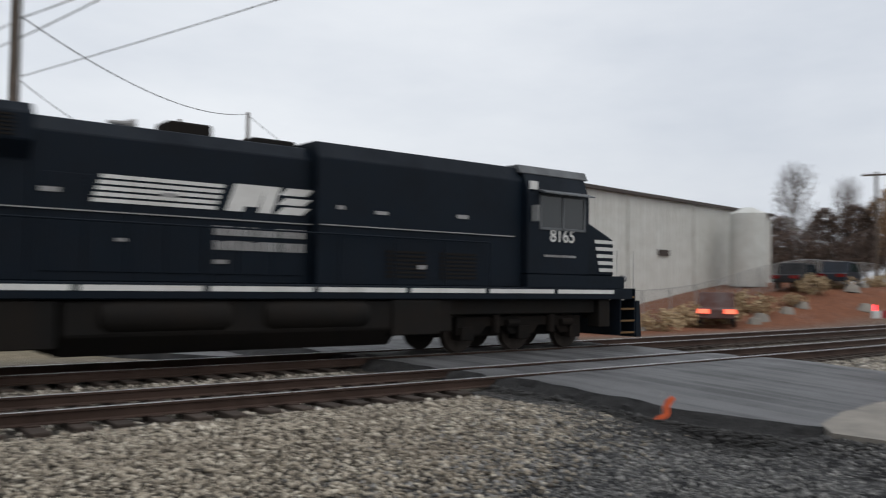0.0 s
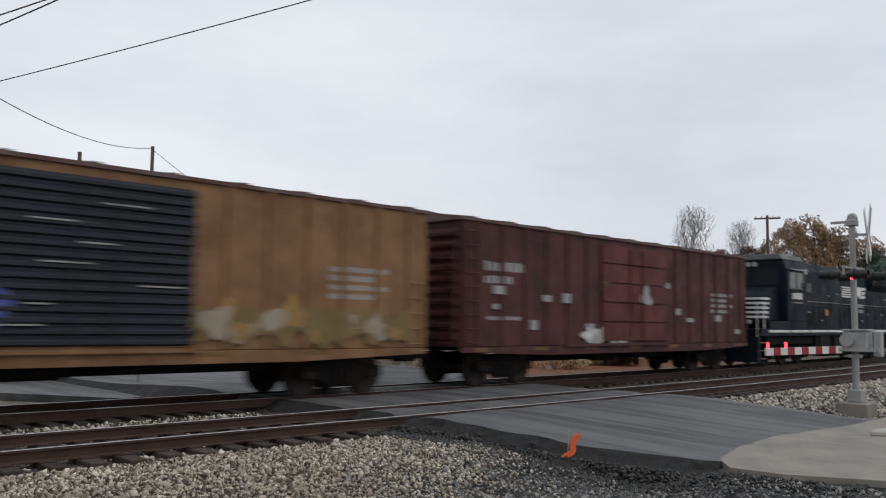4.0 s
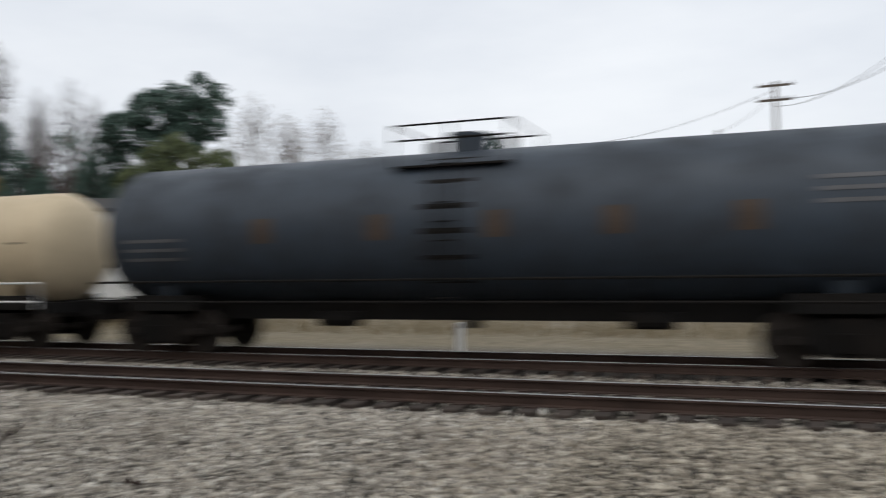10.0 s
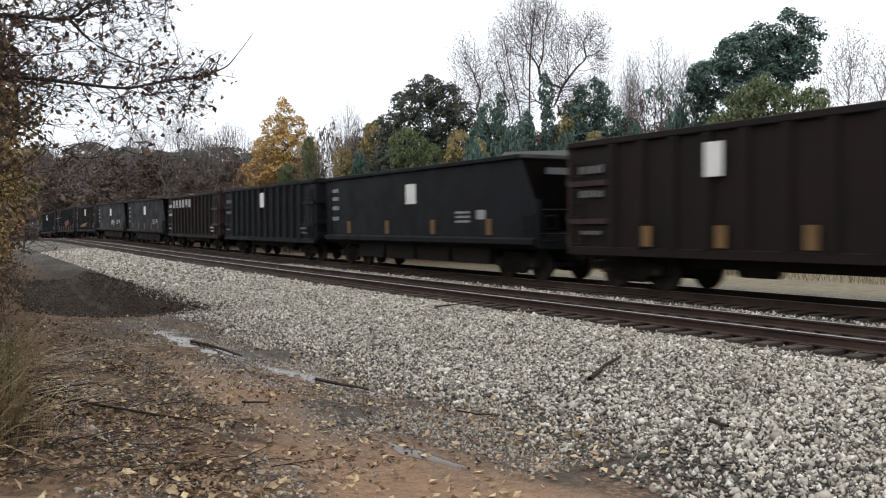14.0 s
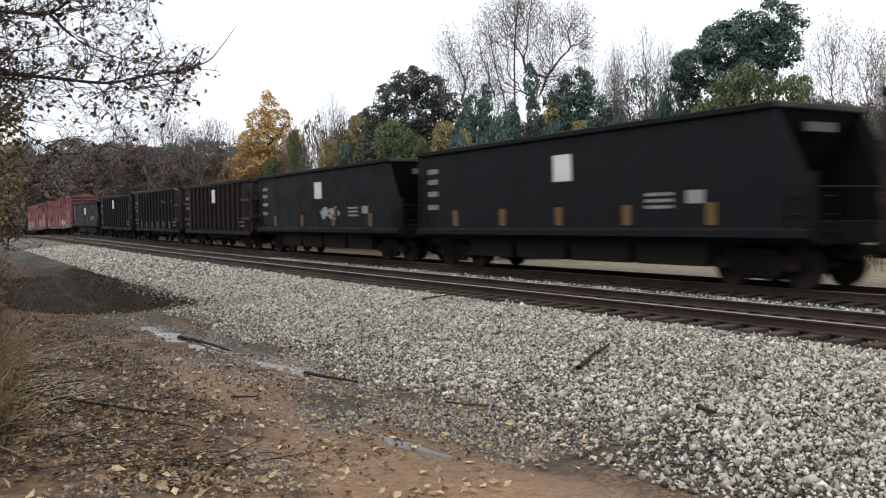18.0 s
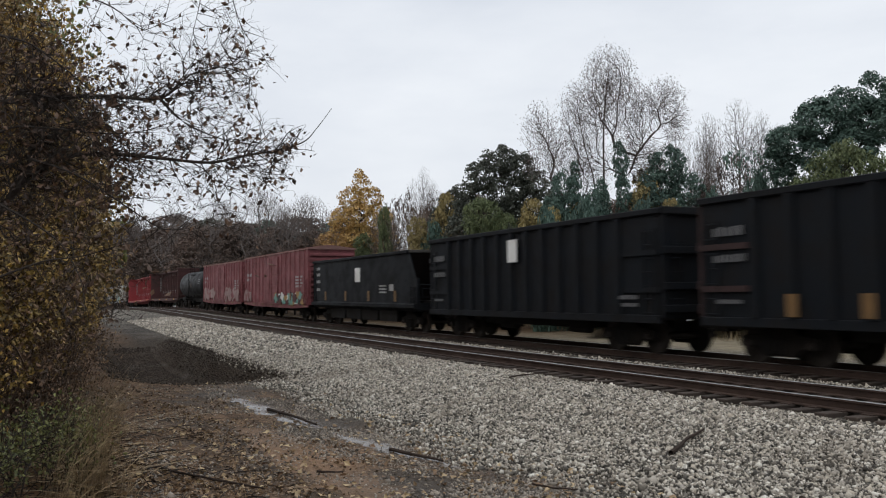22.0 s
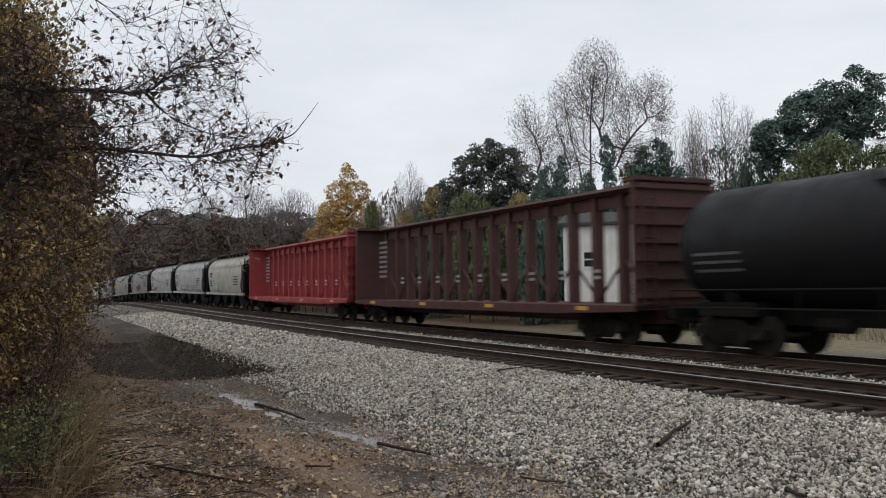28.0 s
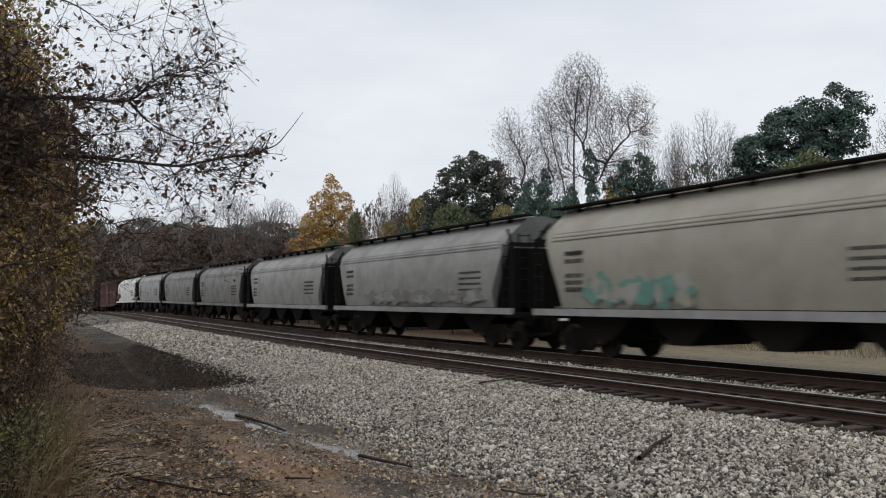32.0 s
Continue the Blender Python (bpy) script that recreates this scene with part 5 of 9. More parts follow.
    # emblem: a striped bar and slanted blocks, with two lines of worn lettering, on the near flank
    y = near * 1.047
    f = 1 if forward else -1
    rnd = random.Random(31 + gens)
    x0 = -3.2 if forward else 0.45

    def sx(a, b):
        return (min(x0 + f * a, x0 + f * b), max(x0 + f * a, x0 + f * b))
    zb, ze = (2.98, 3.52) if forward else (3.16, 3.74)
    g = stripes(*sx(0, 2.45 if not forward else 2.3), zb, ze, 5, y, 0.62, 0.35 * f)
    part("emblem_stripes", g, W, car)
    g = Geo()
    a0 = 2.5 if forward else 2.5
    wd = 0.85 if forward else 0.75
    for a, b, z0, z1 in ((0, 0.42, 0, 1), (0.42, 0.8, 0.2, 1), (0.8, 1.15, 0, 1), (1.25, 1.95, 0, 0.28), (1.3, 2.0, 0.36, 0.62), (1.35, 2.05, 0.72, 1)):
        a, b, z0, z1 = a0 + a * wd, a0 + b * wd, zb + z0 * (ze - zb), zb + z1 * (ze - zb)
        u, v2 = sx(a, b)
        part("emblem_block", prism([(u, z0), (v2, z0), (v2 + 0.2 * f, z1), (u + 0.2 * f, z1)], y - 0.006, y + 0.006, "y"), W, car)
    g = Geo()
    u, v2 = sx(a0 - 0.25, a0 + (1.75 if forward else 1.25))
    word_bars(u, v2, zb - 0.48, zb - 0.30, y, rnd, g, 0.15)
    word_bars(u, v2, zb - 0.76, zb - 0.58, y, rnd, g, 0.15)
    tagged(part("road_name", g, "dull_white", car, "two lines of worn white lettering"), kind="stuff")
    for i in range(13):
        xx = -8.6 + 1.12 * i + rnd.uniform(-0.25, 0.25)
        z = rnd.choice((1.95, 2.3, 3.1, 3.15, 3.2))
        yy = near * (1.05 if xx < (0.9 if forward else 0.4) else 1.312)
        part("door_label", box(xx, xx + rnd.uniform(0.16, 0.34), yy - 0.006, yy + 0.006, z, z + rnd.uniform(0.05, 0.1)), "dull_white", car)
    if forward:
        lettering(number, 0.3, "dull_white", car, pose(-8.6, near * 1.03, 3.42, 90, 0, 0 if near < 0 else 180), "small road number at the rear")
    else:
        part("yellow_box", box(2.8, 3.08, near * 1.3 - 0.03, near * 1.3 + 0.03, 2.2, 2.5), "yellow_paint", car, "small yellow equipment cover")
    mm = pose((c0 + c1) / 2 + 0.1, near * 1.512, 2.87, 90, 0, 0 if near < 0 else 180)
    if number:
        lettering(number, 0.46, W, car, mm, "white road number")
    else:
        part("road_number", word_bars((c0 + c1) / 2 - 0.5, (c0 + c1) / 2 + 0.65, 2.86, 3.13, near * 1.507, rnd, gap=0.2), W, car, "white road number, blurred")
    g = word_bars((c0 + c1) / 2 - 0.55, (c0 + c1) / 2 + 0.6, 2.34 + cz * 1.3, 2.40 + cz * 1.3, near * 1.507, rnd)
    tagged(part("fine_print", g, "dull_white", car), kind="stuff")
    part("number_board", box(c0 + 0.05, c0 + 0.3, near * 1.5 - 0.03, near * 1.5 + 0.03, 4.0, 4.2), W, car)
    part("marker_lamp", cyl((1.9, near * 1.03, 2.45), (1.9, near * 1.1, 2.45), 0.07, n=10), "warm_glow" if forward else "gold_patch", car)
    car["half"] = length / 2
    return car


def marks_yellow(car, h, w, y):
    rnd = random.Random(5)
    g = Geo()
    word_bars(-h + 1.0, -h + 4.6, 3.35, 3.9, y - 0.002, rnd, g, 0.18)
    word_bars(-h + 2.2, -h + 5.4, 2.55, 3.1, y - 0.002, rnd, g, 0.18)
    tagged(part("faded_lettering", g, "blue_door", car, "faded dark block lettering"), kind="stuff")
    for k in range(7):
        xx = rnd.uniform(-1.7, 0.9)
        part("chalk_dash", box(xx, xx + rnd.uniform(0.3, 0.9), y - 0.1, y - 0.05, 1.5 + 0.36 * k, 1.53 + 0.36 * k), "dull_white", car)
    graffiti(car, -h + 2.6, -h + 6.6, 1.15, 2.2, y - 0.062, ("spray_blue", "spray_white", "spray_black"), 3, 4)
    graffiti(car, 2.0, h - 0.5, 1.15, 2.0, y - 0.062, ("spray_olive", "spray_dust", "spray_gold", "spray_olive"), 5, 7)


def marks_orange(car, h, w, y):
    rnd = random.Random(6)
    g = Geo()
    word_bars(-h + 1.2, -h + 4.0, 3.3, 3.75, y - 0.002, rnd, g, 0.18)
    word_bars(-h + 3.0, -h + 5.6, 2.6, 3.05, y - 0.002, rnd, g, 0.18)
    tagged(part("faded_lettering", g, "brown_roof", car, "faded dark block lettering"), kind="stuff")
    graffiti(car, -h + 1.1, -h + 3.3, 1.3, 2.3, y - 0.062, ("spray_black", "spray_white"), 8, 3)
    graffiti(car, -h + 3.4, -1.6, 1.1, 2.2, y - 0.062, ("spray_green", "spray_teal", "spray_black"), 9, 4)
    graffiti(car, -1.3, 1.4, 1.2, 2.3, y - 0.13, ("spray_white", "spray_red"), 10, 3)
    graffiti(car, 1.8, h - 1.2, 1.15, 2.0, y - 0.062, ("spray_green", "spray_white", "spray_black"), 11, 6)


def marks_orange2(car, h, w, y):
    graffiti(car, 2.4, 4.6, 1.3, 2.6, y - 0.062, ("spray_gold", "rail_orange"), 14, 2)
    graffiti(car, 4.6, h - 0.6, 1.1, 2.0, y - 0.062, ("spray_grey", "spray_white", "spray_black"), 15, 4)
    graffiti(car, -h + 1.6, -2.6, 1.1, 2.2, y - 0.062, ("spray_gold", "spray_dust", "brown_roof"), 16, 4)


def marks_red(car, h, w, y):
    rnd = random.Random(7)
    g = Geo()
    for i in range(16):
        x = rnd.uniform(-h + 0.6, h - 0.8)
        z = rnd.uniform(1.3, 3.0)
        box(x, x + rnd.uniform(0.2, 0.5), y - 0.066, y, z, z + rnd.uniform(0.12, 0.3), g)
    blob(0.6, 2.6, 0.32, 0.32, y - 0.09, rnd, g)
    tagged(part("chalk_scribble", g, "dull_white", car), kind="stuff")
    graffiti(car, -2.9, -0.5, 1.08, 1.6, y - 0.062, ("spray_grey", "spray_white"), 17, 4)
    part("placard", box(-1.9, -1.5, y - 0.07, y, 2.7, 3.0), "gold_patch", car)


def marks_pink(car, h, w, y):
    graffiti(car, 0.9, h - 0.4, 1.02, 1.8, y - 0.07, ("red_door", "spray_teal", "spray_black", "spray_white", "red_box", "spray_gold", "spray_teal"), 21, 7)
    graffiti(car, -h + 0.3, -h + 2.6, 1.1, 2.0, y - 0.07, ("spray_haze", "pink_box"), 22, 4)


def marks_pink2(car, h, w, y):
    graffiti(car, 2.2, h - 0.8, 1.1, 2.2, y - 0.07, ("spray_haze", "pink_box", "spray_haze"), 23, 4)
    graffiti(car, -h + 0.8, -2.4, 1.1, 2.2, y - 0.07, ("spray_haze", "spray_haze", "pink_box"), 24, 4)


def marks_tank(gold, patch="gold_patch", chalk="dull_white"):
    def fn(car, t, r, mid):
        for x in gold:
            part("safety_patch", tank_side(x - 0.2, x + 0.2, mid - 0.3, mid + 0.2, r, mid), patch, car)
        g = Geo()
        for k in range(3):
            tank_side(-t + 0.9, -t + 2.4, mid - 0.62 + 0.2 * k, mid - 0.55 + 0.2 * k, r, mid, g)
        for k in range(3):
            tank_side(t - 2.0, t - 0.9, mid + 0.1 + 0.2 * k, mid + 0.17 + 0.2 * k, r, mid, g)
        tagged(part("stencil_lettering", g, chalk, car), kind="stuff")
        # dark panel added on the flank to back the ladder
        part("spill_stain", tank_side(-0.5, 0.5, mid - r * 0.75, mid + r * 0.85, r, mid), "under_black", car, "dark panel behind the side ladder")
    return fn


def marks_tan(car, t, r, mid):
    g = Geo()
    for i in range(6):
        x = 1.9 + 0.3 * i
        tank_side(x, x + 0.22, mid + 0.45, mid + 0.8, r, mid, g)
    tank_side(1.2, 3.6, mid + 0.22, mid + 0.27, r, mid, g)
    tank_side(1.2, 2.6, mid + 0.05, mid + 0.1, r, mid, g)
    tank_side(t - 1.0, t - 0.7, mid + 0.05, mid + 0.1, r, mid, g)
    tagged(part("stencil_lettering", g, "spray_black", car), kind="stuff")
    g = Geo()
    for k in range(4):
        tank_side(-t + 0.8, -t + 2.0, mid - 0.2 + 0.14 * k, mid - 0.13 + 0.14 * k, r, mid, g)
    tagged(part("fine_print", g, "brown_trim", car), kind="stuff")


CONSIST = [  # place of the front and rear coupling at the start, and the vehicle between
    (19.19, -4.09, lambda n: locomotive(n, True, "black diesel locomotive with white stripes and emblem", "8165")),
    (-4.09, -27.18, lambda n: locomotive(n, False, "black diesel locomotive with white emblem, running cab last", gens=1)),
    (-27.18, -44.75, lambda n: boxcar(n, "red_box", "red_door", "brown_roof", "weathered dark red boxcar with ribbed sides and graffiti", corrugated=False, marks=marks_red, wide_door=True)),
    (-44.75, -62.17, lambda n: boxcar(n, "rail_yellow", "blue_door", "brown_roof", "faded yellow boxcar with dark blue door and graffiti", marks=marks_yellow, wide_door=True)),
    (-62.17, -79.54, lambda n: boxcar(n, "rail_orange", "blue_door", "brown_roof", "rusty orange boxcar with blue door and green graffiti", marks=marks_orange)),
    (-79.54, -95.9, lambda n: gondola(n, "coal_black", "black ribbed coal gondola with white panel", 3.82, mark="white_paint", gold=0, seed=1, panel=(0.0, 0.62))),
    (-95.9, -112.15, lambda n: gondola(n, "coal_black", "black coal gondola with brown ends and teal panel", 3.9, "maroon", mark="teal_mark", gold=4, seed=3)),
    (-112.15, -128.5, lambda n: gondola(n, "coal_black", "black ribbed coal gondola with gold patches", 3.95, "coal_brown", None, 6, 2)),
    (-128.5, -144.4, lambda n: gondola(n, "coal_black", "black coal gondola with pale square panel", 3.95, "coal_black", "dull_white", 0, 4, panel=(0.2, 1.3))),
    (-144.4, -162.9, lambda n: tank_car(n, "tank_blue", "blue-grey tank car with faded safety patches", 1.53, 2.62, marks=marks_tank((-4.0, -1.4, 1.0, 3.2, 5.4), "gold_dim", "chalk_line"))),
    (-162.9, -176.33, lambda n: tank_car(n, "tank_tan", "cream tank car with dark stencils and white side rail", 1.36, 2.42, rail_mat="galvanised", marks=marks_tan, tall=0.05)),
    (-176.33, -192.87, lambda n: boxcar(n, "rail_orange", "blue_door", "grey_roof", "rusty orange boxcar with dark door, grey roof and yellow end", marks=marks_orange2, end_mat="rail_yellow")),
    (-192.87, -208.90, lambda n: tank_car(n, "tank_black", "glossy black tank car with gold patches", 1.48, 2.58, marks=marks_tank((-3.4, -1.4, 0.4, 2.4)))),
    (-208.90, -225.34, lambda n: gondola(n, "coal_brown", "brown-black coal gondola with maroon end", 3.85, "maroon", "white_paint", 5, 5, panel=(-2.6, -2.1))),
    (-225.34, -242.16, lambda n: open_hopper(n, "coal_black", "black coal hopper with sloping ends and white panel", seed=6)),
    (-242.16, -258.34, lambda n: gondola(n, "coal_black", "black ribbed coal gondola with white panel", 3.8, "coal_black", "white_paint", 0, 7, panel=(-0.3, 0.3))),
    (-258.34, -274.06, lambda n: gondola(n, "coal_brown", "brown-black coal gondola with white letters and maroon end", 3.8, "maroon", None, 0, 8, letters=True)),
    (-274.06, -290.76, lambda n: open_hopper(n, "coal_black", "black coal hopper with gold patches and white panel", 3.85, 9, gold=5)),
    (-290.76, -307.47, lambda n: open_hopper(n, "coal_black", "black coal hopper with round white smears", 3.85, 10, whites=1)),
    (-307.47, -322.56, lambda n: gondola(n, "coal_brown", "brown-black coal gondola with small white panel", 3.85, "maroon", "white_paint", 0, 11, panel=(0.0, 0.6))),
    (-322.56, -338.91, lambda n: gondola(n, "coal_black", "black ribbed coal gondola with gold patches", 3.95, "maroon", None, 6, 13)),
    (-338.91, -354.84, lambda n: gondola(n, "coal_black", "black ribbed coal gondola with white panel", 3.9, "coal_black", "white_paint", 0, 12, panel=(-0.6, 0.0))),
    (-354.84, -371.59, lambda n: open_hopper(n, "coal_black", "black coal hopper with sloping ends and white panel", 3.62, 14)),
    (-371.59, -391.14, lambda n: boxcar(n, "pink_box", "pink_box", "pink_roof", "tall faded red boxcar with colourful graffiti", 4.5, 3.0, False, True, marks_pink)),
    (-391.14, -409.85, lambda n: boxcar(n, "pink_box", "pink_box", "pink_roof", "tall faded red boxcar with grey graffiti", 4.4, 3.0, False, True, marks_pink2)),
    (-409.85, -425.31, lambda n: tank_car(n, "tank_dull", "dull black unmarked tank car", 1.5, 2.6, marks=marks_tank((1.0,), "gold_dim", "chalk_line"))),
    (-425.31, -448.04, lambda n: centre_beam(n, "beam_maroon", "empty maroon centre-beam lumber car", 1)),
    (-448.04, -470.96, lambda n: centre_beam(n, "beam_red", "empty bright red centre-beam lumber car", 2)),
    (-470.96, -486.93, lambda n: covered_hopper(n, "hopper_tan", "pale tan covered hopper with faded green graffiti", 1, ((-0.8, -0.1, 1.5, 2.3, ("spray_teal", "spray_grey", "hopper_tan"), 6),))),
    (-486.93, -504.74, lambda n: covered_hopper(n, "hopper_grey", "grey covered hopper with dark lower graffiti", 2, ((-0.6, 0.9, 1.5, 2.1, ("hopper_dark", "hopper_grey"), 8),))),
    (-504.74, -522.02, lambda n: covered_hopper(n, "hopper_grey", "pale grey weathered covered hopper car", 3)),
    (-522.02, -539.24, lambda n: covered_hopper(n, "hopper_dark", "dark grey weathered covered hopper car", 4)),
    (-539.24, -556.42, lambda n: covered_hopper(n, "hopper_dark", "dark grey weathered covered hopper car", 5)),
    (-556.42, -573.0, lambda n: covered_hopper(n, "hopper_grey", "grey weathered covered hopper car", 6)),
    (-573.0, -589.74, lambda n: covered_hopper(n, "hopper_white", "bright white covered hopper car", 7)),
    (-589.74, -606.5, lambda n: boxcar(n, "red_box", "red_box", "brown_roof", "plain dark red ribbed boxcar", corrugated=False)),
    (-606.5, -623.2, lambda n: gondola(n, "coal_brown", "plain brown-black coal gondola car", 3.8, "maroon", None, 0, 20)),
]


def build_train():
    for front, rear, make in CONSIST:
        car = make(front - rear)
        CARS.append((car, (front + rear) / 2, (front - rear) / 2, "running cab last" in car["label"]))


build_train()

# ---- trees and scrub ----
M["bark_grey"] = weathered("bark_grey", (0.17, 0.15, 0.14), (0.08, 0.07, 0.065), 0.6, 0.95, 0, 0.3, 0.3, 0.2)
M["bark_mid"] = weathered("bark_mid", (0.095, 0.08, 0.072), (0.05, 0.042, 0.038), 0.6, 0.95, 0, 0.3, 0.3, 0.2)
M["bark_brown"] = weathered("bark_brown", (0.14, 0.10, 0.072), (0.075, 0.054, 0.04), 0.6, 0.95, 0, 0.3, 0.3, 0.2)
M["bark_dark"] = weathered("bark_dark", (0.045, 0.036, 0.03), (0.022, 0.018, 0.016), 0.6, 0.95, 0, 0.3, 0.3, 0.2)
M["leaf_pale"] = leafy("leaf_pale", (0.15, 0.115, 0.095), (0.32, 0.255, 0.20))
M["leaf_orange"] = leafy("leaf_orange", (0.28, 0.15, 0.05), (0.52, 0.32, 0.11))
M["leaf_rust"] = leafy("leaf_rust", (0.06, 0.042, 0.034), (0.14, 0.092, 0.066))
M["leaf_mauve"] = leafy("leaf_mauve", (0.075, 0.058, 0.052), (0.19, 0.145, 0.125))
M["leaf_gold"] = leafy("leaf_gold", (0.40, 0.23, 0.06), (0.74, 0.50, 0.17))
M["leaf_orange_dull"] = leafy("leaf_orange_dull", (0.15, 0.085, 0.045), (0.30, 0.19, 0.10))
M["leaf_yellow"] = leafy("leaf_yellow", (0.17, 0.135, 0.045), (0.36, 0.28, 0.11))
M["leaf_green"] = leafy("leaf_green", (0.06, 0.085, 0.032), (0.14, 0.165, 0.065))
M["leaf_oak"] = leafy("leaf_oak", (0.038, 0.046, 0.034), (0.095, 0.105, 0.078))
M["leaf_ivy"] = leafy("leaf_ivy", (0.036, 0.072, 0.056), (0.092, 0.155, 0.12))
M["leaf_brown"] = leafy("leaf_brown", (0.06, 0.036, 0.025), (0.24, 0.14, 0.075))
M["leaf_withered"] = leafy("leaf_withered", (0.035, 0.022, 0.018), (0.17, 0.10, 0.06))
M["leaf_scrub"] = leafy("leaf_scrub", (0.20, 0.115, 0.035), (0.58, 0.38, 0.08))
M["leaf_scrub_dull"] = leafy("leaf_scrub_dull", (0.065, 0.048, 0.022), (0.36, 0.23, 0.075))
M["leaf_golden"] = leafy("leaf_golden", (0.10, 0.075, 0.025), (0.50, 0.33, 0.09))
M["leaf_olive"] = leafy("leaf_olive", (0.07, 0.085, 0.03), (0.20, 0.20, 0.06))
M["leaf_litter"] = leafy("leaf_litter", (0.04, 0.024, 0.015), (0.34, 0.22, 0.12))
M["leaf_tan"] = leafy("leaf_tan", (0.16, 0.09, 0.05), (0.55, 0.42, 0.24))
M["field_straw"] = leafy("field_straw", (0.13, 0.10, 0.05), (0.27, 0.21, 0.12))
M["straw"] = leafy("straw", (0.22, 0.15, 0.08), (0.60, 0.46, 0.27))
def stone_tones(name, stops):
    """Broken stone whose tone changes from piece to piece."""
    m, nt, bs = blank(name)
    ramp = nt.nodes.new("ShaderNodeValToRGB")
    while len(ramp.color_ramp.elements) < len(stops):
        ramp.color_ramp.elements.new(0.5)
    for el, (at, c) in zip(ramp.color_ramp.elements, stops):
        el.position, el.color = at, (*c, 1)
    nt.links.new(nt.nodes.new("ShaderNodeNewGeometry").outputs["Random Per Island"], ramp.inputs[0])
    fleck = noise_node(nt, 120, 2, 0.7, space="World")
    col = lerp_node(nt, math_node(nt, "MULTIPLY", band(nt, fleck, 0.5, 0.7), 0.5), ramp.outputs[0], (0.05, 0.045, 0.038))
    stain = band(nt, noise_node(nt, 0.5, 4, 0.6, space="World", offset=(5, 2, 0)), 0.5, 0.68)
    col = lerp_node(nt, math_node(nt, "MULTIPLY", stain, 0.35), col, (0.14, 0.11, 0.08))
    nt.links.new(col, bs.inputs["Base Color"])
    bs.inputs["Roughness"].default_value = 0.85
    return m


M["pale_stone"] = stone_tones("pale_stone", ((0.0, (0.03, 0.027, 0.022)), (0.22, (0.10, 0.09, 0.075)), (0.42, (0.30, 0.265, 0.215)), (0.6, (0.42, 0.385, 0.33)), (0.8, (0.52, 0.46, 0.37)), (1.0, (0.78, 0.74, 0.66))))
M["path_stone"] = leafy("path_stone", (0.035, 0.028, 0.022), (0.42, 0.36, 0.29), 0.0)
M["crumb"] = leafy("crumb", (0.006, 0.006, 0.006), (0.055, 0.054, 0.052), 0.0)
M["dull_stone"] = stone_tones("dull_stone", ((0.0, (0.03, 0.026, 0.02)), (0.22, (0.12, 0.103, 0.08)), (0.45, (0.30, 0.26, 0.20)), (0.8, (0.46, 0.405, 0.32)), (1.0, (0.70, 0.64, 0.53))))
M["dark_stone"] = leafy("dark_stone", (0.03, 0.03, 0.03), (0.30, 0.295, 0.28), 0.0)


def leaf_mesh(name, points, size, material, rnd, flat_leaf=False):
    """Single leaves, each a bent four-cornered blade, at the points given."""
    n = len(points)
    P = np.asarray(points, dtype=float)
    rs = np.random.RandomState(rnd.randint(0, 10 ** 6))
    a = rs.normal(size=(n, 3))
    b = rs.normal(size=(n, 3))
    if flat_leaf:
        a[:, 2] *= 0.4
        b[:, 2] *= 0.4
    a /= np.linalg.norm(a, axis=1)[:, None]
    b -= a * (a * b).sum(1)[:, None]
    b /= np.linalg.norm(b, axis=1)[:, None]
    s = (size * rs.uniform(0.55, 1.3, n))[:, None]
    c = np.cross(a, b)
    V = np.empty((n, 4, 3))
    V[:, 0], V[:, 2] = P - a * s, P + a * s
    V[:, 1], V[:, 3] = P + b * s * 0.6 + c * s * 0.25, P - b * s * 0.6 + c * s * 0.25
    me = bpy.data.meshes.new(name)
    me.from_pydata(V.reshape(-1, 3).tolist(), [], np.arange(4 * n).reshape(-1, 4).tolist())
    me.materials.append(M[material])
    return me


def limb_tube(g, pts, radii, n):
    """A tapered tube through the points."""
    o = len(g.v)
    for k, (p, r) in enumerate(zip(pts, radii)):
        d = (pts[min(k + 1, len(pts) - 1)] - pts[max(k - 1, 0)]).normalized()
        u = d.orthogonal().normalized()
        w = d.cross(u)
        for i in range(n):
            an = 2 * math.pi * i / n
            g.v.append(tuple(p + (u * math.cos(an) + w * math.sin(an)) * r))
    for k in range(len(pts) - 1):
        for i in range(n):
            j = (i + 1) % n
            g.f.append((o + k * n + i, o + k * n + j, o + (k + 1) * n + j, o + (k + 1) * n + i))


def chain(points, n=5):
    """A smooth line through the points."""
    P = [Vector(p) for p in points]
    out = []
    for i in range(len(P) - 1):
        a, b, c, d = P[max(i - 1, 0)], P[i], P[i + 1], P[min(i + 2, len(P) - 1)]
        for k in range(n):
            t = k / n
            out.append(0.5 * (2 * b + (c - a) * t + (2 * a - 5 * b + 4 * c - d) * t * t + (3 * b - a - 3 * c + d) * t ** 3))
    return out + [P[-1]]


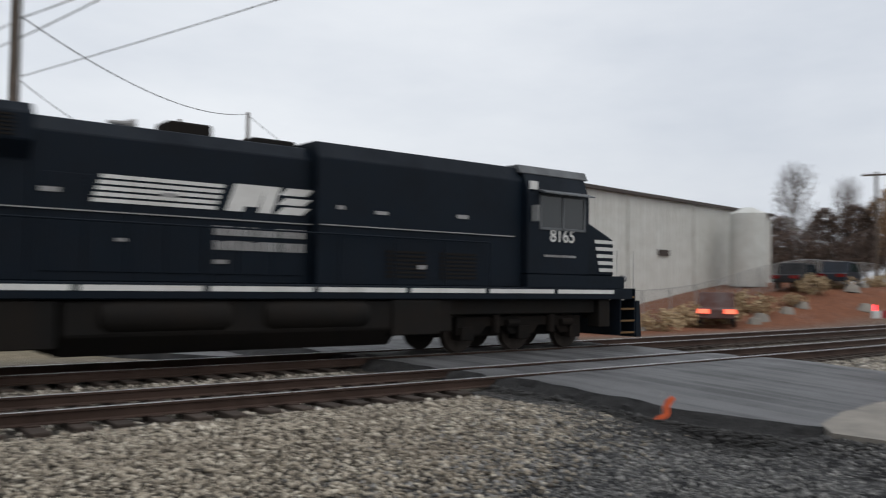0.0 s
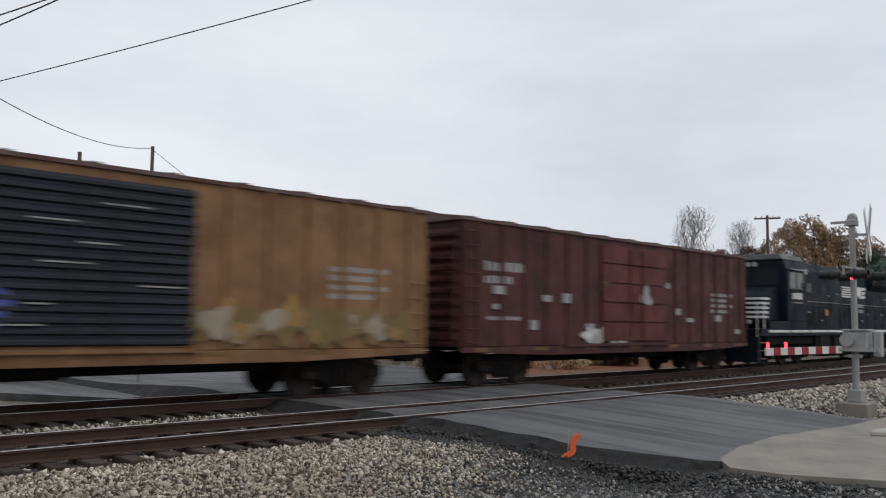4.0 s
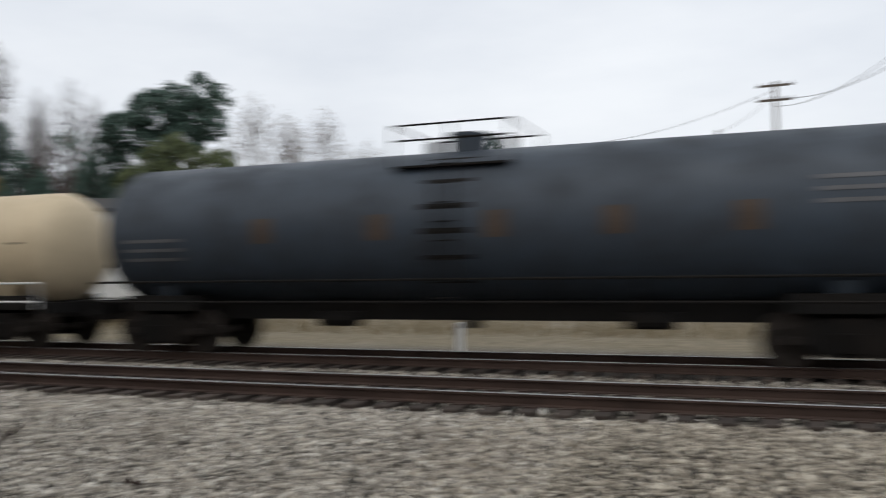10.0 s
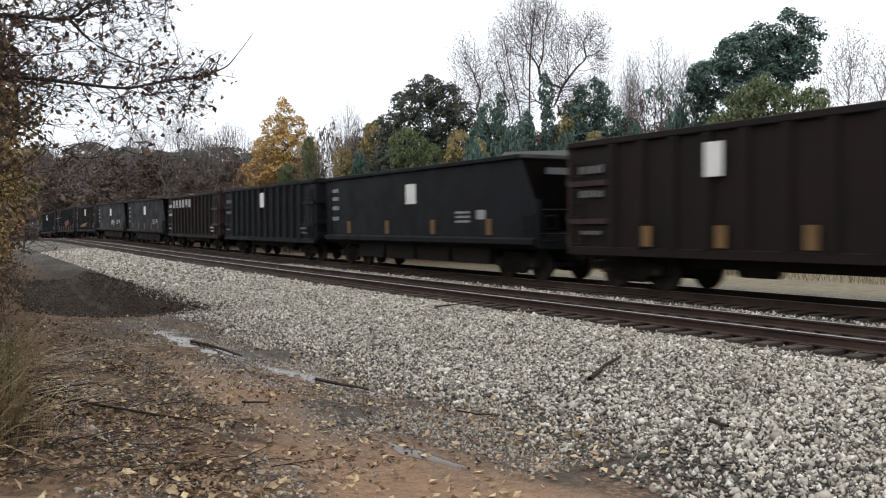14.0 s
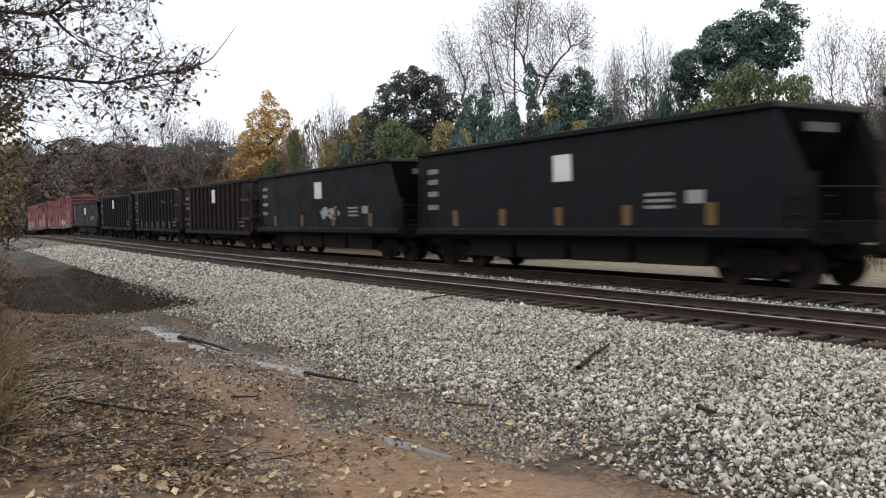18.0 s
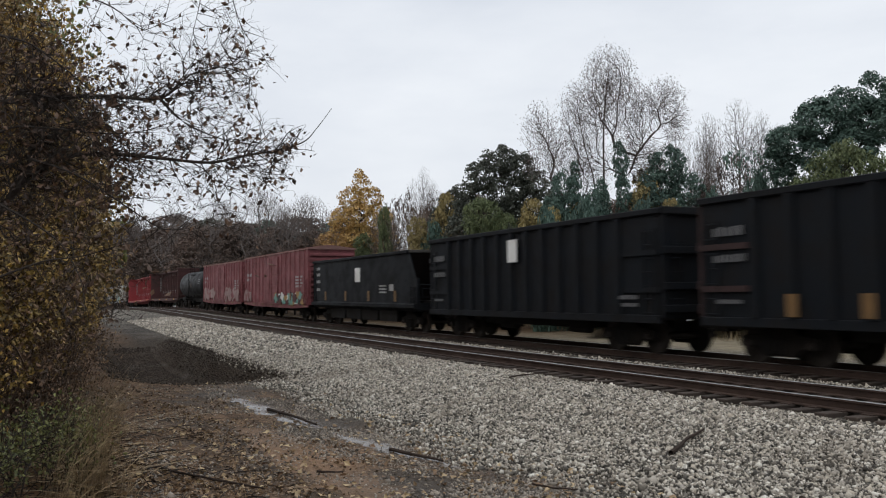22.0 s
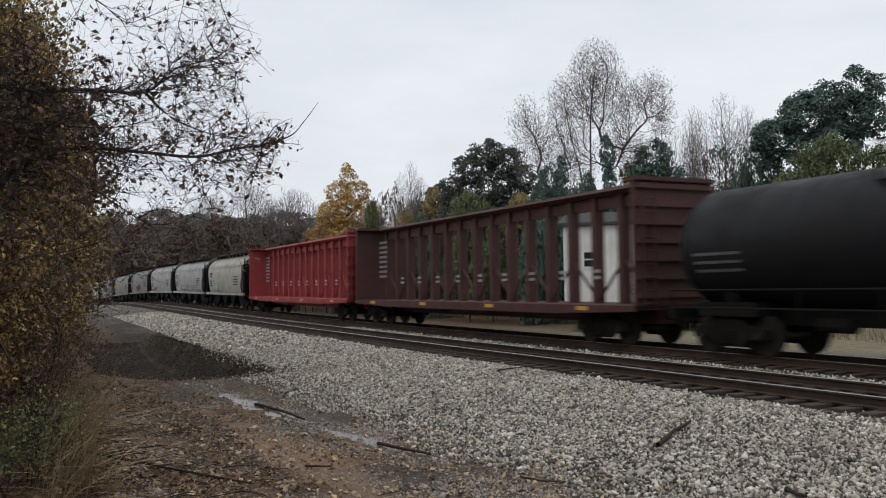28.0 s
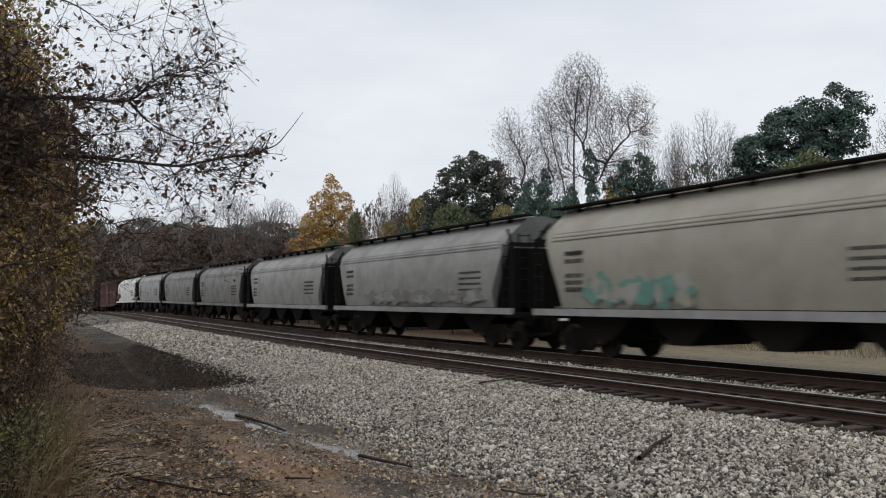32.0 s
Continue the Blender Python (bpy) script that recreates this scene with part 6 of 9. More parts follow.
def skeleton(seed, stems, blobs, count, fine=0.007, pull=0.35, shell=0.55):
    """Limbs that divide from the stems to fill the blobs of the crown, and their tips."""
    rs = np.random.RandomState(seed)
    tot = count * 2 + 600
    P, L = np.zeros((tot, 3)), np.full(tot, 1e9)
    parent = [-1] * tot
    n = 0
    for line in stems:
        pts = chain(line, 6)
        for k, p in enumerate(pts):
            P[n] = p
            L[n] = 0.0 if k == 0 else L[n - 1] + (pts[k] - pts[k - 1]).length * 0.6
            parent[n] = n - 1 if k else -1
            n += 1
    base = n
    w = np.array([bl[3] * bl[4] * bl[5] for bl in blobs])
    pick = rs.choice(len(blobs), count, p=w / w.sum())
    B = np.array(blobs, float)[pick]
    v = rs.normal(size=(count, 3))
    v /= np.linalg.norm(v, axis=1)[:, None]
    Q = B[:, :3] + v * B[:, 3:6] * (rs.uniform(0, 1, count) ** shell)[:, None]
    Q = Q[Q[:, 2] > 0.25]
    near = np.array([np.linalg.norm(P[:n] - q, axis=1).min() for q in Q])
    tips = []
    for q in Q[np.argsort(near)]:
        d = np.linalg.norm(P[:n] - q, axis=1)
        cost = d + pull * L[:n] + 0.7 * np.maximum(P[:n, 2] - q[2] + 0.35 * d, 0)
        j = int(np.argmin(cost))
        if d[j] > 0.5:
            mid = P[j] * 0.5 + q * 0.5 + rs.normal(size=3) * 0.06 * d[j] - np.array((0, 0, 0.06 * d[j]))
            P[n], L[n], parent[n] = mid, L[j] + d[j] / 2, j
            j = n
            n += 1
        P[n], L[n], parent[n] = q, L[j] + np.linalg.norm(q - P[j]), j
        tips.append(n)
        n += 1
    kids = [[] for _ in range(n)]
    for k in range(n):
        if parent[k] >= 0:
            kids[parent[k]].append(k)
    area = [0.0] * n
    order = sorted(range(n), key=lambda k: -L[k])
    for k in order:
        if not kids[k]:
            area[k] = fine ** 2.6
        if parent[k] >= 0:
            area[parent[k]] += area[k]
    rad = [min(a ** (1 / 2.6), 0.4) for a in area]
    S = P.copy()
    for k in range(n):
        if parent[k] >= 0 and kids[k]:
            c = max(kids[k], key=lambda i: area[i])
            S[k] = 0.5 * P[k] + 0.25 * (P[parent[k]] + P[c])
    g = Geo()
    for k in range(n):
        head = parent[k] < 0 or k != max(kids[parent[k]], key=lambda i: area[i])
        if not head:
            continue
        line = [k] if parent[k] < 0 else [parent[k], k]
        while kids[line[-1]]:
            line.append(max(kids[line[-1]], key=lambda i: area[i]))
        if len(line) > 1:
            rr = [rad[i] for i in line]
            rr[0] = min(rr[0], rr[1] * 1.15)
            rr[-1] *= 0.5
            limb_tube(g, [Vector(S[i]) for i in line], rr, 7 if rr[0] > 0.06 else 4 if rr[0] > 0.02 else 3)
    return g, [Vector(S[i]) for i in range(base, n)]


def tree_kind(seed, stems, blobs, count, bark, leaf, per_tip, size, jitter, label, fine=0.007, name="tree", category="tree", pull=0.35, shell=0.55):
    rnd = random.Random(seed)
    g, tips = skeleton(seed, stems, blobs, count, fine, pull, shell)
    ob = thing(name, Matrix(), label, category)
    part("trunk" if name == "tree" else "stem_tangle", g, bark, ob)
    pts = []
    for p in tips:
        for _ in range(per_tip if per_tip >= 1 else (1 if rnd.random() < per_tip else 0)):
            pts.append((p.x + rnd.gauss(0, jitter), p.y + rnd.gauss(0, jitter), p.z + rnd.gauss(0, jitter * 0.8)))
    if pts:
        part("crown" if name == "tree" else "foliage", leaf_mesh("crown", pts, size, leaf, rnd), None, ob)
    return ob


def dome(seed, height, radius, base, n, lobe=0.42):
    """Round lobes heaped into a crown."""
    rnd = random.Random(seed)
    out = [(0, 0, (height + base) / 2, radius * 0.62, radius * 0.62, (height - base) * 0.40)]
    for k in range(n):
        a, q = 2.4 * k + rnd.uniform(-0.4, 0.4), rnd.uniform(0.45, 1.0)
        r = radius * lobe * rnd.uniform(0.75, 1.2)
        h = base + (height - base) * (0.15 + 0.85 * rnd.random())
        top = math.sqrt(max(1 - ((h - base) / (height - base)) ** 2.2, 0.02))
        d = (radius - r) * q * max(top, 0.15)
        out.append((d * math.cos(a), d * math.sin(a), min(h, height - r * 0.85), r, r, r * 0.85))
    return out


def clump_leaves(rs, lobes, clump, fill, per):
    """Places and facings of leaves heaped in small clumps over the lobes of a crown."""
    P, N = [], []
    Lb = np.array(lobes, float)
    for k, (cx, cy, cz, rx, ry, rz) in enumerate(Lb):
        area = 4 * math.pi * (((rx * ry) ** 1.6 + (rx * rz) ** 1.6 + (ry * rz) ** 1.6) / 3) ** (1 / 1.6)
        n = max(int(1.9 * fill * area / (math.pi * clump * clump)), 6)
        v = rs.normal(size=(n, 3))
        v /= np.linalg.norm(v, axis=1)[:, None]
        c = np.array((cx, cy, cz)) + v * np.array((rx, ry, rz)) * rs.uniform(0.72, 1.04, (n, 1))
        keep = np.ones(n, bool)
        for j, o in enumerate(Lb):
            if j != k:
                keep &= (((c - o[:3]) / o[3:]) ** 2).sum(1) > 0.42
        c, v = c[keep], v[keep]
        n = len(c)
        rad = clump * rs.uniform(0.55, 1.3, (n, 1, 1))
        u = rs.normal(size=(n, per, 3)) + 0.55 * v[:, None, :] + np.array((0, 0, 0.45))
        u /= np.linalg.norm(u, axis=2)[..., None]
        p = c[:, None, :] + u * rad * rs.uniform(0.6, 1.1, (n, per, 1)) * np.array((1, 1, 0.72))
        P.append(p.reshape(-1, 3))
        N.append((u + 0.45 * rs.normal(size=u.shape)).reshape(-1, 3))
    return np.concatenate(P), np.concatenate(N)


def facing_leaves(name, P, N, size, material, rs):
    """Leaves that lie along the given facings, so that clumps catch the light as one."""
    n = len(P)
    c = N / np.linalg.norm(N, axis=1)[:, None]
    a = np.cross(c, rs.normal(size=(n, 3)))
    a /= np.linalg.norm(a, axis=1)[:, None]
    b = np.cross(c, a)
    s = (size * rs.uniform(0.7, 1.5, n))[:, None]
    V = np.empty((n, 4, 3))
    V[:, 0], V[:, 2] = P - a * s, P + a * s
    V[:, 1], V[:, 3] = P + b * s * 0.7 + c * s * 0.2, P - b * s * 0.7 + c * s * 0.2
    me = bpy.data.meshes.new(name)
    me.from_pydata(V.reshape(-1, 3).tolist(), [], np.arange(4 * n).reshape(-1, 4).tolist())
    me.materials.append(M[material])
    return me


SPAN = {}  # height and half width of each kind of tree


def note_span(ob, lobes):
    SPAN[ob.name] = (max(b[2] + b[5] for b in lobes), max(abs(b[0]) + b[3] for b in lobes))
    return ob


def clump_tree(seed, stems, lobes, label, leaf, size, clump=0.45, fill=1.5, per=34, bark="bark_dark", limbs=260, fine=0.012, extra=None, name="tree", category="tree"):
    """A tree in leaf: limbs that reach into every lobe, and leaves in clumps over the lobes."""
    rs = np.random.RandomState(seed)
    ob = thing(name, Matrix(), label, category)
    g, tips = skeleton(seed, stems, lobes, limbs, fine, 0.4, 0.5)
    part("trunk" if name == "tree" else "stem_tangle", g, bark, ob)
    P, N = clump_leaves(rs, lobes, clump, fill, per)
    part("crown" if name == "tree" else "foliage", facing_leaves("crown", P, N, size, leaf, rs), None, ob)
    if extra:
        more, mat, sz = extra
        P, N = clump_leaves(rs, more, clump, fill * 0.7, per)
        part("side_foliage", facing_leaves("side_foliage", P, N, sz, mat, rs), None, ob)
    return note_span(ob, lobes)


def twig_tree(seed, stems, blobs, count, bark, leaf, per_tip, size, jitter, label, fine, pull=0.42, shell=0.42):
    return note_span(tree_kind(seed, stems, blobs, count, bark, leaf, per_tip, size, jitter, label, fine, pull=pull, shell=shell), blobs)


LINE = 38.44  # the heading of the line against the first view


def polar(az, r, z=None):
    """A place seen at that heading and distance from the camera."""
    a = radians(az - LINE)
    x, y = -r * math.sin(a), r * math.cos(a)
    return x, y, ground_z(x, y) if z is None else z


def clear_of_line(az, r):
    """The distance at which that heading is well past the tracks."""
    while 60 < az < 124.5 and r < 230:
        x, y, _ = polar(az, r)
        if y > FAR_Y + bend(x) + 7.0:
            break
        r += 3.0
    return r


PLANTED = set()


def grow(kind, az, top, half, r, turn=0.0):
    """Plant a tree of that kind at a heading, so tall that its top stands at the given elevation and half its width fills that angle."""
    r = clear_of_line(az, r)
    x, y, z = polar(az, r)
    tall, broad = SPAN[kind.name]
    s = (1.65 + r * math.tan(radians(top)) - z) / tall
    w = r * math.tan(radians(half)) / broad
    turned = Euler((0, 0, radians(az - LINE + turn)))
    if kind.name in PLANTED:
        own = kind.scale
        return copy_thing(kind, Matrix.LocRotScale((x, y, z - 0.1), turned, (w / own[0], w / own[1], s / own[2])))
    m = Matrix.LocRotScale((x, y, z - 0.1), turned, (w, w, s))
    PLANTED.add(kind.name)
    kind.matrix_basis = m
    return kind


def build_woods():
    rnd = random.Random(77)
    # the tall forked tree and the slender ones beside it
    sparse = twig_tree(11, [[(-0.33, 0, -0.3), (-0.35, 0, 5), (-0.33, 0, 9), (-0.25, 0, 13.2), (0.1, 0, 16.3)], [(0.7, 0.3, -0.3), (0.9, 0.3, 7.7), (1.9, 0.3, 11.1), (3.3, 0.4, 13.8), (4.2, 0.4, 15.4)],
                            [(1.9, 0.3, 11.1), (3.2, 0.1, 12.6), (4.9, 0, 13.6)], [(-2.6, 0.3, -0.3), (-2.8, 0.3, 7.6), (-3.9, 0.2, 11.2), (-4.9, 0.2, 13.6)], [(-0.5, -0.3, -0.3), (-0.9, -0.2, 8.6), (-1.6, -0.2, 11.8), (-2.1, -0.2, 14.6)],
                            [(-2.8, 0.3, 8.2), (-4.2, 0.2, 9.8), (-5.6, 0.1, 11.0)]],
                       [(0.2, 0, 15.6, 2.1, 2.1, 3.1), (-1.9, 0, 13.8, 1.7, 1.7, 2.6), (3.9, 0.4, 14.5, 1.7, 1.6, 1.9), (4.7, 0.1, 13.0, 1.1, 1.1, 1.3), (-4.8, 0, 13.2, 1.4, 1.3, 1.9), (-3.7, 0, 11.2, 1.9, 1.5, 2.2), (-1.4, 0, 10.4, 1.8, 1.6, 2.4),
                        (1.7, 0.3, 11.6, 1.6, 1.5, 2.4), (3.0, 0.3, 10.6, 1.3, 1.3, 1.7), (2.1, 0.2, 14.2, 1.3, 1.3, 2.2), (-5.3, 0, 10.6, 0.8, 0.9, 1.0)],
                       10500, "bark_mid", "leaf_mauve", 3, 0.042, 0.2, "tall forked tree with thin brownish autumn leaves", 0.0066, 0.16, 0.5)
    grow(sparse, 90.95, 16.75, 5.85, 55)
    bare = twig_tree(12, [[(0, 0, -0.3), (0.1, 0, 3.5), (-0.6, 0, 7.2), (-1.2, 0, 9.6)], [(0.3, 0.2, -0.3), (0.6, 0.2, 4), (0.7, 0.3, 8.2), (0.8, 0.2, 11)], [(0.9, 0, -0.3), (1.3, 0, 3.5), (2.0, 0.2, 6.8), (2.6, 0.2, 9.2)], [(-0.4, 0, -0.3), (-1.0, 0, 3.8), (-2.2, 0, 7.4)]],
                     [(-1.3, 0, 10.6, 1.6, 1.6, 2.8), (0.7, 0, 11.6, 1.7, 1.7, 3.0), (2.6, 0, 10.2, 1.6, 1.6, 2.8), (-2.6, 0, 8.8, 1.1, 1.2, 2.2), (-0.4, 0, 8, 1.6, 1.5, 2.2), (1.4, 0, 7.8, 1.6, 1.5, 2.2)],
                     5200, "bark_mid", "leaf_mauve", 1, 0.038, 0.16, "slender bare tree with fine pale twigs", 0.0068, 0.2, 0.5)
    for az, top, half, r, t in ((83.2, 12.85, 2.9, 66, 0), (86.3, 11.9, 2.4, 70, 180), (81.0, 12.0, 2.2, 68, 160), (84.6, 12.2, 2.2, 74, 90), (103.6, 9.3, 1.6, 80, 20), (102.6, 8.4, 1.3, 84, 200)):
        grow(bare, az, top, half, r, t)
    # trees with the last pale leaves
    pale = twig_tree(22, [[(0, 0, -0.3), (0.1, 0, 3.5), (-0.5, 0, 7.6)], [(0.3, 0.2, -0.3), (1.0, 0.2, 4), (2.2, 0.3, 7.4)], [(-0.3, 0, -0.3), (-1.3, 0, 3.5), (-2.5, 0.2, 6.4)]],
                     [(-2.6, 0, 8.6, 1.7, 1.6, 2.2), (-0.4, 0, 10.6, 1.9, 1.8, 2.4), (2.4, 0, 9.6, 1.9, 1.8, 2.3), (0.4, 0, 7.6, 2.0, 1.6, 1.9), (3.4, 0, 7.2, 1.4, 1.3, 1.6), (-3.4, 0, 6.4, 1.3, 1.3, 1.6)],
                     2600, "bark_mid", "leaf_pale", 2, 0.06, 0.2, "broad grey tree with scattered pale leaves", 0.0085, 0.2, 0.5)
    for az, top, half, r, t in ((71.2, 12.4, 3.4, 52, 0), (67.2, 11.6, 3.2, 54, 180), (63.8, 9.4, 2.8, 58, 30), (99.2, 6.6, 1.6, 64, 60), (104.6, 6.9, 1.5, 66, 190)):
        grow(pale, az, top, half, r, t)
    grey = twig_tree(13, [[(0, 0, -0.3), (0.1, 0, 3), (0.2, 0.1, 6.2)], [(0.4, 0.2, -0.3), (0.9, 0.3, 3), (1.9, 0.5, 5.8)], [(-0.3, 0.2, -0.3), (-0.9, -0.2, 3), (-1.9, -0.4, 5.6)]],
                     dome(5, 11.4, 3.9, 2.6, 11), 4600, "bark_grey", "leaf_mauve", 0.6, 0.05, 0.2, "grey leafless tree with a dense twiggy crown", 0.0085, 0.2, 0.5)
    for az, top, half, r, t in ((114.0, 7.7, 2.2, 80, 0), (111.2, 7.3, 2.0, 84, 150), (116.6, 6.9, 2.0, 84, 220), (112.6, 6.6, 1.8, 90, 60), (109.3, 6.4, 1.6, 92, 300), (119.4, 6.2, 2.2, 90, 20), (106.0, 6.6, 1.5, 96, 110), (122.0, 6.0, 2.2, 90, 100),
                                (-22.5, 7.7, 1.9, 98, 110), (-25.4, 6.7, 1.5, 106, 240), (-19.8, 4.6, 1.5, 112, 300), (-28.6, 6.2, 1.5, 110, 45)):
        grow(grey, az, top, half, r, t)
    trunk1 = [[(0, 0, -0.3), (0.05, 0.1, 2.2), (-0.1, 0.1, 5.2), (0, 0, 7.6)]]
    # a golden maple, pointed at the top and orange at its skirts
    maple = clump_tree(14, trunk1, [(0.1, 0, 10.5, 0.55, 0.6, 1.0), (-0.7, 0, 9.2, 1.0, 0.9, 0.9), (0.8, 0.1, 9.3, 1.0, 0.9, 0.9), (-1.4, 0, 7.7, 1.2, 1.1, 0.95), (1.3, 0, 7.5, 1.4, 1.2, 1.0), (-0.1, -0.4, 8.0, 1.2, 1.2, 1.2), (0, 0.3, 6.2, 1.9, 1.5, 1.2), (2.0, 0, 5.8, 1.1, 1.1, 1.0)],
                       "golden maple in full autumn colour", "leaf_gold", 0.075, 0.4, 1.25, 24, extra=([(-2.0, 0, 6.0, 1.3, 1.2, 1.0), (-1.6, 0, 4.3, 1.5, 1.3, 1.0), (1.2, 0, 4.2, 1.5, 1.3, 1.0)], "leaf_orange", 0.075), limbs=420)
    grow(maple, 107.65, 8.85, 2.45, 62)
    rusty = clump_tree(24, trunk1, dome(14, 9.2, 3.3, 1.6, 10, 0.40), "tree in dull orange-brown autumn leaf", "leaf_orange_dull", 0.085, 0.5, 1.0, 20, limbs=420)
    for az, top, half, r, t in ((110.0, 4.6, 1.5, 70, 0), (-28.2, 6.5, 1.5, 96, 60), (-29.7, 6.7, 1.6, 98, 200), (-31.2, 6.0, 1.6, 104, 320), (-27.0, 5.3, 1.3, 104, 20), (-32.8, 5.3, 1.5, 98, 260)):
        grow(rusty, az, top, half, r, t)
    rust = clump_tree(15, trunk1, dome(15, 8.6, 3.2, 0.6, 11, 0.42), "rust-brown oak holding its dead leaves", "leaf_rust", 0.085, 0.5, 1.6, 24, limbs=500, fine=0.011)
    for k, (az, top, half, r) in enumerate(((118.0, 5.0, 2.4, 84), (115.4, 5.3, 2.2, 80), (113.0, 4.9, 2.0, 86), (110.9, 4.6, 1.8, 84), (120.6, 4.8, 2.6, 80), (123.2, 5.0, 2.8, 78), (106.4, 4.6, 1.6, 78), (116.8, 4.4, 2.2, 76), (112.0, 4.0, 2.0, 76), (84.8, 7.0, 1.4, 58), (121.9, 4.0, 2.4, 74), (108.9, 4.3, 1.6, 90),
                                            (-26.0, 4.8, 1.5, 98), (-30.4, 5.4, 1.7, 110), (-24.0, 4.6, 1.5, 104), (-21.4, 4.2, 1.5, 108), (103.0, 6.0, 1.4, 78))):
        grow(rust, az, top, half, r, 70 * k)
    yellow = clump_tree(16, trunk1, dome(16, 7.4, 2.5, 0.8, 8, 0.40), "small tree with thin yellow leaves", "leaf_yellow", 0.075, 0.38, 0.9, 18, limbs=420)
    for az, top, half, r, t in ((101.7, 7.2, 1.2, 64, 0), (96.0, 6.7, 1.3, 54, 50), (94.7, 6.1, 1.0, 52, 180), (88.6, 8.4, 1.3, 56, 260), (103.8, 5.6, 1.0, 62, 120), (87.0, 6.4, 0.9, 52, 320)):
        grow(yellow, az, top, half, r, t)
    green = clump_tree(17, trunk1, dome(17, 7.6, 2.9, 0.6, 10, 0.38), "young tree still in soft green leaf", "leaf_green", 0.075, 0.4, 1.05, 24, limbs=420)
    for az, top, half, r, t in ((76.6, 9.3, 2.7, 44, 0), (74.0, 8.5, 2.4, 45, 90), (79.0, 7.4, 2.0, 46, 220), (99.5, 6.9, 1.8, 54, 150), (106.0, 6.4, 0.7, 60, 30), (98.0, 5.9, 1.4, 54, 280), (107.4, 4.6, 1.0, 60, 20)):
        grow(green, az, top, half, r, t)
    oak = clump_tree(18, [[(0, 0, -0.3), (0.05, 0.1, 3.2), (-0.2, 0.1, 6.2), (-0.2, 0, 10)], [(0, 0, 3), (1.2, 0, 6), (2.2, 0, 9)], [(0, 0, 3.4), (-1.2, 0, 6), (-2.4, 0, 8.6)]],
                     [(-0.3, 0, 11.4, 1.35, 1.3, 0.95), (1.0, 0.2, 10.8, 1.2, 1.2, 1.0), (-1.7, 0, 10.3, 1.1, 1.2, 1.0), (2.4, 0, 9.6, 1.0, 1.1, 1.0), (-2.8, 0, 8.8, 1.0, 1.1, 1.0), (0.2, 0.4, 9.2, 1.6, 1.4, 1.2), (2.6, 0, 7.7, 1.2, 1.2, 1.1), (-1.6, 0, 7.6, 1.4, 1.3, 1.1), (0.9, 0, 6.9, 1.5, 1.4, 1.1), (-3.3, 0, 6.6, 1.0, 1.2, 1.1), (0, 0, 4.4, 2.6, 1.8, 1.4)],
                     "dark evergreen oak with a broad broken crown", "leaf_oak", 0.08, 0.42, 1.35, 30, limbs=500)
    for az, top, half, r, t in ((97.9, 10.3, 3.9, 61, 0), (101.3, 7.6, 2.1, 68, 180), (94.6, 7.4, 1.8, 60, 90), (-34.3, 5.6, 1.5, 84, 90), (-36.2, 5.2, 1.6, 80, 200), (-38.2, 5.5, 1.7, 78, 310), (-40.4, 5.3, 1.8, 74, 10), (-33.0, 4.6, 1.4, 96, 150)):
        grow(oak, az, top, half, r, t)
    # the leaning tree under its hood of ivy
    ivy = clump_tree(19, [[(-0.2, 0, -0.3), (-0.3, 0, 5), (0, 0, 9), (0.3, 0, 12)], [(0, 0, 9), (1.6, 0, 11.5), (2.2, 0, 14.2)]],
                     [(-2.2, 0, 11.3, 1.25, 1.3, 1.15), (-0.6, 0, 12.5, 1.5, 1.5, 1.35), (0.6, 0.2, 13.4, 1.35, 1.3, 1.0), (1.7, 0, 12.5, 1.15, 1.3, 1.3), (2.2, 0, 14.8, 0.42, 0.45, 0.5), (3.1, 0, 13.7, 0.55, 0.6, 0.85), (2.6, 0.1, 12.0, 0.8, 0.9, 1.0), (-0.4, 0, 10.4, 1.3, 1.2, 1.2), (-0.6, 0, 8.4, 0.9, 0.9, 1.4), (-2.9, 0, 10.4, 0.7, 0.8, 0.8), (0.9, 0.2, 11.0, 1.2, 1.2, 1.1), (-0.5, 0, 5, 0.8, 0.8, 2.6)],
                     "old leaning tree smothered in dark green ivy", "leaf_ivy", 0.075, 0.5, 1.9, 46)
    grow(ivy, 77.2, 13.35, 4.0, 50)
    ivied = clump_tree(20, trunk1, [(0.1, 0, 8.0, 1.0, 1.0, 0.9), (-0.7, 0, 7.0, 0.9, 0.9, 0.8), (1.2, 0, 6.6, 1.1, 1.0, 0.8), (-0.2, 0, 5.6, 1.3, 1.2, 1.2), (1.0, 0, 4.6, 1.2, 1.1, 1.1), (-0.9, 0, 3.6, 1.2, 1.1, 1.2), (0.3, 0, 2.0, 1.6, 1.4, 1.6)],
                       "ragged tree hung with ivy and yellowing leaves", "leaf_ivy", 0.075, 0.42, 1.4, 32, extra=([(-1.3, -0.2, 6.4, 0.8, 0.7, 1.0), (-1.5, -0.3, 4.8, 0.7, 0.7, 1.0)], "leaf_yellow", 0.07))
    for az, top, half, r, t in ((87.2, 9.7, 2.3, 55, 0), (80.0, 8.4, 1.6, 52, 120), (93.9, 8.4, 1.6, 53, 200), (91.7, 7.4, 1.6, 52, 60), (55.6, 9.2, 1.1, 60, 40)):
        grow(ivied, az, top, half, r, t)
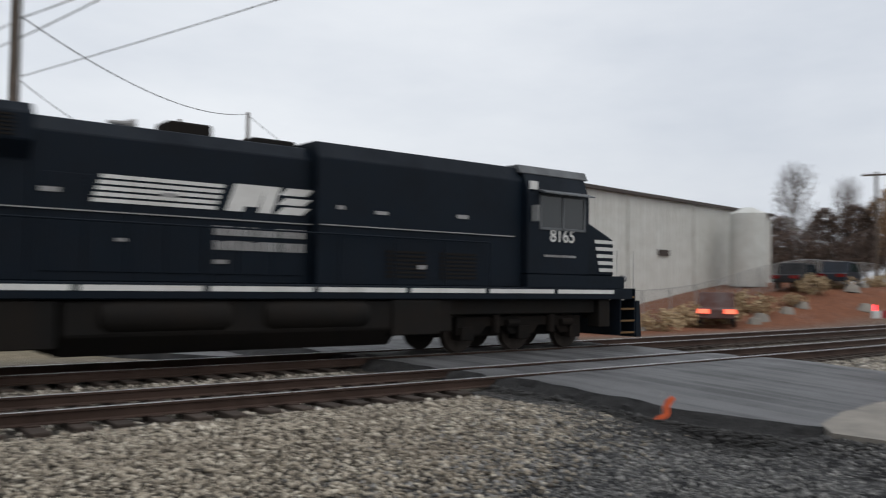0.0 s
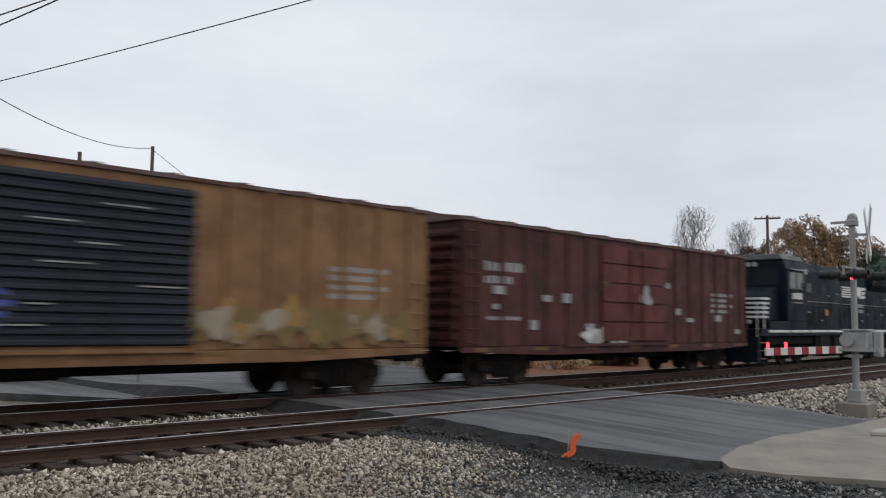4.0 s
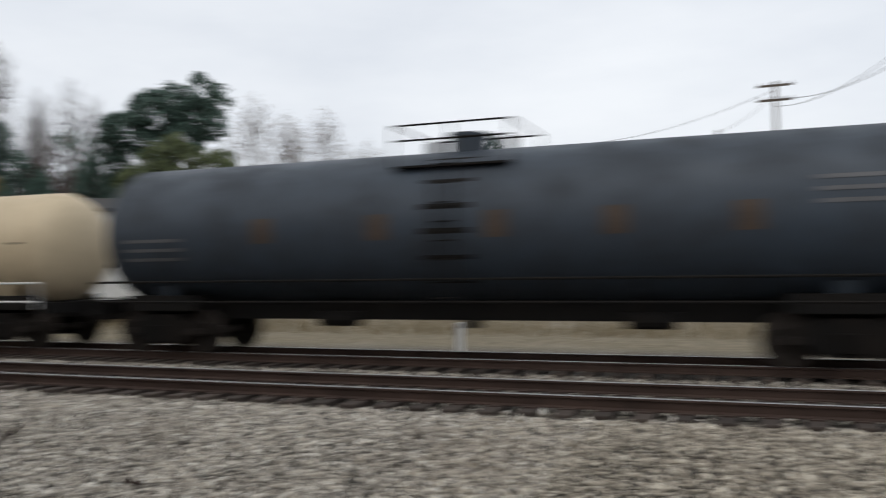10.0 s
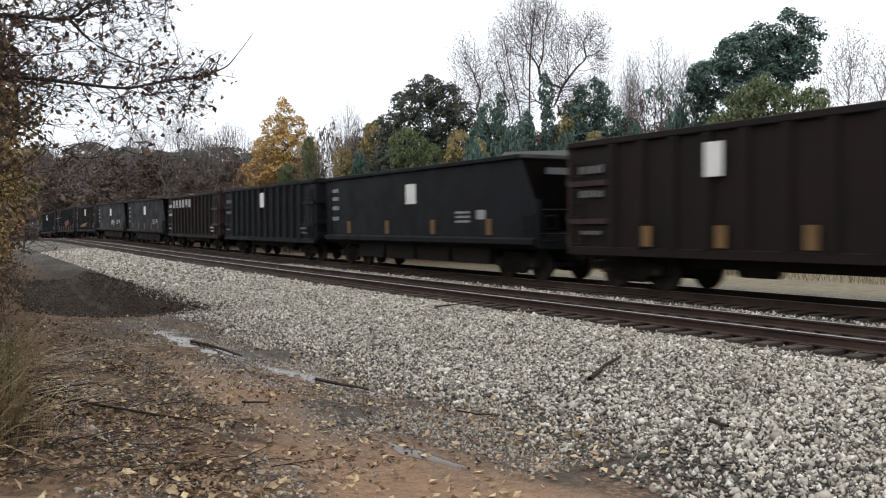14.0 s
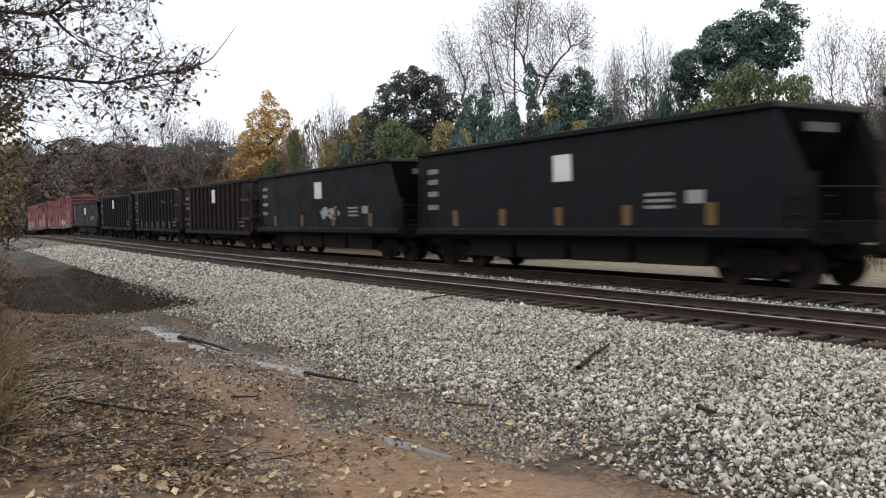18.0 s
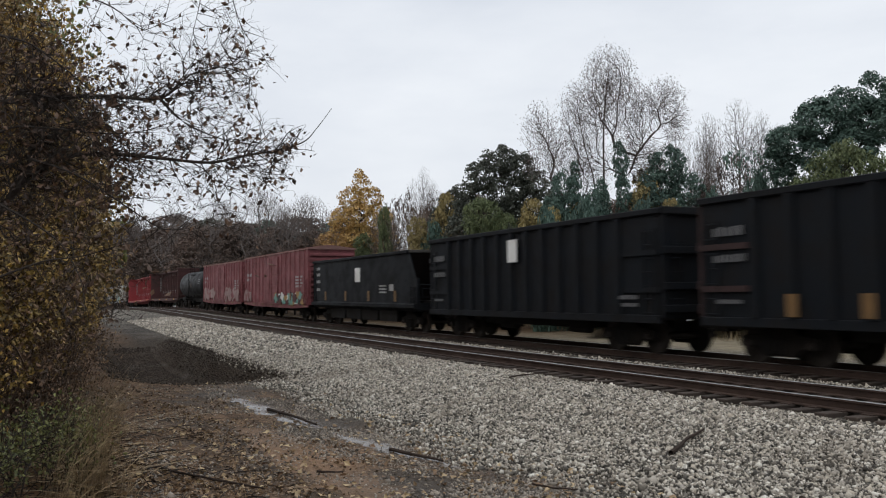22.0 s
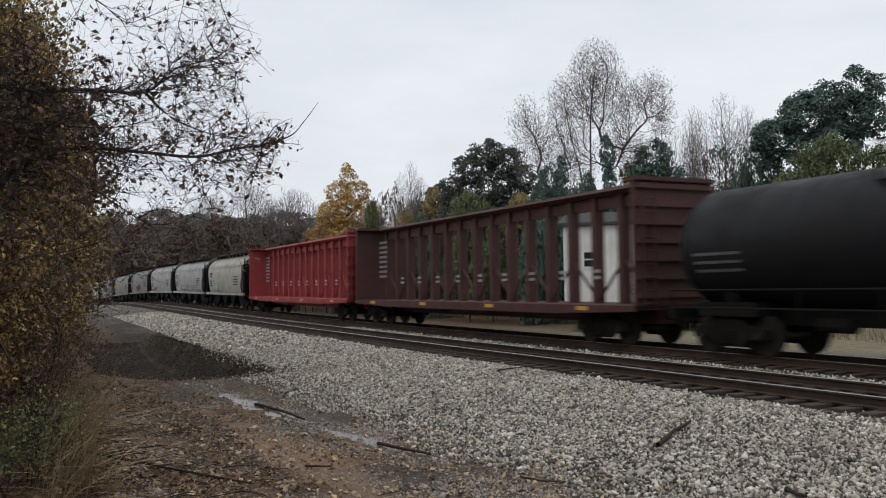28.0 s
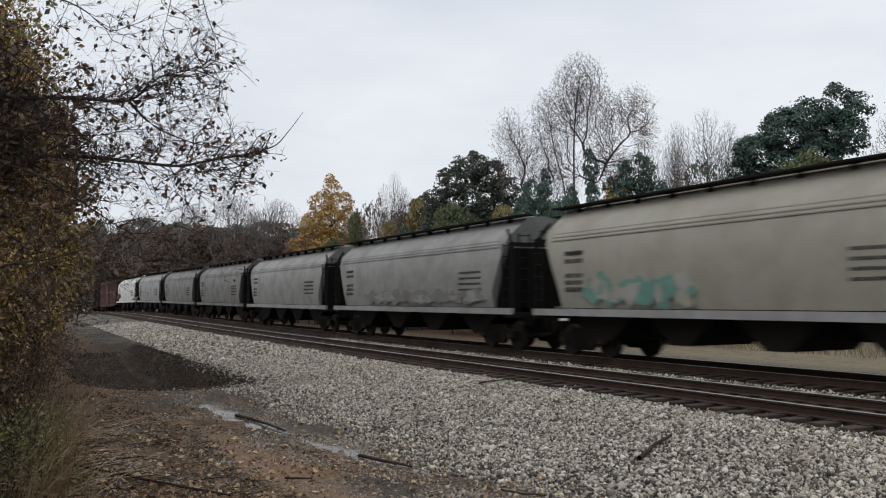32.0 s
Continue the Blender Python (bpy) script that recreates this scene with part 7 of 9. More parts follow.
    column = clump_tree(23, trunk1, [(0, 0, 7.4, 0.5, 0.5, 1.1), (0.2, 0, 5.8, 0.6, 0.6, 1.2), (-0.1, 0, 4.0, 0.7, 0.7, 1.3), (0.1, 0, 2.0, 0.9, 0.9, 1.6)], "trunk wrapped in a column of ivy", "leaf_ivy", 0.07, 0.32, 1.3, 26, limbs=80)
    for az, top, half, r, t in ((90.15, 10.4, 0.75, 54.5, 0), (93.2, 9.2, 0.7, 54.5, 90), (91.4, 8.0, 0.7, 54, 40)):
        grow(column, az, top, half, r, t)
    # a brown twiggy arch of vines and low mounds of ivy
    arch = clump_tree(25, [[(-2.4, 0, -0.2), (-2.0, 0, 4), (-0.6, 0, 6.4)], [(2.2, 0, -0.2), (2.0, 0, 4), (0.6, 0, 6.4)], [(0, 0, -0.2), (0, 0, 4), (0.2, 0, 6.2)]], [(0, 0, 6.2, 1.3, 1.0, 0.5), (-1.5, 0, 5.4, 1.0, 1.0, 0.7), (1.6, 0, 5.3, 1.0, 1.0, 0.6), (0, 0.3, 3.4, 2.4, 1.4, 2.4)],
                      "brown vine thicket arching over a dead tree", "leaf_mauve", 0.06, 0.45, 0.9, 16, limbs=1400, fine=0.009, extra=([(0.8, -0.2, 6.5, 1.2, 0.9, 0.35), (1.9, -0.2, 5.6, 0.7, 0.8, 0.4)], "leaf_ivy", 0.075))
    for az, top, half, r, t in ((83.2, 9.0, 2.0, 56, 0), (85.4, 7.0, 1.4, 58, 180), (100.4, 5.9, 1.6, 62, 40)):
        grow(arch, az, top, half, r, t)
    mound = clump_tree(32, [[(0, 0, -0.2), (0.2, 0, 1.4), (0, 0, 2.2)], [(0.5, 0.2, -0.2), (1.2, 0.2, 1.0), (1.7, 0.2, 1.6)]], [(0, 0, 2.0, 1.8, 1.3, 0.9), (-1.5, 0, 1.4, 1.3, 1.2, 0.9), (1.6, 0, 1.5, 1.3, 1.2, 0.8), (0, -0.5, 0.8, 2.4, 1.4, 1.0)],
                       "low mound of dark green ivy", "leaf_ivy", 0.075, 0.45, 1.5, 34, limbs=120, name="shrub", category="shrub")
    for k, (az, top, half, r) in enumerate(((81.4, 7.5, 1.8, 53), (84.4, 6.4, 1.8, 54), (79.2, 6.6, 1.8, 50), (88.9, 6.0, 1.8, 52), (92.6, 6.3, 2.0, 50), (95.0, 5.6, 1.8, 50), (86.4, 5.6, 1.6, 52), (102.6, 4.9, 1.6, 62), (-33.4, 3.6, 2.0, 90), (-35.2, 3.7, 2.0, 90), (-37.2, 3.8, 2.0, 88), (-39.2, 3.8, 2.0, 86), (-41.4, 3.8, 2.0, 84))):
        grow(mound, az, top, half, r, 50 * k)
    thick = clump_tree(31, [[(x, 0.2 * (i % 3), -0.2), (x * 1.1, 0, 1.4), (x * 1.3, 0, 2.6)] for i, x in enumerate((-2.6, -1.6, -0.6, 0.5, 1.5, 2.5))], [(0, 0, 2.0, 2.2, 1.5, 1.3), (-2.2, 0, 1.7, 1.6, 1.4, 1.2), (2.3, 0, 1.6, 1.6, 1.4, 1.2)],
                       "leafless brown thicket at the wood's edge", "leaf_rust", 0.06, 0.4, 0.8, 16, limbs=1300, fine=0.009, name="shrub", category="shrub")
    for k in range(46):
        az = 62 + 63 * k / 45 + rnd.uniform(-0.5, 0.5)
        grow(thick, az, rnd.uniform(4.4, 5.8) if az < 104 else rnd.uniform(2.6, 3.8), rnd.uniform(1.9, 2.8), 58 + 0.35 * (az - 62), rnd.uniform(0, 360))
    for k in range(12):
        grow(thick, -18 - 2.2 * k, rnd.uniform(2.6, 3.6), 2.0, 88 if k < 6 else 100, rnd.uniform(0, 360))
    # the mixed understorey behind
    under = (rust, ivied, pale, arch, rust, oak, thick)
    for k in range(44):
        az = 62 + 44 * k / 43 + rnd.uniform(-0.4, 0.4)
        grow(under[(3 * k + k // 7) % 7], az, rnd.uniform(5.4, 7.2), rnd.uniform(1.8, 2.6), 66 + rnd.uniform(-3, 9), rnd.uniform(0, 360))
    # the wood that closes the view along the bend
    for k in range(26):
        az = 108 + 21.5 * k / 25
        grow((rust, ivied, rust, grey, rust, oak)[k % 6], az, 4.8 + 0.8 * math.sin(k * 1.9), 2.8, 200 if az < 117 else 300 if az < 124.4 else 360 if az < 126.4 else 430, 47 * k)
    # grey woods far behind everything
    far = Geo()
    for k in range(170):
        az = 60 + 66 * k / 169
        x, y, z = polar(az, clear_of_line(az, 120) + 10 + 8 * noise.noise((k * 0.4, 0, 0)))
        hgt = math.hypot(x, y) * (0.062 + 0.02 * noise.noise((k * 0.6, 2, 0)))
        cyl((x, y, z - 1), (x + rnd.uniform(-1, 1), y, z + hgt), 0.2, 0.03, 4, far)
        for j in range(22):
            a, b, q = rnd.uniform(0.2, 1), rnd.uniform(0, 6.28), rnd.uniform(1.2, 2.6)
            p = (x + rnd.uniform(-0.6, 0.6), y, z + hgt * a * 0.9)
            cyl(p, (p[0] + q * math.cos(b), p[1] + q * math.sin(b), p[2] + rnd.uniform(0.8, 2.2)), 0.05, 0.012, 3, far)
    solid("distant_woods", far, "bark_mid", "grey leafless woods in the distance", "woods", "stuff")
    pts = []
    for k in range(26000):
        az = rnd.uniform(60, 126)
        r = clear_of_line(az, 108) + rnd.uniform(0, 26)
        x, y, z = polar(az, r)
        pts.append((x, y, z - 0.5 + abs(rnd.gauss(0, 1)) * r * 0.024))
    ob = new("distant_undergrowth", leaf_mesh("distant_undergrowth", pts, 0.26, "leaf_rust", rnd))
    tagged(ob, "dull brown undergrowth below the distant woods", "undergrowth", kind="stuff")


def build_near_tree():
    """The tree beside the path, whose lower limbs hang over the view."""
    rnd = random.Random(8)
    ob = thing("tree", pose(-7.4, -2.4, ground_z(-7.4, -2.4)), "leaning tree with low spreading limbs and withered leaves", "tree")
    ox, oy, oz = ob.matrix_basis.translation
    trunk = Geo()
    tp = chain([(0, 0, -0.3), (0.1, 0.2, 1.2), (0.25, 0.7, 2.4), (0.3, 0.9, 3.6), (0.2, 1.1, 5.4)], 4)
    limb_tube(trunk, tp, [0.17 * (1 - 0.75 * k / (len(tp) - 1)) for k in range(len(tp))], 10)
    part("trunk", trunk, "bark_dark", ob, smooth=True)
    limbs = [
        ([(-7.29, -0.41, 3.17), (-7.09, 0.41, 3.28), (-6.93, 0.95, 3.28), (-6.80, 1.17, 3.46), (-6.63, 1.53, 3.54)], 0.026),
        ([(-6.93, 0.95, 3.28), (-6.81, 1.13, 3.07), (-6.65, 1.40, 2.93), (-6.61, 1.61, 2.91)], 0.014),
        ([(-7.19, -0.39, 2.11), (-7.20, -0.17, 2.35), (-7.10, -0.00, 2.61), (-7.10, 0.04, 2.79), (-7.10, 0.09, 3.11), (-7.10, 0.05, 3.41)], 0.042),
        ([(-7.10, -0.00, 2.63), (-7.00, 0.23, 2.76), (-6.88, 0.50, 2.80), (-6.74, 0.92, 2.77), (-6.63, 1.28, 2.74), (-6.52, 1.52, 2.79), (-6.42, 1.74, 2.83), (-6.31, 1.93, 2.89), (-6.28, 2.03, 3.00), (-6.24, 2.14, 3.16)], 0.024),
        ([(-6.90, 0.05, 2.73), (-6.69, 0.30, 2.62), (-6.58, 0.50, 2.49), (-6.46, 0.72, 2.32), (-6.43, 0.92, 2.20), (-6.40, 1.13, 2.22), (-6.37, 1.32, 2.33)], 0.011),
        ([(-7.17, 1.35, 4.73), (-7.08, 1.30, 4.25), (-7.09, 1.26, 4.01), (-7.10, 1.20, 3.74)], 0.008),
        ([(-7.15, 1.48, 4.74), (-7.03, 1.55, 4.18), (-7.01, 1.66, 3.89), (-6.96, 1.84, 3.69)], 0.008),
        ([(-7.19, -0.41, 3.79), (-7.00, -0.18, 3.66), (-6.90, 0.03, 3.59), (-6.79, 0.29, 3.38), (-6.78, 0.45, 3.24), (-6.67, 0.63, 3.11)], 0.016),
        ([(-7.00, -0.06, 3.24), (-6.80, 0.11, 3.19), (-6.70, 0.25, 3.12), (-6.59, 0.44, 2.84), (-6.57, 0.58, 2.66), (-6.56, 0.71, 2.41)], 0.011),
        ([(-7.30, -0.12, 4.33), (-7.20, 0.20, 4.17), (-7.07, 0.60, 4.01), (-6.95, 0.82, 3.82), (-6.93, 1.01, 3.93)], 0.014),
        ([(-6.89, -0.38, 2.74), (-6.80, -0.10, 2.93), (-6.80, 0.16, 2.95), (-6.68, 0.58, 2.92), (-6.65, 0.85, 2.97), (-6.60, 1.13, 3.10), (-6.55, 1.42, 3.24)], 0.012),
        ([(-6.60, -0.15, 1.85), (-6.50, 0.13, 1.96), (-6.49, 0.38, 2.00), (-6.46, 0.68, 2.09), (-6.44, 0.87, 2.05)], 0.01),
        ([(-6.79, -0.30, 2.45), (-6.60, -0.01, 2.28), (-6.50, 0.24, 2.08), (-6.39, 0.38, 1.80), (-6.38, 0.49, 1.53)], 0.011),
    ]
    tips = []
    twigs = Geo()

    def heading(p):
        return math.degrees(math.atan2(-(p.x + ox), p.y + oy)) + LINE

    def twig(p, d, ln, r, lev):
        pts = [p]
        dd = d
        for k in range(3):
            dd = (dd + Vector((rnd.gauss(0, 0.3), rnd.gauss(0, 0.3), rnd.gauss(0.03, 0.26)))).normalized()
            pts.append(pts[-1] + dd * ln / 3)
        low = 110.2 if pts[-1].z + oz < 3.05 else 112.2
        if heading(pts[-1]) < low + 2.6 * rnd.random() or heading(pts[1]) < low - 0.6:
            return
        limb_tube(twigs, pts, [r, r * 0.8, r * 0.55, r * 0.25], 3)
        tips.extend(pts[2:])
        if lev < 3:
            for _ in range(4 if lev < 2 else 2):
                k = rnd.choice((1, 2, 3))
                out = Vector((rnd.gauss(0, 0.7), rnd.gauss(0.25, 0.7), rnd.gauss(0.08, 0.6)))
                twig(pts[k], (dd * 0.5 + out.normalized() * 0.6).normalized(), ln * rnd.uniform(0.5, 0.8), r * 0.6, lev + 1)

    for pts, r in limbs:
        L = chain([(a - ox, b - oy, c - oz) for a, b, c in pts], 5)
        g = Geo()
        limb_tube(g, L, [r * (1 - 0.92 * (k / (len(L) - 1)) ** 0.7) for k in range(len(L))], 6)
        part("limb", g, "bark_dark", ob, smooth=True)
        for k in range(3, len(L) - 1):
            for _ in range(2 if r > 0.02 else 1):
                d = (L[k + 1] - L[k]).normalized()
                out = Vector((rnd.gauss(0, 0.5), rnd.gauss(0.15, 0.5), rnd.gauss(0.1, 0.7))).normalized()
                twig(L[k], (d * 0.55 + out * 0.65).normalized(), rnd.uniform(0.2, 0.4), max(r * 0.24, 0.0035), 0 if r > 0.02 else 1)
    tagged(part("twig_spray", twigs, "bark_dark", ob), kind="stuff")
    pts = [(p.x + rnd.gauss(0, 0.02), p.y + rnd.gauss(0, 0.02), p.z + rnd.gauss(-0.02, 0.02)) for p in tips if rnd.random() < (0.24 if p.y + oy < 0.7 else 0.13)]
    part("withered_leaves", leaf_mesh("withered_leaves", pts, 0.026, "leaf_withered", rnd), None, ob)
    # thicket below and behind it
    def shrub_stems(seed, n, wide, tall_):
        r = random.Random(seed)
        return [[(r.uniform(-0.5, 0.5) * wide, r.uniform(-0.5, 0.5) * wide, -0.2), (r.uniform(-0.7, 0.7) * wide, r.uniform(-0.7, 0.7) * wide, tall_ * 0.4), (r.uniform(-1, 1) * wide, r.uniform(-1, 1) * wide, tall_ * r.uniform(0.6, 0.95))] for _ in range(n)]
    kinds = []
    for seed, leaf, per, size, label in ((41, "leaf_scrub", 3, 0.032, "tangled scrub with small yellow autumn leaves"), (44, "leaf_brown", 2, 0.03, "tangled brown scrub with withered leaves"), (45, "leaf_litter", 3, 0.03, "leafless twiggy scrub with last tan leaves"), (46, "leaf_olive", 3, 0.032, "tangled scrub with dull green leaves")):
        kinds.append(tree_kind(seed, shrub_stems(seed, 14, 1.0, 2.6), dome(seed, 3.0, 1.5, 0.1, 10, 0.5), 1300, "bark_brown", leaf, per, size, 0.09, label, 0.0032, "shrub", "shrub", 0.2, 0.5))
    spots = [(-9.6, -1.0, 1.0), (-11.2, -0.5, 1.1), (-13.4, -0.2, 1.25), (-15.6, -0.4, 1.45), (-18.5, -0.2, 1.6), (-21.8, 0.2, 1.7), (-26, 0.2, 1.9), (-31, 0.4, 2.2), (-37, 0.6, 2.4), (-44, 0.8, 2.6), (-52, 0.6, 2.8), (-10.4, -2.6, 1.5), (-14.5, -2.8, 1.9), (-20, -3, 2.3), (-62, 1.0, 3.0), (-74, 1.0, 3.3),
             (-12.2, -1.3, 1.5), (-16.8, -1.2, 1.8), (-23.8, -0.8, 2.2), (-28.5, -0.6, 2.4), (-10.6, -0.9, 0.8), (-9.0, -1.5, 0.9), (-12.6, 0.3, 0.7), (-17.2, 0.6, 0.8), (-24.0, 1.0, 0.9), (-34, -0.8, 2.8), (-14.4, 0.4, 0.75), (-20.4, 0.9, 0.85)]
    used = set()
    for k, (x, y, s) in enumerate(spots):
        q = (0, 1, 2, 0, 3, 2, 0)[k % 7]
        m = Matrix.LocRotScale((x, y, ground_z(x, y) - 0.05), Euler((0, 0, 1.7 * k)), (s * 0.9, s * 0.9, s))
        if q not in used:
            used.add(q)
            kinds[q].matrix_basis = m
        else:
            copy_thing(kinds[q], m)
    tall = tree_kind(42, shrub_stems(42, 4, 0.7, 6.5), dome(42, 7.6, 2.1, 0.6, 14, 0.42), 2200, "bark_brown", "leaf_scrub_dull", 2, 0.036, 0.12, "young tree with thinning brown leaves", 0.0042, pull=0.3)
    tall2 = tree_kind(47, shrub_stems(47, 4, 0.7, 6.0), dome(47, 7.2, 2.2, 0.6, 14, 0.42), 2000, "bark_brown", "leaf_scrub", 3, 0.036, 0.13, "young tree with thinning yellow leaves", 0.0042, pull=0.3)
    spots = [(-12.0, -0.7, 0.95), (-15.0, -0.2, 1.0), (-19.0, 0.3, 1.0), (-24.5, 0.9, 1.05), (-10.2, -1.6, 0.9), (-31.0, 1.0, 1.1), (-39.0, 0.0, 1.15), (-50.0, 0.2, 1.2), (-64.0, 0.0, 1.3), (-82, 0.0, 1.4), (-100, -1, 1.4), (-13.4, -3.0, 1.1), (-17.6, -2.8, 1.15)]
    first = {}
    for k, (x, y, s) in enumerate(spots):
        src = tall2 if k in (1, 2, 3, 5, 6, 8) else tall
        m = Matrix.LocRotScale((x, y, ground_z(x, y) - 0.05), Euler((0, 0, 2.1 * k)), (s, s, s))
        if src.name in first:
            copy_thing(src, m)
        else:
            first[src.name] = 1
            src.matrix_basis = m
    hedge = clump_tree(61, shrub_stems(61, 8, 1.0, 5.5), dome(61, 7.6, 2.4, 0.2, 13, 0.42), "dense brown and olive roadside thicket", "leaf_scrub_dull", 0.042, 0.36, 1.2, 26, "bark_dark", 700, 0.006)
    for k, (x, y, s) in enumerate(((-13.0, -3.2, 1.0), (-17.0, -2.4, 1.0), (-21.5, -1.6, 1.0), (-27.0, -1.0, 1.05), (-10.5, -3.6, 1.35), (-34.0, -0.4, 1.1), (-43.0, -0.2, 1.2), (-8.6, -4.0, 1.3), (-55.0, 0.0, 1.3), (-15.5, -1.0, 1.15), (-19.2, -0.7, 1.25), (-12.6, -2.0, 1.1))):
        m = Matrix.LocRotScale((x, y, ground_z(x, y) - 0.05), Euler((0, 0, 1.3 * k)), (s, s, s))
        if k == 0:
            hedge.matrix_basis = m
        else:
            copy_thing(hedge, m)
    gold = clump_tree(62, shrub_stems(62, 8, 0.8, 3.2), dome(62, 4.2, 1.3, 0.3, 11, 0.42), "tangled shrub in golden and olive autumn leaf", "leaf_golden", 0.03, 0.24, 0.75, 20, "bark_dark", 900, 0.0045)
    for k, (x, y, s) in enumerate(((-14.0, 0.2, 1.0), (-17.2, 0.25, 1.1), (-20.8, 0.4, 1.2), (-12.2, -0.45, 0.95), (-25.5, 0.7, 1.3), (-10.8, -0.9, 0.9))):
        m = Matrix.LocRotScale((x, y, ground_z(x, y) - 0.05), Euler((0, 0, 1.9 * k)), (s, s, s))
        if k == 0:
            gold.matrix_basis = m
        else:
            copy_thing(gold, m)
    vine = tree_kind(43, shrub_stems(43, 10, 0.6, 0.7), dome(43, 0.85, 0.8, 0.0, 8, 0.45), 320, "bark_dark", "leaf_olive", 2, 0.024, 0.07, "low green bramble with small leaves", 0.003, "bramble", "bramble")
    for k, (x, y, s) in enumerate(((-8.6, -0.1, 1.0), (-9.4, 0.2, 1.0), (-8.0, -0.3, 0.9), (-10.4, 0.45, 0.9), (-8.9, 0.3, 0.8))):
        m = Matrix.LocRotScale((x, y, ground_z(x, y)), Euler((0, 0, k)), (s, s, s))
        if k == 0:
            vine.matrix_basis = m
        else:
            copy_thing(vine, m)
    # dry grass stems by the path, upright and fallen
    g = Geo()
    tufts = [(-7.9 - abs(rnd.gauss(0, 3.6)), rnd.gauss(-0.05, 0.2)) for _ in range(110)] + [(-7.3 - abs(rnd.gauss(0, 0.9)), rnd.gauss(-0.05, 0.2)) for _ in range(22)]
    for cx, off in tufts:
        cy = 0.6 + 0.09 * (-cx - 8) + off
        tall_ = rnd.uniform(0.35, 1.25) * (0.35 if off > 0.1 else 1.0)
        for k in range(8):
            x, y = cx + rnd.gauss(0, 0.08), cy + rnd.gauss(0, 0.08)
            z = ground_z(x, y)
            h = tall_ * rnd.uniform(0.5, 1.1)
            lie = rnd.random() < 0.2
            bx, by = rnd.gauss(0, 0.8 if lie else 0.16) * h, rnd.gauss(0.08, 0.8 if lie else 0.16) * h
            hz = h * (0.3 if lie else 1.0)
            w = 0.011
            g.add([(x - w, y, z), (x + w, y, z), (x + bx * 0.4 + w, y + by * 0.4, z + hz * 0.6), (x + bx * 0.4 - w, y + by * 0.4, z + hz * 0.6), (x + bx * 1.3, y + by * 1.3, z + hz * 0.9)], [(0, 1, 2, 3), (3, 2, 4)])
    solid("dry_grass", g, "straw", "dry straw-coloured grass stems beside the path", "grass", "stuff")
    # brown weed stalks, dead twigs lying about
    g = Geo()
    for k in range(560):
        x = -6.6 - abs(rnd.gauss(0, 4.0))
        y = rnd.gauss(0.9 + 0.05 * (-x - 8), 0.75)
        z = ground_z(x, y)
        an, ln = rnd.uniform(0, 6.28), abs(rnd.gauss(0.2, 0.2)) + 0.05
        p = Vector((x, y, z + 0.012))
        q = p + Vector((math.cos(an) * ln, math.sin(an) * ln, rnd.uniform(0, 0.12) * ln))
        limb_tube(g, [p, p.lerp(q, 0.5) + Vector((rnd.gauss(0, 0.03), rnd.gauss(0, 0.03), 0.015)), q], [0.006, 0.005, 0.0025], 3)
    solid("dead_twigs", g, "bark_dark", "dead brown twigs scattered below the scrub", "twigs", "stuff")
    # tussocks across the line
    g = Geo()
    for k in range(5200):
        x = rnd.uniform(-60, 30)
        y = 16.41 + bend(x) + 11.5 + abs(rnd.gauss(0, 2.0))
        z = ground_z(x, y)
        h = rnd.uniform(0.2, 0.75)
        bx, by, w = rnd.gauss(0, 0.3) * h, rnd.gauss(0, 0.3) * h, 0.014
        g.add([(x - w, y, z), (x + w, y, z), (x + bx, y + by, z + h)], [(0, 1, 2)])
    solid("far_grass", g, "field_straw", "pale dry grass across the tracks", "grass", "stuff")
    # fallen leaves
    pts, big = [], []
    for k in range(24000):
        x = -6.0 - abs(rnd.gauss(0, 8))
        y = rnd.gauss(1.3 + 0.05 * (-x - 8), 0.9) if rnd.random() < 0.75 else rnd.uniform(0, 5.6)
        if noise.noise((x * 0.9, y * 0.9, 4)) < rnd.uniform(-0.5, 0.25):
            pts.append((x, y, ground_z(x, y) + 0.02))
    for _ in range(1500):
        x = -5.5 - abs(rnd.gauss(0, 6))
        y = rnd.uniform(0.2, 6.2)
        big.append((x, y, ground_z(x, y) + 0.025))
    tagged(new("large_leaves", leaf_mesh("large_leaves", big, 0.045, "leaf_tan", rnd, True)), "large tan and yellow leaves scattered on the clay", "leaf litter", kind="stuff")
    tagged(new("fallen_leaves", leaf_mesh("fallen_leaves", pts, 0.03, "leaf_litter", rnd, True)), "brown and yellow fallen leaves on the clay", "leaf litter", kind="stuff")


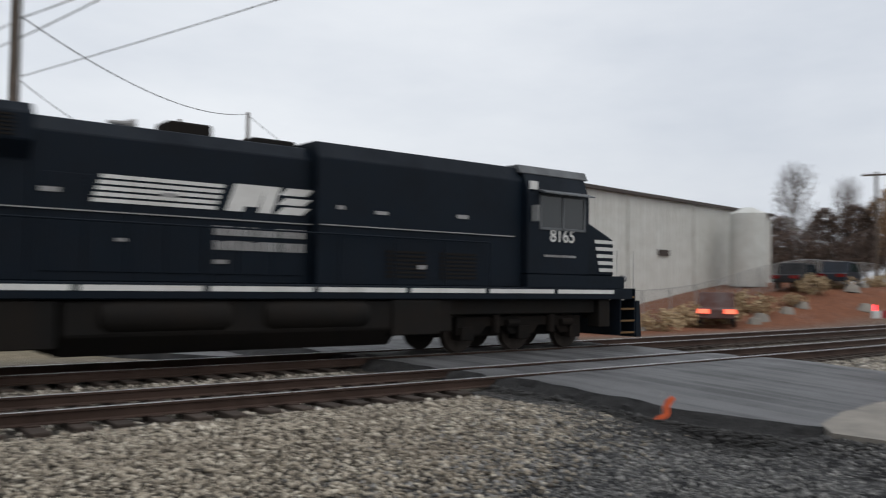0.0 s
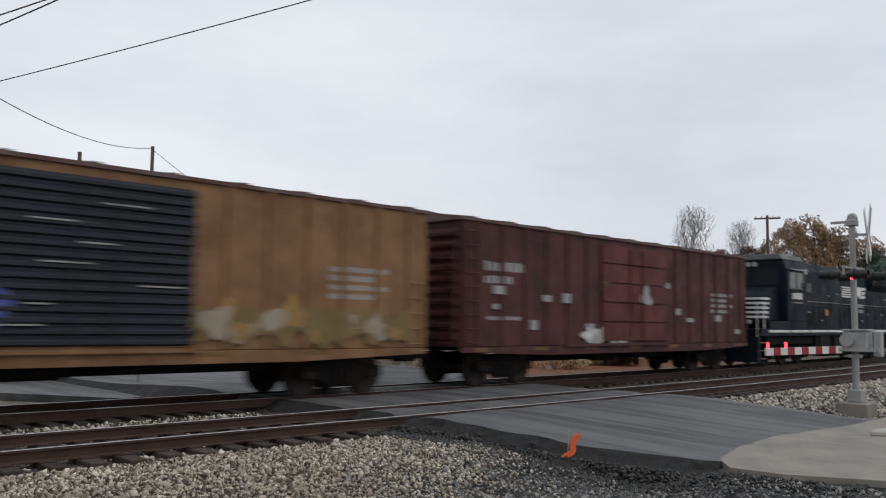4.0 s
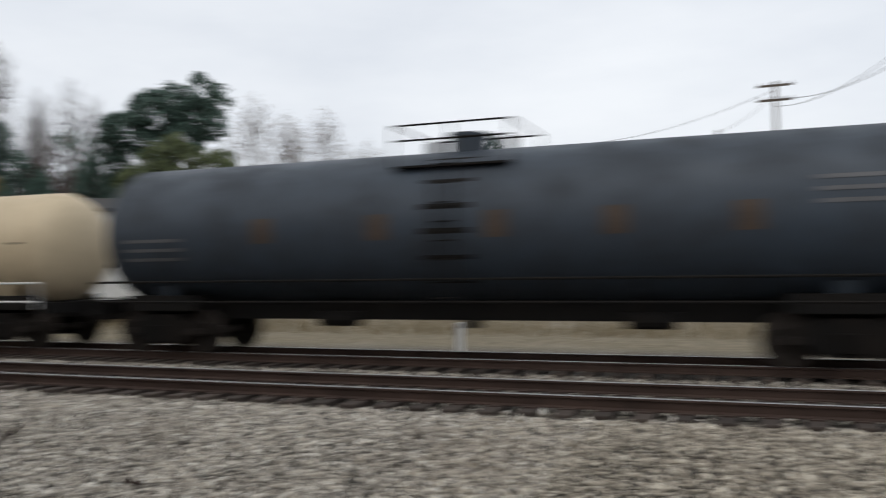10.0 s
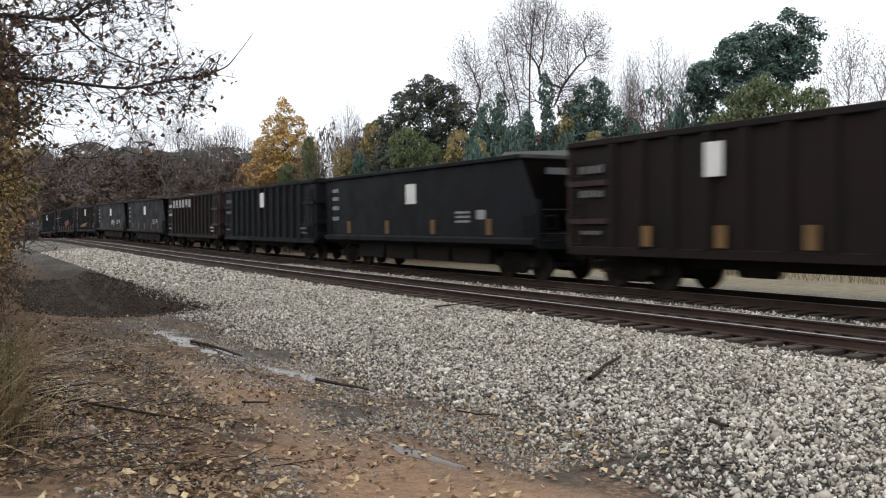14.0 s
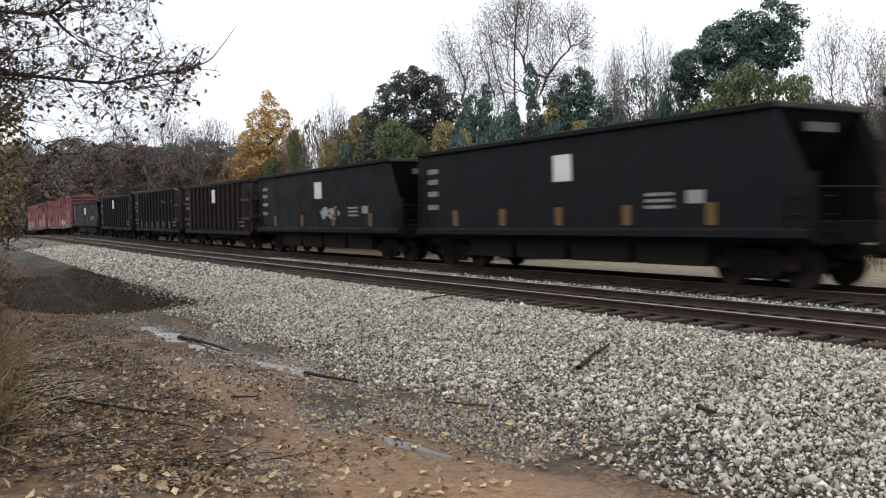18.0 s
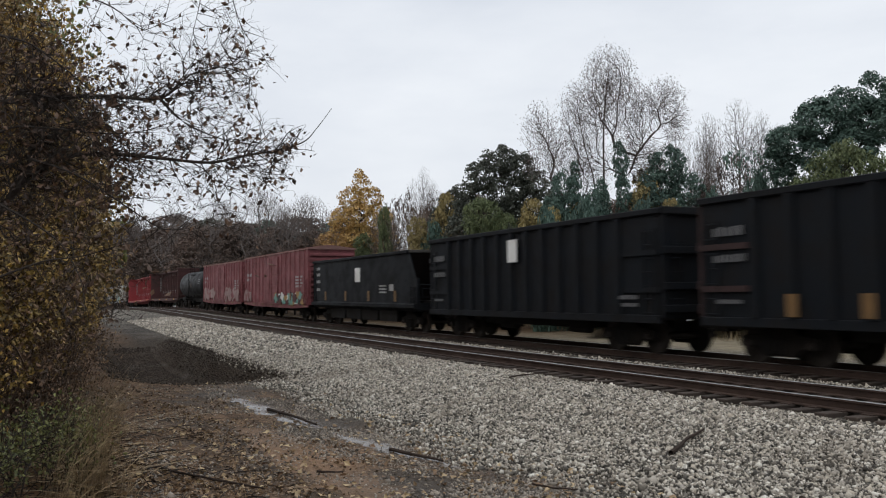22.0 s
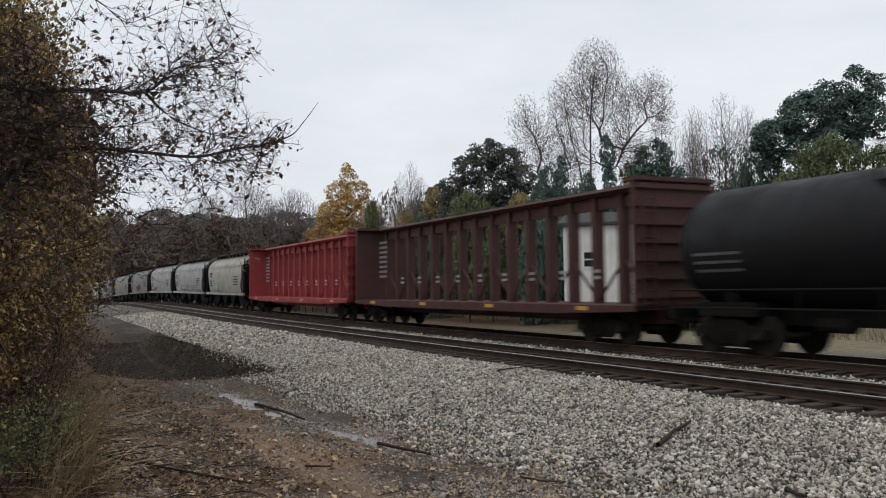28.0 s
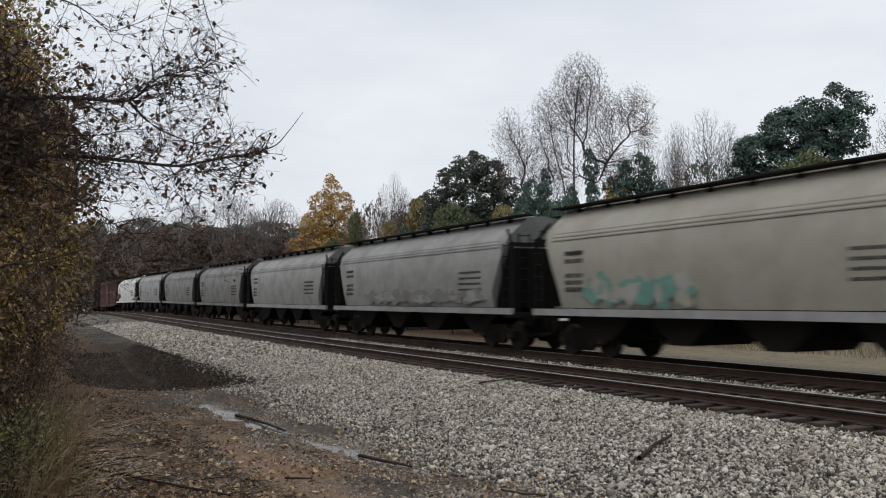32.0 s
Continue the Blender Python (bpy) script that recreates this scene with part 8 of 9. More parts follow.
# ---- loose stone ----
def stones(name, count, place, size, material, label, seed):
    rs = np.random.RandomState(seed)
    base = np.array([(1, 0, 0), (-1, 0, 0), (0, 1, 0), (0, -1, 0), (0, 0, 1), (0, 0, -1), (0.62, 0.62, 0.5), (-0.6, -0.65, 0.45)], float)
    faces = np.array([(6, 0, 2), (6, 2, 4), (6, 4, 0), (7, 1, 3), (7, 3, 4), (7, 4, 1), (0, 3, 5), (3, 1, 5), (1, 2, 5), (2, 0, 5), (4, 3, 0), (4, 2, 1)])
    P = place(rs, count)
    n = len(P)
    s = size * rs.lognormal(0, 0.32, (n, 1, 1))
    V = base[None] * (1 + rs.uniform(-0.4, 0.4, (n, 8, 3))) * rs.uniform(0.5, 1.3, (n, 1, 3)) * s
    a = rs.uniform(0, 2 * np.pi, n)
    c, d = np.cos(a)[:, None], np.sin(a)[:, None]
    t = rs.uniform(-0.6, 0.6, n)
    e, f = np.cos(t)[:, None], np.sin(t)[:, None]
    x, y, z = V[..., 0], V[..., 1], V[..., 2]
    y, z = y * e - z * f, y * f + z * e
    x, y = x * c - y * d, x * d + y * c
    W = np.stack([x, y, z], -1) + P[:, None, :]
    F = (faces[None] + 8 * np.arange(n)[:, None, None]).reshape(-1, 3)
    me = bpy.data.meshes.new(name)
    me.vertices.add(n * 8)
    me.vertices.foreach_set("co", W.reshape(-1))
    me.loops.add(F.size)
    me.loops.foreach_set("vertex_index", F.reshape(-1).astype(np.int32))
    me.polygons.add(len(F))
    me.polygons.foreach_set("loop_start", np.arange(0, F.size, 3, dtype=np.int32))
    me.update(calc_edges=True)
    me.materials.append(M[material])
    return tagged(new(name, me), label, "gravel", kind="stuff")


def build_stones():
    def on_ground(x, y, lift=0.0):
        return np.array([(a, b, ground_z(a, b) + lift) for a, b in zip(x, y)])

    def shoulder(rs, n, x0=-34, x1=12):
        x = rs.uniform(x0, x1, n * 2)
        d = rs.uniform(-11.4, -5.55, n * 2)
        keep = (rs.uniform(0, 1, n * 2) < np.clip(1.25 - (np.abs(x + 7) / 34), 0.2, 1)) & ~((x > 9.4) & (d > -7)) & (d + 9.16 + rs.normal(0, 0.7, n * 2) > 0.518 * (x - 4.81) - 1.0)
        keep &= ~((x < -22.2 - rs.uniform(0, 0.8, n * 2)) & (d < -9.6 - rs.uniform(0, 0.6, n * 2)))
        keep &= rs.uniform(-11.6, -9.4, n * 2) < d + 0.5 * np.sin(x * 1.7) * np.sin(x * 0.6 + 1)
        x, d = x[keep][:n], d[keep][:n]
        y = FAR_Y + np.array([bend(a) for a in x]) + d
        return on_ground(x, y, 0.012)

    def between(rs, n):
        x = rs.uniform(-40, 9.5, n)
        d = np.where(rs.uniform(0, 1, n) < 0.6, rs.uniform(-3.0, -1.3, n), rs.uniform(-5.9, -2.9, n))
        y = FAR_Y + np.array([bend(a) for a in x]) + d
        h = np.where((d > -5.6) & (d < -3.0), -0.245, -0.225)
        return np.array([(a, b, rise(a) + c) for a, b, c in zip(x, y, h)])

    def right(rs, n):
        x = rs.uniform(19.6, 46, n)
        d = rs.uniform(-10.2, -5.6, n)
        y = FAR_Y + np.array([bend(a) for a in x]) + d
        return on_ground(x, y, 0.012)

    def dark(rs, n):
        x = rs.uniform(-5, 14, n * 2)
        d = rs.uniform(-14.5, -6.2, n * 2)
        keep = (rs.uniform(-0.9, 1.5, n * 2) + d + 9.16 < 0.518 * (x - 4.81) + 0.7) & ~((x > 10.1) & (d > -10.9)) & ~(x > 10.7 + np.maximum(0, (-12.0 - d) * 0.5))
        x, d = x[keep][:n], d[keep][:n]
        return on_ground(x, FAR_Y + d, 0.006)

    def ramp_foot(rs, n):
        d = rs.uniform(-12.6, -5.1, n)
        side = np.array([10.35 + 1.3 * smooth01(-8.3, -12.5, q) for q in d])
        x = side - 0.25 - np.abs(rs.normal(0, 0.38, n))
        top = rise(10) - 0.2 * np.array([smooth01(-5.6, -11.5, q) for q in d]) - 0.44 * np.clip((side - x) / 0.62, 0, 1) ** 1.1
        y = FAR_Y + np.array([bend(a) for a in x]) + d
        return np.array([(a, b, max(ground_z(a, b), c) + 0.006) for a, b, c in zip(x, y, top)])

    def far_shoulder(rs, n):
        x = rs.uniform(-75, -30, n)
        d = rs.uniform(-9.9, -5.6, n)
        y = FAR_Y + np.array([bend(a) for a in x]) + d
        return on_ground(x, y, 0.012)

    def path(rs, n):
        x = -6 - np.abs(rs.normal(0, 8, n))
        y = np.where(rs.uniform(0, 1, n) < 0.55, rs.normal(5.0, 0.6, n), rs.uniform(0.5, 6.0, n))
        keep = [noise.noise((a * 0.8, b * 1.1, 7)) - (0.35 if abs(a + 6.2) < 2.2 and abs(b - 3.5) < 0.8 else 0) > c for a, b, c in zip(x, y, rs.uniform(-0.25, 0.45, n))]
        return on_ground(x[keep], y[keep], 0.0)

    stones("ballast_stones", 134000, lambda rs, n: shoulder(rs, n, -34, -2), 0.0215, "pale_stone", "pale crushed-stone ballast beside the ties", 1)
    stones("dull_ballast_stones", 44000, lambda rs, n: shoulder(rs, n, -3.5, 12), 0.0215, "dull_stone", "dusty grey-brown ballast near the road", 11)
    stones("track_stones", 22000, between, 0.028, "pale_stone", "pale crushed stone between the ties", 2)
    stones("verge_stones", 14000, right, 0.03, "pale_stone", "pale crushed stone beyond the road", 3)
    stones("dark_chippings", 18000, dark, 0.02, "dark_stone", "black and grey stone chippings beside the road", 4)

    def far_side(rs, n):
        x = rs.uniform(-48, 9.3, n)
        d = rs.uniform(1.35, 4.6, n)
        y = FAR_Y + np.array([bend(a) for a in x]) + d
        return on_ground(x, y, 0.01)

    stones("far_side_stones", 15000, far_side, 0.034, "pale_stone", "pale crushed stone beyond the far rails", 15)
    stones("asphalt_crumbs", 5200, ramp_foot, 0.022, "crumb", "black asphalt crumbs and stones along the road edge", 14)

    def pit(rs, n):
        x = rs.uniform(-47, -22.0, n)
        y = rs.uniform(2.0, 7.0, n)
        return on_ground(x, y, 0.0)
    stones("soil_clods", 16000, pit, 0.032, "pit_earth", "dark brown clods of soil in the washed-out hollow", 8)
    stones("shoulder_stones", 34000, far_shoulder, 0.04, "pale_stone", "pale crushed-stone ballast along the bend", 6)
    stones("path_grit", 62000, path, 0.015, "path_stone", "small grit on the clay path", 5)


def build_path_things():
    rnd = random.Random(12)
    for label, x0, x1, y0, y1, wide in (("shallow muddy puddle along the ballast foot", -19.0, -13.6, 4.18, 4.5, 0.42), ("shallow muddy puddle along the ballast foot", -13.2, -9.7, 4.55, 5.05, 0.34), ("small muddy puddle on the clay path", -7.9, -6.5, 3.9, 4.2, 0.22)):
        g, n = Geo(), 60
        for k in range(n + 1):
            t = k / n
            x = x0 + (x1 - x0) * t
            y = y0 + (y1 - y0) * t + 0.16 * noise.noise((x * 0.8, 1, 0))
            w = wide * math.sin(math.pi * t) ** 0.5 * (0.55 + 0.9 * noise.noise((x * 1.5, 3, 0)) + 0.4 * noise.noise((x * 5, 8, 0)))
            w = max(w, 0.012)
            for q in (-1, -0.5, 0, 0.5, 1):
                yy = y + q * w
                g.v.append((x, yy, ground_z(x, y) + (0.016 if abs(q) < 1 else 0.002)))
        g.f = [(5 * k + i, 5 * k + 5 + i, 5 * k + 6 + i, 5 * k + 1 + i) for k in range(n) for i in range(4)]
        solid("puddle", g, "water", label, "puddle", smooth=True)
    for name, label, pts, r in (("stick", "dark broken stick lying on the ballast", [(-8.56, 7.45), (-8.9, 7.98), (-9.22, 8.59)], 0.035),
                                ("stick", "thin dead branch on the ballast", [(-16.68, 9.88), (-16.9, 10.3), (-17.15, 10.94)], 0.022),
                                ("stick", "short dark stick on the ballast edge", [(-6.2, 7.03), (-6.05, 7.0), (-5.89, 6.98)], 0.03),
                                ("plank", "wet broken board lying in the puddle", [(-16.41, 4.30), (-15.2, 4.42), (-13.92, 4.46)], 0.035),
                                ("plank", "wet broken board lying in the puddle", [(-11.32, 4.72), (-10.7, 4.85), (-10.11, 4.98)], 0.03),
                                ("stick", "thin twig at the ballast foot", [(-8.38, 5.24), (-8.1, 5.35), (-7.93, 5.55)], 0.014),
                                ("stick", "thin twig on the clay path", [(-10.1, 3.25), (-10.08, 3.4), (-10.05, 3.59)], 0.016),
                                ("stick", "long dead branch among the fallen leaves", [(-10.6, 0.6), (-9.9, 1.1), (-9.2, 1.7), (-8.9, 2.3)], 0.02)):
        L = chain([(x, y, ground_z(x, y) + r * 0.9 + (0.02 if name == "plank" else 0.035)) for x, y in pts], 4)
        g = Geo()
        limb_tube(g, [p + Vector((rnd.gauss(0, 0.01), rnd.gauss(0, 0.01), 0)) for p in L], [r * (1 - 0.5 * k / (len(L) - 1)) for k in range(len(L))], 6)
        solid(name, g, "stick_wood", label, name, smooth=True)
    # orange survey flag by the road edge
    x, y = 10.15, 7.7
    z = ground_z(x, y) + 0.1
    fl = thing("survey_flag", pose(x, y, z), "bent orange plastic flag stuck in the ground", "flag")
    part("wire", cyl((0, 0, -0.1), (0.06, 0.02, 0.42), 0.006, n=6), "galvanised", fl)
    g = Geo()
    pr = [(-0.10, 0.02), (0.05, 0.0), (0.13, 0.09), (0.13, 0.2), (0.21, 0.31), (0.17, 0.36), (0.08, 0.3), (0.03, 0.2), (0.04, 0.1), (-0.04, 0.07)]
    prism(pr, -0.012, 0.012, "y", g)
    part("flag", g, "orange_flag", fl, "crumpled orange flag", at=pose(0, 0, 0, 0, 0, -30))


# ---- crossing signal, poles, wires, buildings ----
def build_crossing():
    x, y = 21.6, 7.75
    z = ground_z(x, y)
    s = thing("crossing_signal", pose(x, y, z), "railway crossing signal with lowered striped gate and lit red lamps", "crossing signal")
    G = "galvanised"
    part("footing", box(-0.35, 0.35, -0.35, 0.35, -0.2, 0.32), "concrete", s, "stained concrete footing", bevel=0.03)
    part("mast_base", box(-0.16, 0.16, -0.16, 0.16, 0.32, 0.62), G, s, bevel=0.02)
    H = 4.15 - z
    part("mast", cyl((0, 0, 0.6), (0, 0, H), 0.075, 0.07, 12), G, s, smooth=True)
    part("mast_cap", box(-0.12, 0.12, -0.12, 0.12, H - 0.1, H + 0.06), G, s, bevel=0.02)
    part("bell", lathe([(-0.05, 0.02), (-0.04, 0.1), (0.03, 0.13)], 14, 0, H + 0.1), G, s)
    part("top_arm", box(-0.03, 0.03, 0.0, 0.5, H - 0.02, H + 0.04), G, s)
    # gate machine and arm
    box_ = part("gate_machine", box(-0.2, 0.2, -0.34, 0.22, 1.0 - z, 1.5 - z), G, s, "grey steel gate machine", bevel=0.03)
    part("machine_lid", box(-0.22, 0.22, -0.36, 0.24, 1.5 - z, 1.55 - z), G, box_, bevel=0.01)
    part("counterweight", box(-0.1, 0.1, -0.62, -0.44, 0.9 - z, 1.5 - z), G, box_, bevel=0.02)
    part("counterweight_arm", box(-0.27, -0.22, -0.62, 0.45, 1.02 - z, 1.1 - z), G, box_)
    part("counterweight_arm", box(0.22, 0.27, -0.62, 0.45, 1.02 - z, 1.1 - z), G, box_)
    part("hub", cyl((-0.3, 0.1, 1.28 - z), (-0.2, 0.1, 1.28 - z), 0.16, n=16), G, box_)
    part("clamp", box(-0.12, 0.12, -0.12, 0.12, 0.86 - z, 0.94 - z), G, box_)
    part("conduit", cyl((0.08, 0.1, 0.4), (0.08, 0.1, 1.0 - z), 0.025, n=8), G, box_)
    p0, p1 = Vector((-0.2, 0.25, 1.05 - z)), Vector((-2.35, 1.15, 1.0 - z))
    arm = part("gate_arm", cyl(tuple(p0), tuple(p0.lerp(p1, 0.05)), 0.05, n=8), G, s)
    n = 11
    for k in range(n):
        a, b = p0.lerp(p1, k / n), p0.lerp(p1, (k + 1) / n)
        d = (p1 - p0).normalized().cross(Vector((0, 0, 1))) * 0.03
        h = 0.085
        g = Geo().add([tuple(a - d + Vector((0, 0, -h))), tuple(b - d + Vector((0, 0, -h))), tuple(b + d + Vector((0, 0, -h))), tuple(a + d + Vector((0, 0, -h))),
                       tuple(a - d + Vector((0, 0, h))), tuple(b - d + Vector((0, 0, h))), tuple(b + d + Vector((0, 0, h))), tuple(a + d + Vector((0, 0, h)))], CUBE)
        part("stripe", g, "gate_red" if k % 2 else "white_paint", arm)
    for t in (0.74, 0.97):
        c = p0.lerp(p1, t) + Vector((0, 0, 0.19))
        part("gate_lamp", cyl(tuple(c - Vector((0, 0, 0.1))), tuple(c + Vector((0, 0, 0.02))), 0.032, n=12), "red_glow", arm, "lit red gate lamp")
    # lamp bar with hooded lamps
    zb = 2.84 - z
    part("lamp_bar", box(-0.66, 0.66, -0.03, 0.03, zb + 0.16, zb + 0.22), G, s)
    for xx in (-0.62, 0.62):
        part("drop_pipe", cyl((xx, 0, zb), (xx, 0, zb + 0.2), 0.03, n=8), G, s)
        for q in (-1, 1):
            at = pose(xx, 0, zb, 0, 0, 90 * q)
            lamp = part("lamp", lathe([(0.06, 0.03), (0.1, 0.08), (0.22, 0.11), (0.25, 0.14), (0.27, 0.14)], 18), "lamp_black", s, at=at)
            part("hood", lathe([(0.27, 0.11), (0.56, 0.105), (0.56, 0.097), (0.27, 0.1)], 18), "lamp_black", lamp)
            part("lens", lathe([(0.29, 0.02), (0.285, 0.09), (0.28, 0.095)], 14), "red_glow" if (xx > 0) == (q > 0) else "lens_red", lamp)
    part("side_light", cyl((-0.64, 0.22, zb - 0.02), (-0.68, 0.22, zb - 0.02), 0.03, n=10), "warm_glow", s)
    part("side_light", cyl((-0.64, -0.2, zb - 0.1), (-0.68, -0.2, zb - 0.1), 0.03, n=10), "red_glow", s)
    # crossbuck, almost edge on to the view
    xb = Geo()
    for an in (52, -52):
        c, d = math.cos(radians(an)), math.sin(radians(an))
        pts = []
        for u, v in ((-0.8, -0.11), (0.8, -0.11), (0.8, 0.11), (-0.8, 0.11)):
            pts.append((u * c - v * d, u * d + v * c))
        prism([(a, b + 3.85 - z) for a, b in pts], -0.012 + 0.026 * (an > 0), 0.012 + 0.026 * (an > 0), "y", xb)
    cb = thing_part("crossbuck", xb, "white_paint", s, pose(0.12, -0.34, 0.0, 0, 0, 26))
    part("bracket", box(-0.02, 0.02, -0.36, 0.0, 3.8 - z, 3.86 - z), G, s)
    # far-side signal, half hidden by the bank
    m = thing("crossing_signal", pose(11.5, 24.6, ground_z(11.5, 24.6)), "crossing signal across the line with lit red lamp", "crossing signal")
    part("mast", cyl((0, 0, 0), (0, 0, 3.6), 0.07, n=10), G, m)
    part("lens", cyl((0.1, -0.4, 2.4), (0.3, -0.55, 2.4), 0.16, n=12), "red_glow", m)
    part("footing", box(-0.3, 0.3, -0.3, 0.3, -0.2, 0.3), "concrete", m, bevel=0.03)
    # painted marker post
    px, py = 23.6, 5.6
    mp = thing("marker_post", pose(px, py, ground_z(px, py)), "weathered pinkish marker post", "post")
    part("post", box(-0.09, 0.09, -0.09, 0.09, -0.2, 1.0), weathered("post_pink", (0.42, 0.16, 0.11), (0.3, 0.2, 0.16), 0.5, 0.8), mp, bevel=0.01)
    for wx, wy in ((14.0, 21.6), (-8.0, 22.4)):
        wp = thing("marker_post", pose(wx, wy, ground_z(wx, wy)), "short white concrete marker post", "post")
        part("post", box(-0.1, 0.1, -0.1, 0.1, -0.2, 0.85), "white_paint", wp, bevel=0.02)


def thing_part(name, g, material, parent, m):
    return part(name, g, material, parent, at=m)


def catenary(a, b, sag, r, name="cable", label="slack black overhead utility cable"):
    a, b = Vector(a), Vector(b)
    pts = []
    for k in range(25):
        t = k / 24
        p = a.lerp(b, t)
        p.z -= sag * 4 * t * (1 - t)
        pts.append(p)
    g = Geo()
    limb_tube(g, pts, [r] * 25, 5)
    return solid(name, g, "wire", label, "cable")


def elev(az, el, r):
    x, y, _ = polar(az, r)
    return x, y, 1.65 + r * math.tan(radians(el))


def wood_pole(az, r, top_el, label, radius=0.15, arms=0, gear=False):
    x, y, z = polar(az, r)
    H = 1.65 + r * math.tan(radians(top_el)) - z
    p = thing("utility_pole", pose(x, y, z), label, "utility pole")
    part("pole", cyl((0, 0, -0.3), (0, 0, H), radius, radius * 0.72, 12), "wood_pole", p, smooth=True)
    for k in range(arms):
        arm = part("crossarm", box(-1.15, 1.15, -0.08, 0.04, H - 0.35 - 1.0 * k, H - 0.2 - 1.0 * k), "wood_pole", p, at=pose(0, 0, 0, 0, 0, az - LINE))
        for q in (-1.0, -0.5, 0.5, 1.0):
            part("insulator", cyl((q, -0.02, H - 0.2 - k), (q, -0.02, H - 0.05 - k), 0.045, n=8), "galvanised", arm)
    if gear:
        part("transformer", cyl((0.42, -0.25, H - 1.5), (0.42, -0.25, H - 0.4), 0.32, n=16), "galvanised", p, smooth=True)
        part("transformer", cyl((-0.42, -0.25, H - 1.5), (-0.42, -0.25, H - 0.4), 0.32, n=16), "galvanised", p, smooth=True)
        part("conduit", cyl((0.17, -0.1, 1.0), (0.17, -0.1, H - 1.4), 0.04, n=8), "galvanised", p)
        part("bracket", box(-0.6, 0.6, -0.3, 0.05, H - 1.7, H - 1.58), "galvanised", p)
    return x, y, z + H


def build_poles():
    wood_pole(27.1, 31.0, 19.6, "tall wooden utility pole with transformers", 0.17, gear=True)
    wood_pole(13.1, 60.0, 10.8, "slim wooden pole with a slack cable", 0.16)
    wood_pole(17.4, 56.0, 10.1, "short weathered wooden pole", 0.16)
    wood_pole(37.5, 62.0, 11.7, "wooden utility pole with two crossarms", 0.17, 2)
    wood_pole(-27.0, 84.0, 6.8, "distant wooden utility pole with crossarm", 0.17, 1)
    wood_pole(41.0, 78.0, 9.0, "distant weathered wooden pole", 0.16)
    catenary(elev(26.7, 15.3, 31), elev(13.1, 10.7, 60), 1.0, 0.022)
    catenary(elev(13.1, 10.6, 60), elev(4.0, 5.2, 75), 0.6, 0.02)
    def beyond(a, q, far):
        a, q = Vector(a), Vector(q)
        return a + (q - a) * far
    catenary(elev(26.8, 11.85, 31), beyond(elev(26.8, 11.85, 31), elev(10.4, 18.6, 23), 2.0), 0.12, 0.016)
    catenary(elev(26.8, 11.7, 31), elev(17.4, 8.4, 56), 1.0, 0.016)
    for k, el in enumerate((14.05, 15.2)):
        catenary(elev(26.9, el, 31), beyond(elev(26.9, el, 31), elev(20.2 + 0.7 * k, 18.5, 26), 2.2), 0.1, 0.022)
        catenary(elev(26.9, el, 31), elev(37.5, 10.8 - 0.6 * k, 62), 0.9, 0.018)
    catenary(elev(37.5, 11.2, 62), elev(50, 8.6, 85), 0.8, 0.018)
    catenary(elev(37.5, 10.9, 62), elev(41, 8.8, 78), 0.3, 0.018)
    catenary(elev(17.4, 8.4, 56), elev(13.1, 8.4, 60), 0.3, 0.016)


def building(name, x0, y0, wide, deep, eave, ridge, wall, roof, label, windows=(), along_x=True, turn=0.0, base=None, panel=0.0):
    """A gabled or low block. Its front lies along local x at y = 0."""
    z = ground_z(x0, y0) if base is None else base
    b = thing(name, pose(x0, y0, z - 0.1, 0, 0, turn), label, "building")
    t = 0.25
    part("front_wall", box(0, wide, 0, t, -0.5, eave), wall, b)
    part("rear_wall", box(0, wide, deep - t, deep, -0.5, eave), wall, b)
    for xx in (0, wide - t):
        part("end_wall", prism([(t, -0.5), (deep - t, -0.5), (deep - t, eave), (deep / 2, ridge - 0.05), (t, eave)], xx, xx + t), wall, b)
    for s in (0, 1):
        ya, yb = (-0.25, deep / 2) if s == 0 else (deep + 0.25, deep / 2)
        part("roof", prism([(ya, eave), (yb, ridge), (yb, ridge + 0.14), (ya, eave + 0.14)] if s == 0 else [(yb, ridge), (ya, eave), (ya, eave + 0.14), (yb, ridge + 0.14)], -0.25, wide + 0.25), roof, b)
    if panel:
        n = int(wide / panel)
        rib = mesh_of("wall_rib", box(-0.03, 0.03, -0.035, 0.0, -0.3, eave - 0.1), wall)
        for k in range(n):
            part("wall_rib", rib, None, b, at=(panel * (k + 0.5), 0, 0))
        nd = int(deep / panel)
        rib2 = mesh_of("wall_rib", box(-0.035, 0.0, -0.03, 0.03, -0.3, eave - 0.1), wall)
        for k in range(nd):
            part("wall_rib", rib2, None, b, at=(0, panel * (k + 0.5), 0))
    for wx, wz, ww, wh in windows:
        w = part("window", box(wx, wx + ww, -0.03, 0.05, wz, wz + wh), "glass", b)
        g = Geo()
        for a0, a1, c0, c1 in ((wx - 0.08, wx, wz - 0.08, wz + wh + 0.08), (wx + ww, wx + ww + 0.08, wz - 0.08, wz + wh + 0.08), (wx, wx + ww, wz - 0.1, wz), (wx, wx + ww, wz + wh, wz + wh + 0.08), (wx, wx + ww, wz + wh / 2 - 0.03, wz + wh / 2 + 0.03)):
            box(a0, a1, -0.06, 0.02, c0, c1, g)
        part("window_frame", g, "white_paint", w)
    return b


